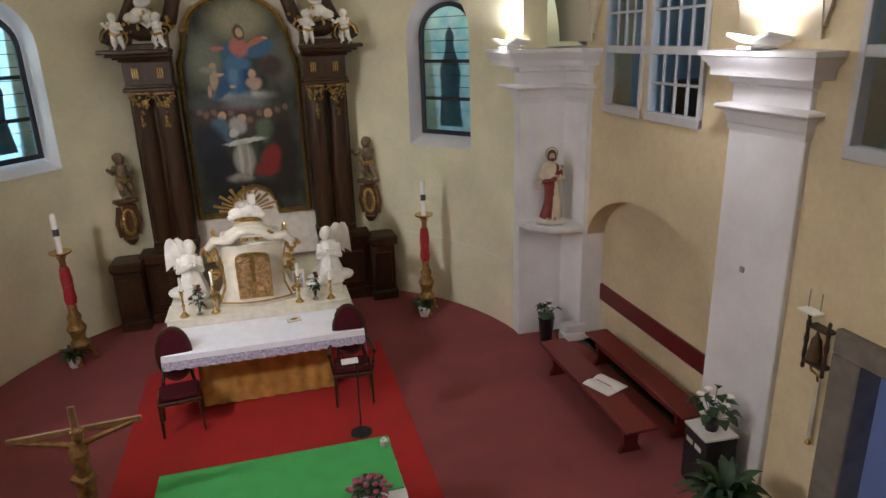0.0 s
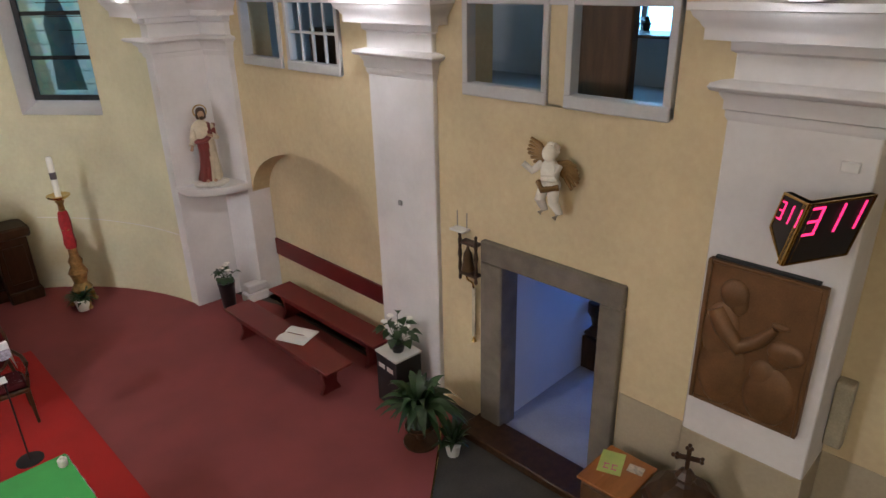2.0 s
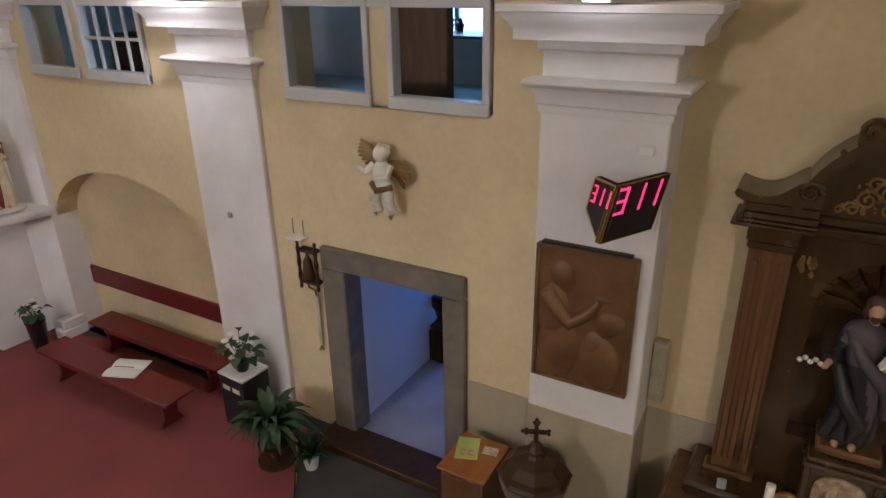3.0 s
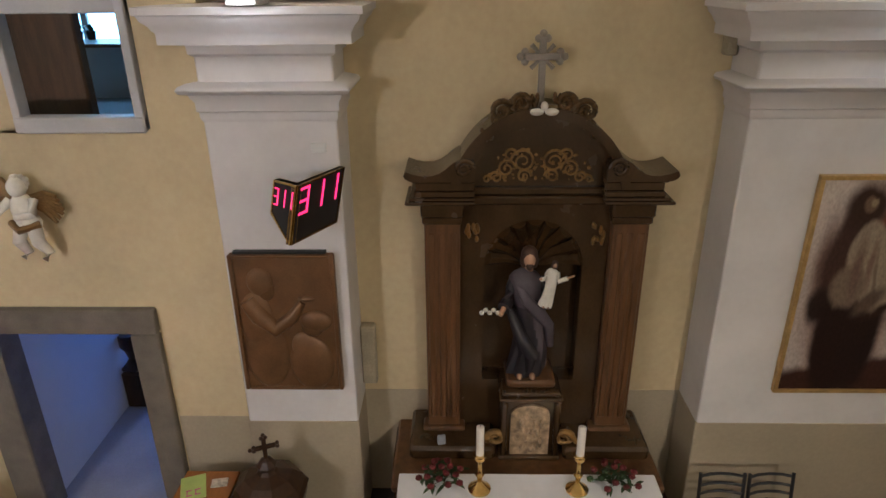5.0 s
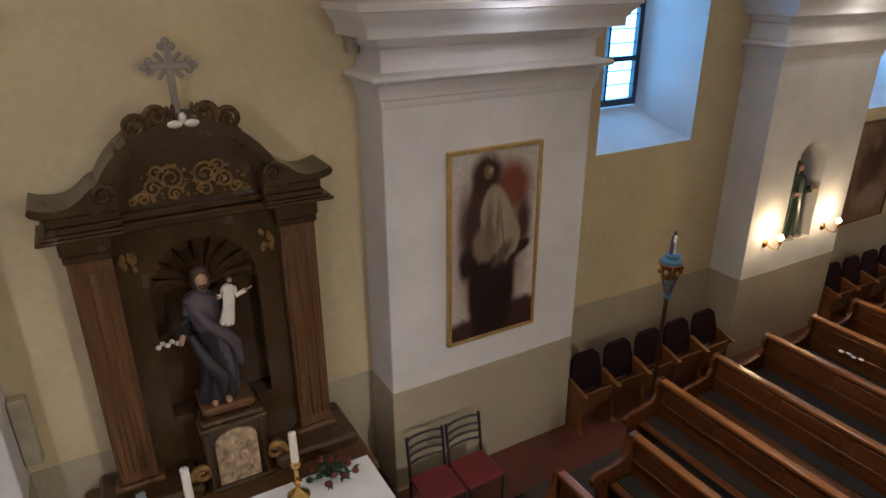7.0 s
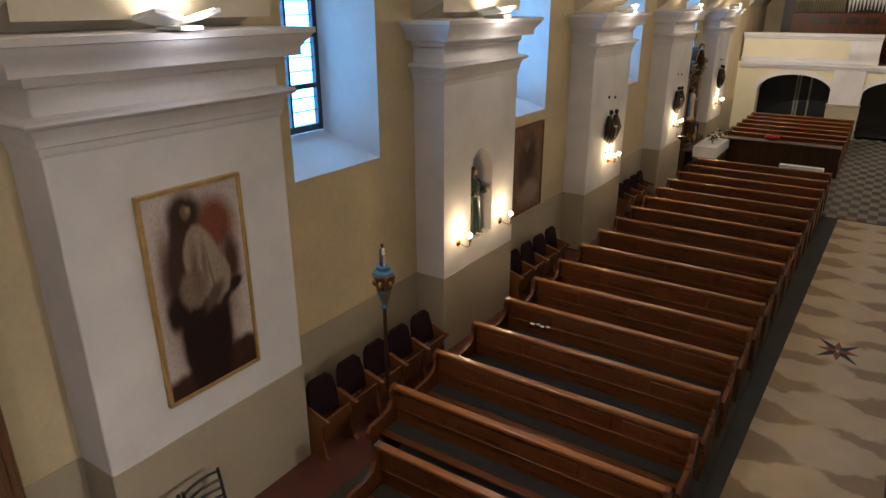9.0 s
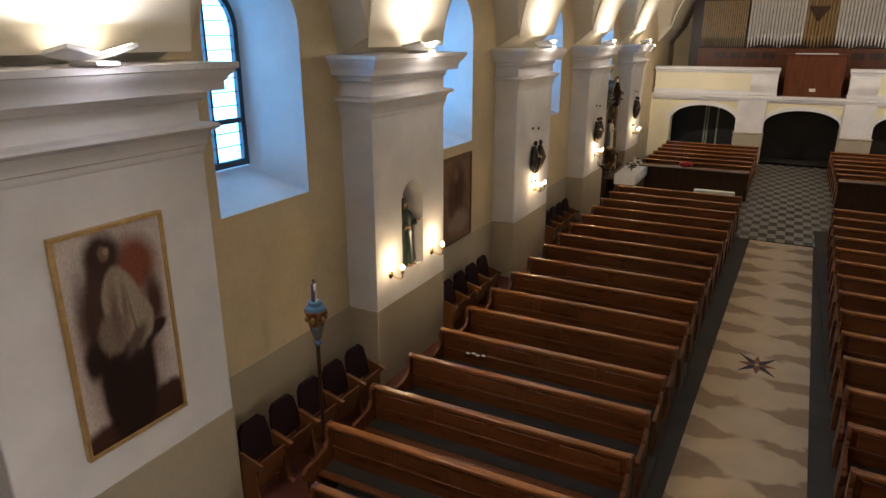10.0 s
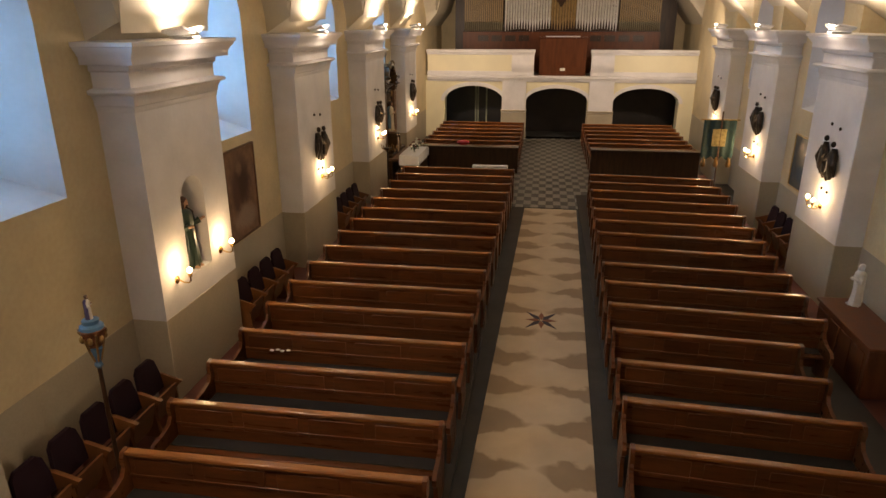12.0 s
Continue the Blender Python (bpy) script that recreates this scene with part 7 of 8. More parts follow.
# ---- side chapel altar ----
def side_altar(yc, wall_x, scale=1.0, table=True):
    """A walnut side altar against the wall; local -x leads into the church."""
    al = thing("side_altar", "dark walnut baroque side altar with a shell niche", "altar", (wall_x, yc, 0), 0, "side altars")
    q = scale
    # back wall of the altar with an arched niche
    g = Geo()
    fn = lambda u, d, z: (-0.24 * q + d, u, z)
    ni = arch_profile(0, 0.41 * q, 1.50 * q, 2.62 * q, 0.42 * q, 16)
    arch_wall(g, fn, -0.90 * q, 0.90 * q, 0.95 * q, 3.26 * q, ni, ni, 0.22 * q, back=False)
    g.box(-0.03 * q, -0.005 * q, -0.90 * q, 0.90 * q, 0.95 * q, 3.26 * q)
    part("back_wall", g, ALTARWOOD, al, smooth=False)
    g = Geo()
    for k in range(9):
        a = math.pi * (k + 0.5) / 9
        g.tube([(-0.08 * q, 0, 2.56 * q), (-0.11 * q, 0.22 * q * math.cos(a), (2.60 + 0.24 * math.sin(a)) * q), (-0.235 * q, 0.40 * q * math.cos(a), (2.63 + 0.41 * math.sin(a)) * q)],
               [0.02 * q, 0.045 * q, 0.065 * q], 8)
    part("shell", g, ALTARWOOD, al, "carved shell in the niche head")
    for s in (-1, 1):
        g = Geo()
        y = s * 0.755 * q
        g.box(-0.36 * q, -0.20 * q, y - 0.19 * q, y + 0.19 * q, 0.92 * q, 1.06 * q, 0.015)
        part("pilaster_base", g, BROWNWOOD, al)
        g = Geo()
        g.box(-0.33 * q, -0.20 * q, y - 0.145 * q, y + 0.145 * q, 1.06 * q, 3.04 * q, 0.01)
        pil = part("pilaster", g, BROWNWOOD, al)
        for k in range(3):
            yy = y + (k - 1) * 0.09 * q
            g = Geo()
            g.box(-0.345 * q, -0.32 * q, yy - 0.03 * q, yy + 0.03 * q, 1.16 * q, 2.96 * q, 0.012)
            part("fluting_strip", g, BROWNWOOD, pil)
        g = Geo()
        g.box(-0.36 * q, -0.20 * q, y - 0.16 * q, y + 0.16 * q, 3.04 * q, 3.10 * q, 0.012)
        g.box(-0.38 * q, -0.20 * q, y - 0.17 * q, y + 0.17 * q, 3.10 * q, 3.235 * q, 0.015)
        part("capital", g, ALTARWOOD, al)
        # swept cornice end with volute
        g = Geo()
        for o, z0, z1, dep in ((1.04, 3.235, 3.262, 0.46), (1.01, 3.262, 3.285, 0.44), (0.97, 3.285, 3.33, 0.41), (0.96, 3.33, 3.40, 0.39), (0.985, 3.40, 3.425, 0.41)):
            g.box(-dep * q, -0.02 * q, *sorted((s * 0.50 * q, s * o * q)), z0 * q, z1 * q, 0.008)
        out = [(0.50, 3.425), (0.99, 3.425), (1.03, 3.445), (1.045, 3.47), (1.03, 3.505), (0.97, 3.482), (0.90, 3.468), (0.83, 3.47), (0.77, 3.49), (0.72, 3.525), (0.67, 3.57), (0.62, 3.60), (0.56, 3.60), (0.51, 3.575), (0.50, 3.55)]
        g.prism([(s * u * q, z * q) for u, z in out], lambda u, z, d: (d, u, z), -0.45 * q, -0.02 * q)
        part("cornice_end", g, ALTARWOOD, al)
        g = Geo()
        scroll(g, (-0.455 * q, s * 0.585 * q, 3.53 * q), 0.07 * q, 1.6, -s, 0.024 * q, "yz")
        part("volute", g, ALTARWOOD, al)
        g = Geo()
        gilt_spray(g, (-0.25 * q, s * 0.515 * q, 2.93 * q), 0.05 * q, 0.09 * q, 5 + s, "yz", 9)
        part("gilt_ornament", g, GILTOLD, al, "small gilt ornament")
    g = Geo()
    g.box(-0.34 * q, -0.02 * q, -0.60 * q, 0.60 * q, 3.20 * q, 3.27 * q, 0.012)
    g.box(-0.30 * q, -0.02 * q, -0.62 * q, 0.62 * q, 3.27 * q, 3.33 * q, 0.012)
    part("architrave", g, ALTARWOOD, al)
    # round pediment: field and thick curved moulding
    g = Geo()
    arc = [(0.63 * q * math.cos(math.pi * i / 20), (3.22 + 0.66 * math.sin(math.pi * i / 20)) * q) for i in range(21)]
    g.prism([(-0.63 * q, 3.20 * q)] + arc[::-1] + [(0.63 * q, 3.20 * q)], lambda u, z, d: (d, u, z), -0.24 * q, -0.02 * q)
    part("pediment_field", g, ALTARWOOD, al)
    for r0, r1, d0 in ((0.57, 0.64, -0.34), (0.64, 0.71, -0.43)):
        g = Geo()
        a1 = [(r1 * q * math.cos(radians(12 + 156 * i / 24)), (3.20 + 1.10 * r1 * math.sin(radians(12 + 156 * i / 24))) * q) for i in range(25)]
        a0 = [(r0 * q * math.cos(radians(12 + 156 * i / 24)), (3.20 + 1.10 * r0 * math.sin(radians(12 + 156 * i / 24))) * q) for i in range(25)]
        g.prism(a1 + a0[::-1], lambda u, z, d: (d, u, z), d0 * q, -0.02 * q)
        part("pediment_moulding", g, ALTARWOOD, al)
    g = Geo()
    for s in (-1, 1):
        for yy, zz, rr, tn, fl in ((0.12, 3.53, 0.10, 1.8, 1), (0.25, 3.47, 0.075, 1.6, -1), (0.11, 3.41, 0.06, 1.4, -1), (0.33, 3.40, 0.05, 1.4, 1), (0.22, 3.58, 0.055, 1.3, -1), (0.40, 3.385, 0.035, 1.2, -1)):
            scroll(g, (-0.25 * q, s * yy * q, zz * q), rr * q, tn, fl * s, 0.012 * q, "yz")
        rr = random.Random(8 + s)
        for k in range(34):
            a = rr.uniform(0.01, 0.44)
            z = 3.37 + rr.random() * 0.27 * math.sqrt(max(0.0, 1 - (a / 0.46) ** 2))
            g.ball((-0.245 * q, s * a * q, z * q), 0.010 * q, rr.uniform(0.007, 0.02) * q, rr.uniform(0.007, 0.02) * q, 6, 5)
    part("gilt_scrollwork", g, GILTOLD, al, "gilt scrollwork in the pediment")
    g = Geo()
    for s in (-1, 1):
        for k in range(6):
            gilt_spray(g, (-0.40 * q, s * (0.09 + 0.065 * k) * q, (4.03 - 0.010 * k * k) * q), 0.04 * q, 0.03 * q, 25 + k + 7 * s, "yz", 7)
        scroll(g, (-0.41 * q, s * 0.16 * q, 4.01 * q), 0.07 * q, 1.5, s, 0.026 * q, "yz")
        scroll(g, (-0.41 * q, s * 0.31 * q, 3.95 * q), 0.085 * q, 1.6, -s, 0.026 * q, "yz")
    part("gilt_crest", g, mat("dull brown gilding", (0.11, 0.062, 0.022), 0.38, metal=0.5, vary=0.6, scale=24, bump=0.3), al, "brown gilt foliage crest")
    g = Geo()
    for s in (-1, 1):
        g.ball((-0.43 * q, s * 0.055 * q, 3.95 * q), 0.03 * q, 0.055 * q, 0.028 * q, 10, 6)
    g.ball((-0.43 * q, 0, 3.99 * q), 0.03 * q, 0.028 * q, 0.036 * q, 10, 6)
    part("cherub_crest", g, WHITEST, al, "small white crest")
    # cross on top
    g = Geo()
    g.box(-0.20 * q, -0.16 * q, -0.026 * q, 0.026 * q, 3.95 * q, 4.45 * q, 0.005)
    g.box(-0.206 * q, -0.154 * q, -0.13 * q, 0.13 * q, 4.285 * q, 4.335 * q, 0.005)
    for y, z, dy, dz in ((-0.13, 4.31, -1, 0), (0.13, 4.31, 1, 0), (0, 4.44, 0, 1)):
        for a, b in ((0.034, 0), (0.0, 0.034), (0.0, -0.034)):
            g.ball((-0.18 * q, (y + a * dy + b * dz) * q, (z + a * dz + b * dy) * q), 0.022 * q, 0.030 * q, 0.030 * q, 10, 6)
    for sy in (-1, 1):
        for sz in (-1, 1):
            g.tube([(-0.18 * q, sy * 0.02 * q, (4.31 + sz * 0.02) * q), (-0.18 * q, sy * 0.085 * q, (4.31 + sz * 0.085) * q)], [0.012 * q, 0.020 * q], 6)
    part("cross", g, mat("grey painted cross", (0.30, 0.26, 0.22), 0.5, vary=0.2, bump=0.1), al, "grey trefoil cross")
    # gradine, tabernacle
    g = Geo()
    g.box(-0.60 * q, 0, -1.14 * q, 1.22 * q, 0.0, 0.80 * q, 0.015)
    part("base", g, ALTARWOOD, al)
    g = Geo()
    g.box(-0.92 * q, -0.0, -1.12 * q, 1.20 * q, 0.80 * q, 0.88 * q, 0.02)
    part("shelf", g, BROWNWOOD, al)
    for s in (-1, 1):
        g = Geo()
        g.box(-0.60 * q, -0.02, *sorted((s * 0.30 * q, s * 1.06 * q)), 0.88 * q, 1.02 * q, 0.03)
        part("plinth", g, ALTARWOOD, al)
    g = Geo()
    g.box(-0.60 * q, -0.2 * q, -0.27 * q, 0.27 * q, 0.88 * q, 0.93 * q, 0.015)
    g.box(-0.54 * q, -0.2 * q, -0.25 * q, 0.25 * q, 0.93 * q, 1.50 * q, 0.02)
    g.box(-0.60 * q, -0.2 * q, -0.255 * q, -0.20 * q, 0.93 * q, 1.50 * q, 0.015)
    g.box(-0.60 * q, -0.2 * q, 0.20 * q, 0.255 * q, 0.93 * q, 1.50 * q, 0.015)
    g.box(-0.60 * q, -0.2 * q, -0.27 * q, 0.27 * q, 1.50 * q, 1.54 * q, 0.012)
    g.box(-0.57 * q, -0.2 * q, -0.25 * q, 0.25 * q, 1.54 * q, 1.58 * q, 0.012)
    part("tabernacle", g, ALTARWOOD, al)
    g = Geo()
    out = [(-0.17 * q, 0.90 * q), (0.17 * q, 0.90 * q)] + [(0.17 * q * math.cos(math.pi * i / 12), (1.35 + 0.10 * math.sin(math.pi * i / 12)) * q) for i in range(13)]
    g.prism(out, lambda u, z, d: (d, u, z), -0.565 * q, -0.54 * q)
    gilt_spray(g, (-0.565 * q, 0, 1.17 * q), 0.11 * q, 0.17 * q, 44, "yz", 26)
    part("tabernacle_door", g, mat("ivory and gilt relief", (0.42, 0.30, 0.19), 0.45, vary=0.6, scale=14, bump=0.4), al, "ivory and gilt relief door")
    for s in (-1, 1):
        g = Geo()
        scroll(g, (-0.58 * q, s * 0.30 * q, 1.12 * q), 0.08 * q, 1.4, s, 0.03 * q, "yz")
        scroll(g, (-0.52 * q, s * 0.38 * q, 1.02 * q), 0.06 * q, 1.3, -s, 0.025 * q, "yz")
        part("side_scroll", g, GILTOLD, al, "worn gilt scroll")
    g = Geo()
    g.box(-0.50 * q, -0.12 * q, -0.21 * q, 0.21 * q, 1.58 * q, 1.655 * q, 0.02)
    part("statue_plinth", g, BROWNWOOD, al)
    return al


side_altar(-0.645, BACK)
# statue with child in the niche: one plain mesh
def joseph_paint(u, z):
    """Grey mantle over the chest and down one side, black brown robe on the other."""
    return 3 if z > 0.56 or u > 0.02 + 0.22 * (0.56 - z) else 0


g = figure(1.16, arms=((-0.21, -0.15, 0.56), (0.10, -0.15, 0.64)), lobes=6, paint=joseph_paint, cloak=False, sway=0.035)
g.slot = 3
g.tube([(-0.13, -0.02, 0.92), (-0.02, -0.12, 0.74), (0.10, -0.13, 0.62), (0.19, -0.05, 0.48), (0.22, -0.02, 0.26)], [0.035, 0.05, 0.055, 0.05, 0.03], 10)
g.slot = 0
g.tube([(-0.15, -0.04, 0.62), (-0.06, -0.14, 0.40), (0.05, -0.15, 0.22), (0.02, -0.12, 0.06)], [0.04, 0.06, 0.06, 0.03], 10)
child = figure(0.40, arms=((-0.26, -0.12, 0.62), (0.42, -0.1, 0.80)), cloak=False, seg=24)
child.s = [{0: 5, 1: 1, 2: 2, 3: 5}.get(i, 5) for i in child.s]
g.join(child, pose(0.13, -0.17, 0.72, 0, 10, 0))
g.slot = 5
for k in range(5):
    g.ball((-0.27 - 0.035 * k, -0.17 + 0.02 * (k % 2), 0.655 + 0.014 * (k % 2)), 0.022, 0.024, 0.018, 8, 6)
st = part("statue", g, [BLACKROBE, SKIN, HAIR, GREYROBE, GOLD, WHITEST])
st.matrix_basis = pose(4.87, -0.60, 1.665, 0, 0, -90) @ Matrix.Diagonal((0.95, 0.95, 1.0, 1))
tagged(st, "painted statue in dark robes holding a small white figure", "statue")
# altar table with cloth
tb = thing("chapel_table", "altar table before the side altar", "table", (4.02, -0.59, 0), 0)
g = Geo()
g.box(-0.24, 0.26, -1.0, 1.0, 0.0, 0.94, 0.01)
part("block", g, BROWNWOOD, tb)
g = Geo()
g.box(-0.28, 0.28, -1.05, 1.05, 0.94, 0.985, 0.008)
part("tabletop", g, BROWNWOOD, tb)
g = Geo()
g.box(-0.30, 0.29, -1.07, 1.07, 0.986, 0.998, 0.004)
n = 24
v = [(-0.302 - 0.006 * math.sin(i * 1.4), -1.07 + 2.14 * i / n, z) for i in range(n + 1) for z in (0.995, 0.65)]
g.add(v, [(2 * i, 2 * i + 1, 2 * i + 3, 2 * i + 2) for i in range(n)])
for s in (-1, 1):
    g.add([(-0.30, s * 1.072, 0.995), (0.29, s * 1.072, 0.995), (0.29, s * 1.085, 0.66), (-0.30, s * 1.085, 0.66)], [(0, 1, 2, 3)])
ob = tagged(part("altar_cloth", g, LINEN), "white linen cloth on the side altar table", "cloth")
ob.matrix_basis = pose(4.02, -0.59, 0)
for y in (-0.19, -0.985):
    candlestick((4.13, y, 1.0), 0.36, 0.27, "candlesticks on the side altar", 0.075)
bouquet((4.19, 0.12, 1.0), 16, 0.19, 0.16, 51, "dark red flowers with green leaves on the side altar", 0.8, False, (REDFL, LEAF), 0.026)
bouquet((4.20, -1.30, 1.0), 16, 0.21, 0.13, 52, "dark red flowers with green leaves on the side altar", 0.8, False, (REDFL, LEAF), 0.026)
g = Geo()
g.box(-0.02, 0.02, -0.035, 0.035, 0, 0.09, 0.008)
ob = tagged(part("small_clock", g, mat("grey plastic case", (0.3, 0.33, 0.36), 0.4)), "small grey device standing on the side altar plinth", "device")
ob.matrix_basis = pose(4.66, 0.13, 1.02, 0, 0, 10)

# bronze relief
RELIEF = mat("brown patinated relief", (0.17, 0.085, 0.035), 0.42, metal=0.25, vary=0.25, scale=5, fine=70, bump=0.15)
rl = thing("relief_panel", "brown bronze relief panel with two rounded shapes on the pier", "relief", (FACE, 1.385, 1.60), 0)
g = Geo()
g.box(-0.055, -0.004, -0.42, 0.42, 0.0, 1.26, 0.008)
part("plate", g, RELIEF, rl)
for a, b, c, d in ((-0.42, -0.385, 0.0, 1.26), (0.385, 0.42, 0.0, 1.26), (-0.384, 0.384, 0.0, 0.03), (-0.384, 0.384, 1.23, 1.26)):
    g = Geo()
    g.box(-0.075, -0.05, a, b, c, d, 0.006)
    part("rim", g, RELIEF, rl)
x = -0.052
g = Geo()
g.ball((x, 0.19, 1.02), 0.040, 0.11, 0.125, 20, 12)
g.ball((x, 0.15, 0.95), 0.026, 0.075, 0.10, 16, 10)
g.ball((x, 0.25, 0.66), 0.042, 0.145, 0.27, 20, 12)
g.ball((x, 0.20, 0.34), 0.038, 0.19, 0.32, 20, 12)
g.tube([(x + 0.005, 0.31, 0.86), (x - 0.008, 0.22, 0.72), (x - 0.010, 0.09, 0.60), (x - 0.006, -0.04, 0.70), (x - 0.004, -0.14, 0.84)], [0.075, 0.085, 0.075, 0.055, 0.03], 14)
g.ball((x, -0.17, 0.87), 0.030, 0.07, 0.030, 14, 8)
part("standing_shape", g, RELIEF, rl)
g = Geo()
g.ball((x, -0.235, 0.665), 0.042, 0.135, 0.10, 20, 12)
g.ball((x, -0.20, 0.60), 0.030, 0.09, 0.08, 16, 10)
g.ball((x, -0.11, 0.42), 0.040, 0.10, 0.14, 20, 12)
g.ball((x, -0.17, 0.26), 0.046, 0.19, 0.26, 20, 12)
part("kneeling_shape", g, RELIEF, rl)
g = Geo()
g.box(-0.05, -0.004, -0.36, 0.38, 1.262, 1.285, 0.004)
part("top_strip", g, BLACK, rl, "black strip along the top edge")

# hymn number display: two lit panels in a V
LED = glow("lit red digit", (1.0, 0.03, 0.16), 2.2)
hd = thing("number_display", "black V-shaped number display with red lit digits in a brass rim", "display", (4.20, 1.074, 3.135), 0)
SEG = {"3": "abcdg", "1": "bc"}


def digit(geo, ch, u0, v0, w, h, t, fn):
    bars = {"a": (0, w, h - t, h), "b": (w - t, w, h / 2, h), "c": (w - t, w, 0, h / 2), "d": (0, w, 0, t), "g": (0, w, h / 2 - t / 2, h / 2 + t / 2)}
    for s in SEG[ch]:
        a, b, c, d = bars[s]
        a, b, c, d = a + 0.003, b - 0.003, c + 0.003, d - 0.003
        geo.add([fn(u0 + u, v0 + v, k) for k in (0, 0.004) for u, v in ((a, c), (b, c), (b, d), (a, d))],
                [(0, 1, 2, 3), (4, 5, 6, 7), (0, 1, 5, 4), (1, 2, 6, 5), (2, 3, 7, 6), (3, 0, 4, 7)])


for end, lead in (((0.46, -0.245), True), ((0.14, 0.19), False)):
    d = Vector((end[0], end[1], 0))
    L = d.length
    d.normalize()
    nrm = Vector((d.y, -d.x, 0)) if d.y < 0 else Vector((-d.y, d.x, 0))
    fn = lambda u, v, k, d=d, nrm=nrm: tuple(d * u + nrm * k + Vector((0.0, 0.09 * (1 - v / 0.44), v)))
    out = [(0, 0), (L, 0.0 if lead else 0.19), (L, 0.44), (0, 0.44)]
    g = Geo()
    g.prism(out, lambda u, v, k: fn(u, v, k), -0.04, 0.0)
    pn = part("panel", g, BLACK, hd)
    mid = (L / 2, 0.25)
    inner = [(u + (0.012 if u < mid[0] else -0.012), v + (0.014 if v < mid[1] else -0.014)) for u, v in out]
    for k in range(4):
        g = Geo()
        m = (k + 1) % 4
        g.prism([out[k], out[m], inner[m], inner[k]], lambda u, v, k: fn(u, v, k), -0.045, 0.010)
        part("rim", g, BRASS, pn, "brass rim", smooth=False)
    for k, ch in enumerate("311"):
        g = Geo()
        w = L * 0.20
        u = L * (0.07 + 0.315 * k)
        digit(g, ch, u, 0.205 if lead else 0.26, w, 0.205 if lead else 0.13, 0.022 if lead else 0.014, (lambda a, b, c: fn(a, b, c + 0.003)) if lead else (lambda a, b, c, L=L: fn(L - a, b, c + 0.003)))
        part("digit", g, LED, pn, "glowing red digit")
g = Geo()
g.tube([(0.12, 0.02, 0.25), (0.52, 0.02, 0.30)], 0.015, 8)
part("wall_arm", g, BLACK, hd)
for nm, y, z in (("cable_box", 1.02, 3.70),):
    g = Geo()
    g.box(FACE - 0.03, FACE + 0.002, y - 0.06, y + 0.05, z - 0.03, z + 0.04, 0.005)
    tagged(part(nm, g, PLASTICW), "small white cable box on the pier", "box")
g = Geo()
g.box(5.08, 5.195, 0.735, 0.865, 1.36, 1.96, 0.012)
tagged(part("loudspeaker", g, mat("cream speaker", (0.45, 0.40, 0.30), 0.6)), "slim cream column loudspeaker beside the pier", "speaker")
g = Geo()
g.box(5.08, 5.195, -2.11, -2.02, 4.30, 4.50, 0.012)
tagged(part("loudspeaker", g, mat("cream box paint", (0.42, 0.36, 0.25), 0.6)), "small cream box high in the chapel corner", "speaker")


# ---- pictures ----
FRAMEGOLD = mat("pale gold frame", (0.55, 0.36, 0.14), 0.38, metal=0.45, vary=0.2, scale=10, bump=0.08)


def framed(name, x, y0, y1, z0, z1, wood, image, label, sign=1, rim=0.035):
    f = thing(name, label, "painting", (x, (y0 + y1) / 2, (z0 + z1) / 2), 0)
    w, h = abs(y1 - y0) / 2, (z1 - z0) / 2
    for a, b, c, d in ((-w, w, -h, -h + rim), (-w, w, h - rim, h), (-w, -w + rim, -h + rim, h - rim), (w - rim, w, -h + rim, h - rim)):
        g = Geo()
        g.box(*sorted((-sign * 0.055, -sign * 0.003)), a, b, c, d, 0.004)
        part("frame", g, wood, f)
    # the canvas runs from the viewer's left to right
    uv_panel("canvas", lambda u, v: (-sign * 0.035, sign * (w - rim / 2) - sign * u, -h + rim / 2 + v), 2 * w - rim, 2 * h - rim, image, f)
    return f


shade = [(0.47, 0.46, 0.38, 0.44, (0.26, 0.165, 0.135), 0.45), (0.70, 0.80, 0.20, 0.125, (0.20, 0.06, 0.032), 0.45), (0.83, 0.60, 0.09, 0.13, (0.075, 0.032, 0.022), 0.6),
         (0.5, 0.03, 0.7, 0.10, (0.05, 0.02, 0.013), 0.25), (0.86, 0.12, 0.22, 0.06, (0.055, 0.022, 0.015), 0.4), (0.16, 0.62, 0.06, 0.16, (0.16, 0.10, 0.08), 0.8)]
robe = [(0.40, 0.88, 0.165, 0.095, (0.045, 0.022, 0.015), 0.35), (0.33, 0.78, 0.10, 0.10, (0.045, 0.022, 0.015), 0.4), (0.30, 0.60, 0.15, 0.21, (0.06, 0.028, 0.021), 0.3), (0.20, 0.43, 0.10, 0.085, (0.022, 0.011, 0.009), 0.4),
        (0.48, 0.28, 0.275, 0.35, (0.020, 0.009, 0.007), 0.14), (0.84, 0.475, 0.09, 0.032, (0.03, 0.013, 0.010), 0.4, 12), (0.70, 0.43, 0.16, 0.045, (0.03, 0.014, 0.010), 0.35, 20)]
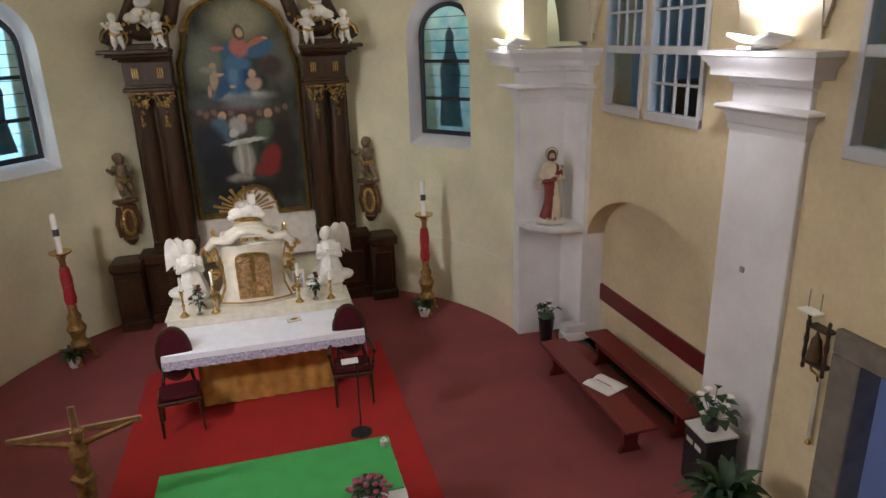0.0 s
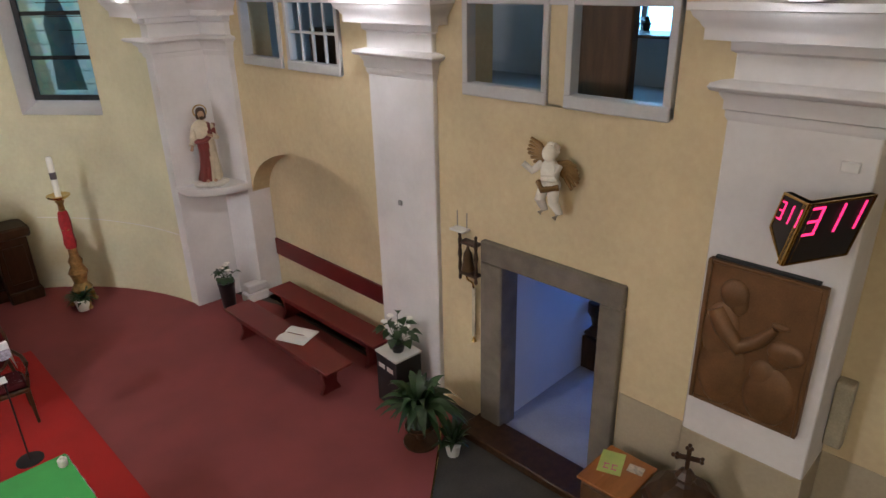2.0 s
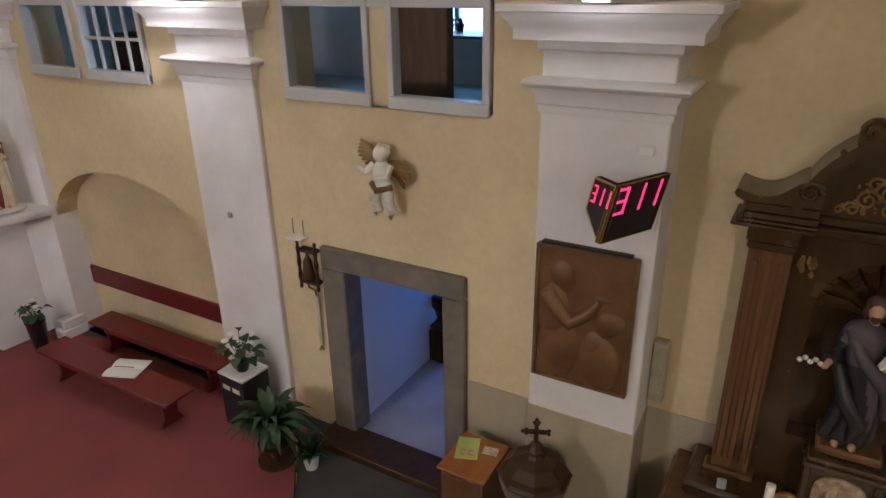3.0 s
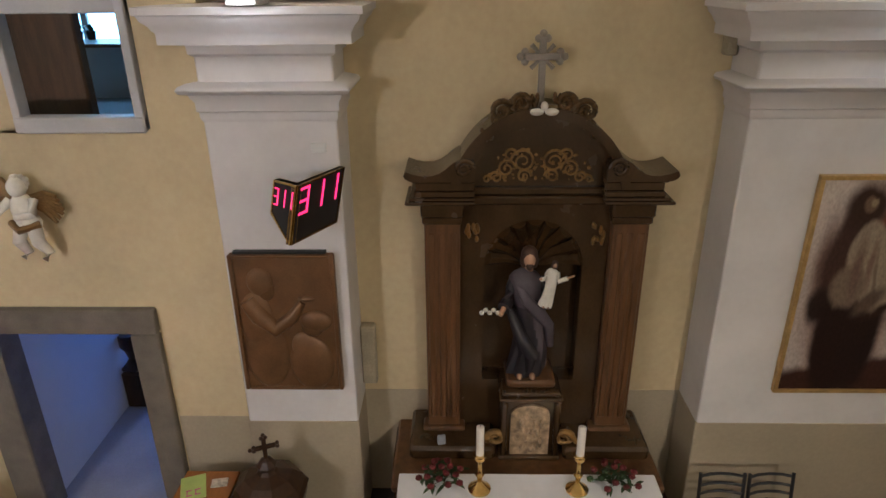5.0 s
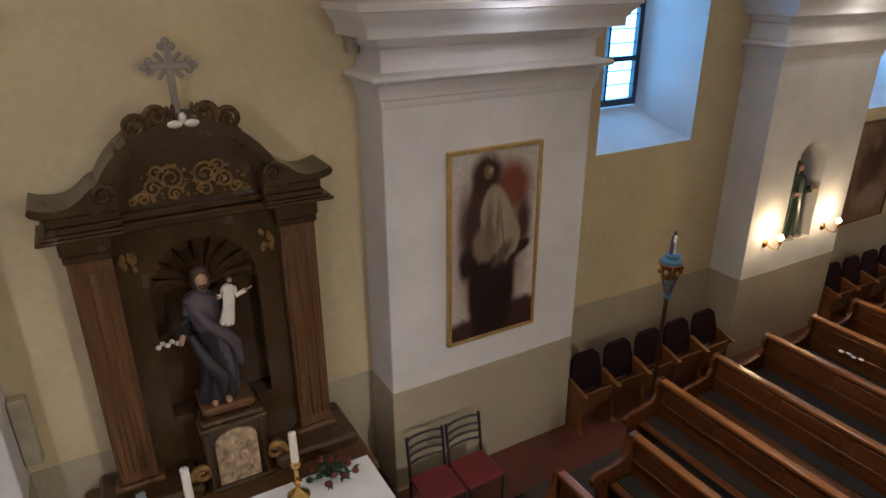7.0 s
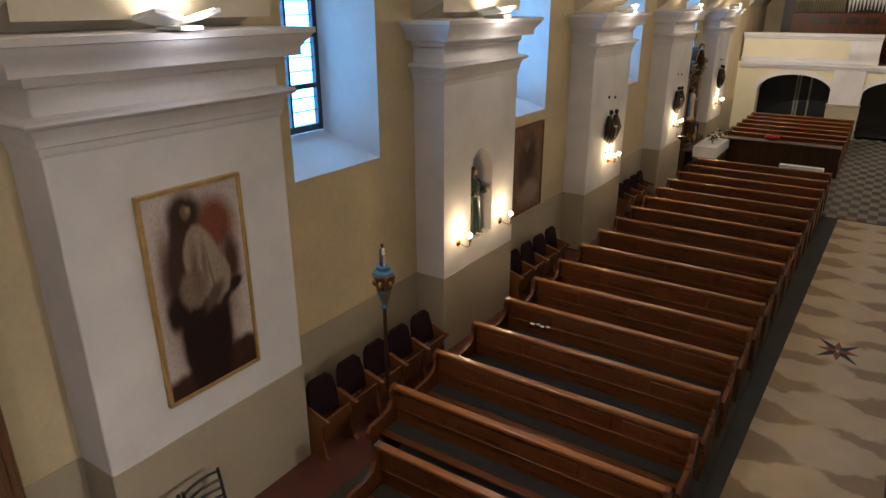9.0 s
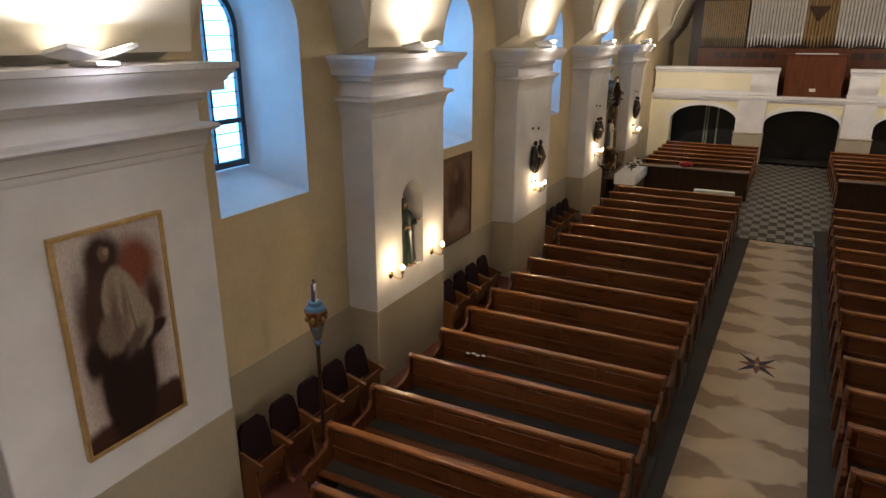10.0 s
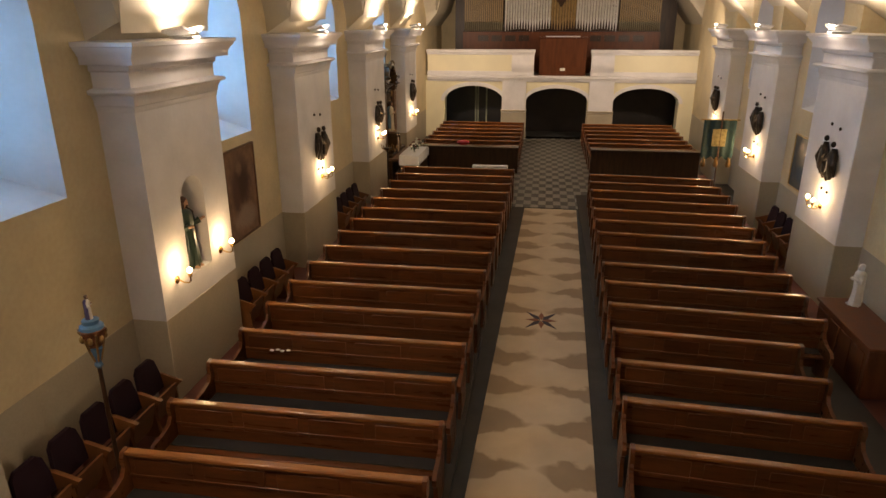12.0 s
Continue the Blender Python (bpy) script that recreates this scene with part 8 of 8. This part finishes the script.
pale = [(0.49, 0.65, 0.155, 0.165, (0.30, 0.235, 0.17), 0.12, 14), (0.58, 0.60, 0.135, 0.20, (0.33, 0.265, 0.19), 0.14, 24), (0.70, 0.53, 0.10, 0.10, (0.31, 0.245, 0.175), 0.16, 30), (0.40, 0.52, 0.14, 0.10, (0.20, 0.145, 0.105), 0.25),
        (0.44, 0.60, 0.04, 0.12, (0.17, 0.105, 0.08), 0.8), (0.54, 0.62, 0.025, 0.10, (0.20, 0.125, 0.095), 0.8), (0.60, 0.56, 0.015, 0.12, (0.19, 0.14, 0.10), 0.8, 14), (0.60, 0.45, 0.12, 0.045, (0.11, 0.075, 0.055), 0.5, 25), (0.42, 0.89, 0.05, 0.036, (0.17, 0.11, 0.07), 0.35), (0.44, 0.90, 0.025, 0.018, (0.30, 0.23, 0.14), 0.4)]
MODERN = picture("modern painting", (0.58, 0.50, 0.45), shade + robe + pale, warp=0.022, rough=0.6, weave=0.15, cloud=0.12)
framed("painting", FACE, -3.71, -2.70, 1.57, 3.49, FRAMEGOLD, MODERN, "tall modern painting of a dark robed shape")
BROWNPIC = picture("brown picture", (0.22, 0.125, 0.08), [
    (0.5, 0.62, 0.26, 0.26, (0.06, 0.03, 0.02), 0.5), (0.45, 0.78, 0.10, 0.08, (0.20, 0.12, 0.08), 0.5), (0.55, 0.22, 0.36, 0.13, (0.30, 0.22, 0.17), 0.4), (0.3, 0.5, 0.12, 0.2, (0.10, 0.05, 0.035), 0.6)], warp=0.05)
framed("painting", BACK, -11.10, -9.92, 1.27, 2.88, BROWNWOOD, BROWNPIC, "old dark brown painting in a brown wooden frame")
BLUEPIC = picture("blue grey picture", (0.09, 0.095, 0.09), [
    (0.5, 0.6, 0.25, 0.25, (0.16, 0.13, 0.10), 0.5), (0.45, 0.8, 0.12, 0.08, (0.30, 0.24, 0.17), 0.5), (0.6, 0.3, 0.3, 0.15, (0.05, 0.08, 0.10), 0.4)], warp=0.05)
framed("painting", west_x(-15.2) - 0.48, -15.72, -14.74, 1.34, 2.54, FRAMEGOLD, BLUEPIC, "old blue-grey painting in a gold frame", -1)


# ---- seats along the wall ----
def slat_chair(at, turn):
    c = thing("chair", "dark wooden chair with a slatted back and dark red seat", "chair", at, turn, "slatted chairs by the pier")
    for s in (-1, 1):
        g = Geo()
        g.tube([(0.18, s * 0.19, 0.0), (0.17, s * 0.19, 0.43), (0.24, s * 0.19, 0.88)], 0.016, 8)
        part("back_post", g, BLACK, c)
        g = Geo()
        g.tube([(-0.20, s * 0.19, 0.43), (-0.21, s * 0.19, 0.0)], 0.015, 8)
        part("leg", g, BLACK, c)
    for z in (0.60, 0.68, 0.76, 0.85):
        g = Geo()
        x = 0.17 + (z - 0.43) * 0.155
        g.tube([(x, -0.19, z), (x + 0.03, -0.1, z), (x + 0.04, 0, z), (x + 0.03, 0.1, z), (x, 0.19, z)], 0.013, 6)
        part("back_slat", g, BLACK, c)
    g = Geo()
    g.box(-0.22, 0.19, -0.205, 0.205, 0.42, 0.465, 0.016)
    part("seat", g, mat("dark red seat cloth", (0.17, 0.02, 0.025), 0.85, vary=0.15, fine=180, bump=0.2), c, "dark red cloth seat")
    return c


first = slat_chair((4.22, -2.31, 0), 0)
copy_thing(first, pose(4.22, -2.74, 0, 0, 0, 2))

SEATWOOD = mat("orange plywood", (0.17, 0.062, 0.017), 0.36, vary=0.25, scale=4, fine=50, bump=0.05, random_vary=0.12)
DARKPAD = mat("dark plum pad", (0.018, 0.007, 0.010), 0.8, spec=0.12, vary=0.25, fine=160, bump=0.2)


def folding_seat(at, turn):
    """One tip-up seat of a row: the seat is folded up in front of its back."""
    c = thing("folding_seat", "tip-up seat with a dark padded back and plywood seat", "seat", at, turn, "tip-up seats along the wall")
    g = Geo()
    out = [(-0.21, 0.42), (-0.22, 0.62), (-0.19, 0.80), (-0.13, 0.86), (0.13, 0.86), (0.19, 0.80), (0.22, 0.62), (0.21, 0.42)]
    g.prism(out, lambda u, z, d: (0.14 + (z - 0.42) * 0.18 + d, u, z), 0.0, 0.045)
    part("backrest", g, DARKPAD, c, "dark padded back")
    g = Geo()
    g.prism([(-0.20, 0.20), (-0.21, 0.50), (0.21, 0.50), (0.20, 0.20), (0.12, 0.15), (-0.12, 0.15)], lambda u, z, d: (0.02 - (z - 0.2) * 0.22 + d, u, z), 0.0, 0.03)
    part("seat", g, SEATWOOD, c, "folded plywood seat")
    g = Geo()
    g.prism([(-0.17, 0.24), (-0.17, 0.48), (0.17, 0.48), (0.17, 0.24)], lambda u, z, d: (0.05 - (z - 0.2) * 0.22 + d, u, z), 0.0, 0.04)
    part("seat_pad", g, DARKPAD, c)
    for s in (-1, 1):
        g = Geo()
        y = s * 0.235
        g.prism([(-0.12, 0.52), (0.16, 0.60), (0.24, 0.60), (0.24, 0.02), (0.30, 0.0), (-0.10, 0.0), (-0.04, 0.04), (0.0, 0.40)], lambda u, z, d, y=y: (u, y + d, z), -0.014, 0.014)
        part("side_frame", g, SEATWOOD, c)
    return c


proto = folding_seat((4.55, -4.58, 0.02), 0)
for k in range(1, 5):
    copy_thing(proto, pose(4.55, -4.58 - 0.495 * k, 0.02))
for k in range(4):
    copy_thing(proto, pose(4.60, -9.42 - 0.495 * k, 0.02))
for k in range(4):
    copy_thing(proto, pose(4.60, -14.75 - 0.495 * k, 0.02))
for k in range(4):
    copy_thing(proto, pose(west_x(-15.0) + 0.05, -13.95 - 0.495 * k, 0.02, 0, 0, 180))

# processional staff with a carved lantern head
sf = thing("processional_staff", "dark processional staff with a blue and gilt carved head", "staff", (4.22, -5.13, 0.02), 20)
g = Geo()
g.tube([(0, 0, 0), (0, 0, 1.72)], 0.022, 10)
part("pole", g, DARKWOOD, sf)
g = Geo()
g.lathe([(0.025, 1.66), (0.045, 1.69), (0.03, 1.72), (0.05, 1.80), (0.075, 1.88), (0.06, 1.90)], seg=6)
part("lantern_foot", g, BLUEP, sf, "blue painted faceted foot", smooth=False)
g = Geo()
g.lathe([(0.06, 1.89), (0.085, 1.93), (0.115, 2.02), (0.135, 2.08), (0.10, 2.10)], seg=6)
part("lantern", g, mat("copper brown gilding", (0.22, 0.085, 0.035), 0.38, metal=0.5, vary=0.5, scale=18, bump=0.3), sf, "copper brown gilt faceted body", smooth=False)
g = Geo()
for k in range(6):
    a = 2 * math.pi * k / 6
    g.tube([(0.03 * math.cos(a), 0.03 * math.sin(a), 1.74), (0.06 * math.cos(a), 0.06 * math.sin(a), 1.84), (0.105 * math.cos(a), 0.105 * math.sin(a), 2.02), (0.13 * math.cos(a), 0.13 * math.sin(a), 2.06)], 0.011, 6)
    g.ball((0.10 * math.cos(a + 0.5), 0.10 * math.sin(a + 0.5), 1.99), 0.028, 0.028, 0.04, 8, 6)
part("gilt_ribs", g, GILTOLD, sf)
g = Geo()
g.lathe([(0.115, 2.09), (0.11, 2.12), (0.075, 2.14), (0.08, 2.18), (0.05, 2.19)], seg=12)
part("pedestal", g, BLUEP, sf)
ob = part("carved_figure", figure(0.27, cloak=True, seg=20), [WHITEST, SKIN, HAIR, mat("painted violet cloak", (0.06, 0.05, 0.12), 0.5), GOLD])
ob.matrix_basis = pose(4.22, -5.13, 2.185, 0, 0, -60)
tagged(ob, "tiny white and blue carved figure on top of the staff", "statue")

# statue in the niche of the second nave pier
st = part("statue", figure(1.02, arms=((-0.10, -0.15, 0.62), (0.24, -0.13, 0.66))), [mat("painted green robe", (0.03, 0.05, 0.035), 0.4, vary=0.3, bump=0.1), SKIN, HAIR, mat("painted dark cloak", (0.06, 0.035, 0.02), 0.45, vary=0.3, bump=0.1), GOLD])
st.matrix_basis = pose(4.87, -8.10, 1.60, 0, 0, -90)
tagged(st, "dark painted statue standing in the pier niche", "statue")

# small white bits and a dark glove left on the pews
g = Geo()
for k in range(4):
    g.ball((0.075 * k, 0.03 * (k % 2), 0.012), 0.035, 0.025, 0.012, 8, 5)
ob = tagged(part("paper_tissues", g, PLASTICW), "crumpled white tissues on the pew shelf", "tissue")
ob.matrix_basis = pose(3.30, -7.58, 0.635, 0, 0, 0)
g = Geo()
g.ball((0, 0, 0.035), 0.10, 0.06, 0.035, 12, 6)
g.ball((0.08, 0.02, 0.025), 0.06, 0.03, 0.02, 10, 5)
ob = tagged(part("dark_glove", g, BLACK), "dark glove lying on the grey pew seat", "glove")
ob.matrix_basis = pose(1.50, -6.0, 0.50, 0, 0, 15)


# ---- far nave ----
BRONZE = mat("dark bronze", (0.035, 0.024, 0.016), 0.42, metal=0.5, vary=0.4, scale=10, bump=0.3)


def station(x, y, z, sign, rng):
    """A dark bronze wall group of two standing shapes and small studs."""
    s = thing("wall_relief", "dark bronze relief group on the white pier", "relief", (x, y, z), 0 if sign > 0 else 180, "bronze reliefs on the piers")
    r = random.Random(rng)
    for k in (-1, 1):
        g = Geo()
        h = 0.62 + 0.1 * r.random()
        y0 = k * 0.19
        z0 = r.uniform(-0.06, 0.08)
        g.tube([(-0.05, y0, z0), (-0.06, y0 + 0.04 * k, z0 + 0.25 * h), (-0.06, y0 - 0.02, z0 + 0.6 * h), (-0.05, y0, z0 + 0.85 * h)], [0.03, 0.075, 0.085, 0.045], 10)
        g.ball((-0.07, y0 - 0.03 * k, z0 + 0.95 * h), 0.045, 0.042, 0.055, 10, 8)
        g.tube([(-0.08, y0, z0 + 0.74 * h), (-0.13, y0 - 0.14 * k, z0 + 0.50 * h), (-0.10, y0 - 0.20 * k, z0 + 0.62 * h)], [0.04, 0.028, 0.015], 8)
        g.tube([(-0.07, y0 + 0.08 * k, z0 + 0.72 * h), (-0.09, y0 + 0.17 * k, z0 + 0.42 * h), (-0.05, y0 + 0.15 * k, z0 + 0.1 * h)], [0.035, 0.05, 0.02], 8)
        g.tube([(-0.05, y0 - 0.05 * k, z0 + 0.3 * h), (-0.08, y0 - 0.12 * k, z0 + 0.08 * h), (-0.05, y0 - 0.10 * k, z0 - 0.05)], [0.04, 0.035, 0.02], 8)
        part("relief_shape", g, BRONZE, s)
    for a, b in ((-0.16, 0.92), (0.2, 0.96), (-0.1, -0.22), (0.14, -0.2)):
        g = Geo()
        g.lathe([(0.03, 0), (0.03, 0.02), (0.012, 0.03)], seg=8)
        g.moved(pose(0, a, b, 0, -90, 0))
        part("stud", g, BRONZE, s)
    return s


for k, (y, wy, z) in enumerate(((-13.40, -12.40, 2.12), (-18.55, -17.25, 2.15), (-23.6, -22.4, 2.2))):
    station(FACE, y, z, 1, 3 + k)
    station(west_x(wy), wy, z + 0.1, -1, 13 + k)

side_altar(-21.05, BACK, 0.92)
tb2 = thing("chapel_table", "altar table before the rear side altar", "table", (4.15, -20.9, 0), 0)
g = Geo()
g.box(-0.32, 0.25, -0.9, 0.9, 0.0, 0.92, 0.01)
part("block", g, BROWNWOOD, tb2)
g = Geo()
g.box(-0.36, 0.27, -0.96, 0.96, 0.922, 0.935, 0.004)
g.box(-0.366, -0.36, -0.96, 0.96, 0.62, 0.934, 0.002)
g.box(-0.36, 0.27, 0.96, 0.966, 0.62, 0.934, 0.002)
ob = tagged(part("altar_cloth", g, LINEN), "white cloth on the rear side altar table", "cloth")
ob.matrix_basis = pose(4.15, -20.9, 0)
st = part("statue", figure(0.95), [CREAMROBE, SKIN, HAIR, BLUEP, GOLD])
st.matrix_basis = pose(4.90, -21.05, 1.525, 0, 0, -90)
tagged(st, "pale painted statue in the rear side altar niche", "statue")
bouquet((4.05, -20.6, 0.935), 12, 0.18, 0.30, 61, "small green and red flowers on the rear side altar", 0.5)
bouquet((4.05, -21.2, 0.935), 12, 0.18, 0.30, 62, "small green and red flowers on the rear side altar", 0.5)

fl = thing("floor_candelabrum", "dark iron floor candelabrum with a lit bulb", "lamp", (4.15, -17.35, 0.02), 0)
g = Geo()
g.lathe([(0.20, 0), (0.20, 0.02), (0.05, 0.06), (0.025, 0.1), (0.025, 1.5), (0.06, 1.55), (0.11, 1.62), (0.11, 1.64)], seg=14)
part("stand", g, BRONZE, fl)
g = Geo()
for k in range(6):
    a = 2 * math.pi * k / 6
    g.tube([(0.05 * math.cos(a), 0.05 * math.sin(a), 1.55), (0.16 * math.cos(a), 0.16 * math.sin(a), 1.62), (0.17 * math.cos(a), 0.17 * math.sin(a), 1.72)], 0.012, 6)
part("crown", g, GILTOLD, fl)

# processional banner
bn = thing("banner", "dark green embroidered banner hanging from a pole", "banner", (-4.45, -17.6, 0.02), 0)
g = Geo()
g.tube([(-0.08, 0.05, 0), (-0.08, 0.05, 2.75)], 0.02, 8)
part("pole", g, BROWNWOOD, bn)
g = Geo()
g.tube([(-0.52, 0.02, 2.53), (0.42, 0.02, 2.53)], 0.018, 8)
part("crossbar", g, BRASS, bn)
g = Geo()
n = 24
v = []
for i in range(n + 1):
    u = -0.45 + 0.80 * i / n
    v += [(u, 0.02 + 0.02 * math.sin(i * 0.9), 2.52), (u, 0.02 + 0.03 * math.sin(i * 0.9 + 0.4), 1.60 - 0.10 * abs(math.sin(i * math.pi / 8)))]
g.add(v, [(2 * i, 2 * i + 1, 2 * i + 3, 2 * i + 2) for i in range(n)])
part("cloth", g, mat("dark green brocade", (0.02, 0.05, 0.045), 0.7, vary=0.3, scale=10, bump=0.3), bn)
g = Geo()
g.box(-0.22, 0.12, 0.06, 0.068, 1.86, 2.30, 0.002)
part("emblem", g, mat("gold embroidered field", (0.45, 0.33, 0.12), 0.5, vary=0.4, scale=16, bump=0.3), bn, "golden embroidered field")
for k in range(3):
    g = Geo()
    g.lathe([(0.05, 1.30), (0.07, 1.37), (0.05, 1.45), (0.015, 1.55)], at=(-0.36 + 0.31 * k, 0.03, 0.02), seg=10)
    part("tassel", g, GILTOLD, bn, "gold tassel")

# white figure and dark chest on the other side
st = part("statue", figure(0.66), [WHITEST, WHITEST, WHITEST, IVORY, GOLD])
st.matrix_basis = pose(-4.86, -9.98, 0.80, 0, 0, 90)
tagged(st, "small white statue on a dark wooden chest", "statue")
ch = thing("wooden_chest", "reddish brown wooden chest with panelled front by the wall", "chest", (-4.74, -9.1, 0.02), 0)
g = Geo()
g.box(-0.28, 0.28, -1.1, 0.6, 0.0, 0.73, 0.012)
part("body", g, OAKPANEL, ch)
g = Geo()
g.box(-0.31, 0.31, -1.14, 0.64, 0.73, 0.78, 0.01)
part("top", g, OAKPANEL, ch)
for k in range(4):
    g = Geo()
    g.box(0.28, 0.30, -1.02 + 0.41 * k, -0.70 + 0.41 * k, 0.10, 0.66, 0.008)
    part("panel", g, OAKPANEL, ch)

# things at the middle cross aisle
g = Geo()
g.box(0.95, 2.0, -19.30, -19.12, 0.0, 0.86, 0.01)
tagged(part("white_screen", g, PLASTICW), "low white board standing behind the pews", "board")
g = Geo()
g.ball((0, 0, 0.08), 0.22, 0.14, 0.09, 12, 6)
ob = tagged(part("red_cushion", g, REDCLOTH), "red cushion lying on the pew desk", "cushion")
ob.matrix_basis = pose(2.6, -21.8, 0.99)
for x0, x1 in ((0.75, 4.2), (-5.1, -1.65)):
    g = Geo()
    g.box(x0, x1, -21.9, -21.84, 0.05, 0.92, 0.006)
    g.box(x0, x1, -21.98, -21.62, 0.92, 0.96, 0.008)
    d = tagged(part("front_desk", g, DARKWOOD), "dark wooden front desk of the rear pews", "desk")

# ---- organ ----
og = thing("organ", "pipe organ with silver pipes in an oak case", "organ", (-0.6, -31.4, 2.70), 0)
g = Geo()
g.box(-4.4, 4.4, -0.9, 0.0, 0.0, 1.80, 0.01)
part("case", g, OAKPANEL, og)
# dark sheet added behind the pipes, standing for the unlit space round the organ
g = Geo()
g.box(-5.2, 4.9, -1.2, -1.1, 0.0, 5.6)
part("case_back", g, DARKWOOD, og)
for s in (-1, 1):
    for k in range(4):
        g = Geo()
        x = s * (1.6 + 0.62 * k)
        g.box(x - 0.24, x + 0.24, 0.0, 0.012, 1.38, 1.64, 0.004)
        for j in range(4):
            g.box(x - 0.22, x + 0.22, 0.012, 0.022, 1.42 + 0.055 * j, 1.445 + 0.055 * j, 0.003)
        part("louvre", g, DARKWOOD, og)
OLIVETIN = mat("olive tin organ pipe", (0.17, 0.14, 0.075), 0.4, metal=0.4, vary=0.15, scale=5, bump=0.03)
PIPE = mat("tin organ pipe", (0.62, 0.60, 0.57), 0.35, metal=0.45, vary=0.1, scale=5, bump=0.03)
WOODPIPE = mat("wooden organ pipe", (0.27, 0.17, 0.065), 0.45, vary=0.2, scale=5, bump=0.05)
for k in range(41):
    x = -2.45 + 4.9 * k / 40
    bow_h = 0.35 * abs(math.sin(k * math.pi / 10))
    g = Geo()
    r = 0.055
    z0 = 1.80 + 0.12 * abs(math.sin(k * math.pi / 10))
    g.lathe([(0.012, z0), (r, z0 + 0.42), (r, z0 + 0.44), (r * 1.05, z0 + 0.445), (r, z0 + 0.45), (r, z0 + 2.2 + bow_h)], at=(x, 0.0 + 0.10 * abs(math.sin(k * math.pi / 10)), 0), seg=12)
    part("pipe", g, WOODPIPE if 14 < k < 24 else PIPE, og)
for s in (-1, 1):
    for k in range(20):
        g = Geo()
        x = s * (2.62 + 1.68 * k / 19)
        g.box(x - 0.03, x + 0.03, -0.06, 0.0, 2.15, 3.7, 0.006)
        part("wooden_pipe", g, WOODPIPE, og)
    for k in range(20):
        g = Geo()
        x = s * (2.62 + 1.68 * k / 19)
        g.lathe([(0.008, 1.80), (0.03, 1.92), (0.03, 2.22)], at=(x, 0.02, 0), seg=8)
        part("small_pipe", g, OLIVETIN, og)
g = Geo()
for k in range(6):
    g.box(-0.36 + 0.06 * k, 0.36 - 0.06 * k, 0.14, 0.18, 3.30 - 0.09 * k, 3.40 - 0.09 * k, 0.005)
part("stepped_shade", g, DARKWOOD, og)
cs = thing("organ_console", "brown wooden organ console box on the gallery edge", "organ console", (-0.75, -29.75, 2.70), 0)
g = Geo()
g.box(-1.0, 1.0, -0.45, 0.30, 0.0, 1.55, 0.02)
part("body", g, OAKPANEL, cs)
g = Geo()
g.box(-1.05, 1.05, -0.5, 0.34, 1.55, 1.60, 0.012)
part("top", g, OAKPANEL, cs)
g = Geo()
g.box(-0.12, 0.10, 0.30, 0.32, 0.22, 0.34, 0.004)
part("paper_note", g, PLASTICW, cs, "small white note")
g = Geo()
g.box(-0.7, 0.75, -0.3, 0.1, 1.60, 1.64, 0.01)
part("sheet_music", g, PLASTICW, cs, "white sheets on top")

# glazed doors under the gallery
gd = thing("glazed_door", "dark glazed inner door with pale uprights under the gallery", "door", (3.0, -31.42, 0), 0, "", "structure")
g = Geo()
for x in (-0.35, 0.05, 0.16):
    g.box(x - 0.035, x + 0.035, -0.03, 0.03, 0.05, 2.35, 0.006)
part("upright", g, mat("pale green paint", (0.42, 0.45, 0.34), 0.5), gd)
g = Geo()
g.box(-1.5, 1.5, -0.02, 0.0, 0.0, 2.45, 0.004)
part("leaf", g, BLACK, gd)
daylight((4.28, -31.38, 1.35), (4.28, -29, 1.3), 1.2, 0.32, 1.3, SKYBLUE)
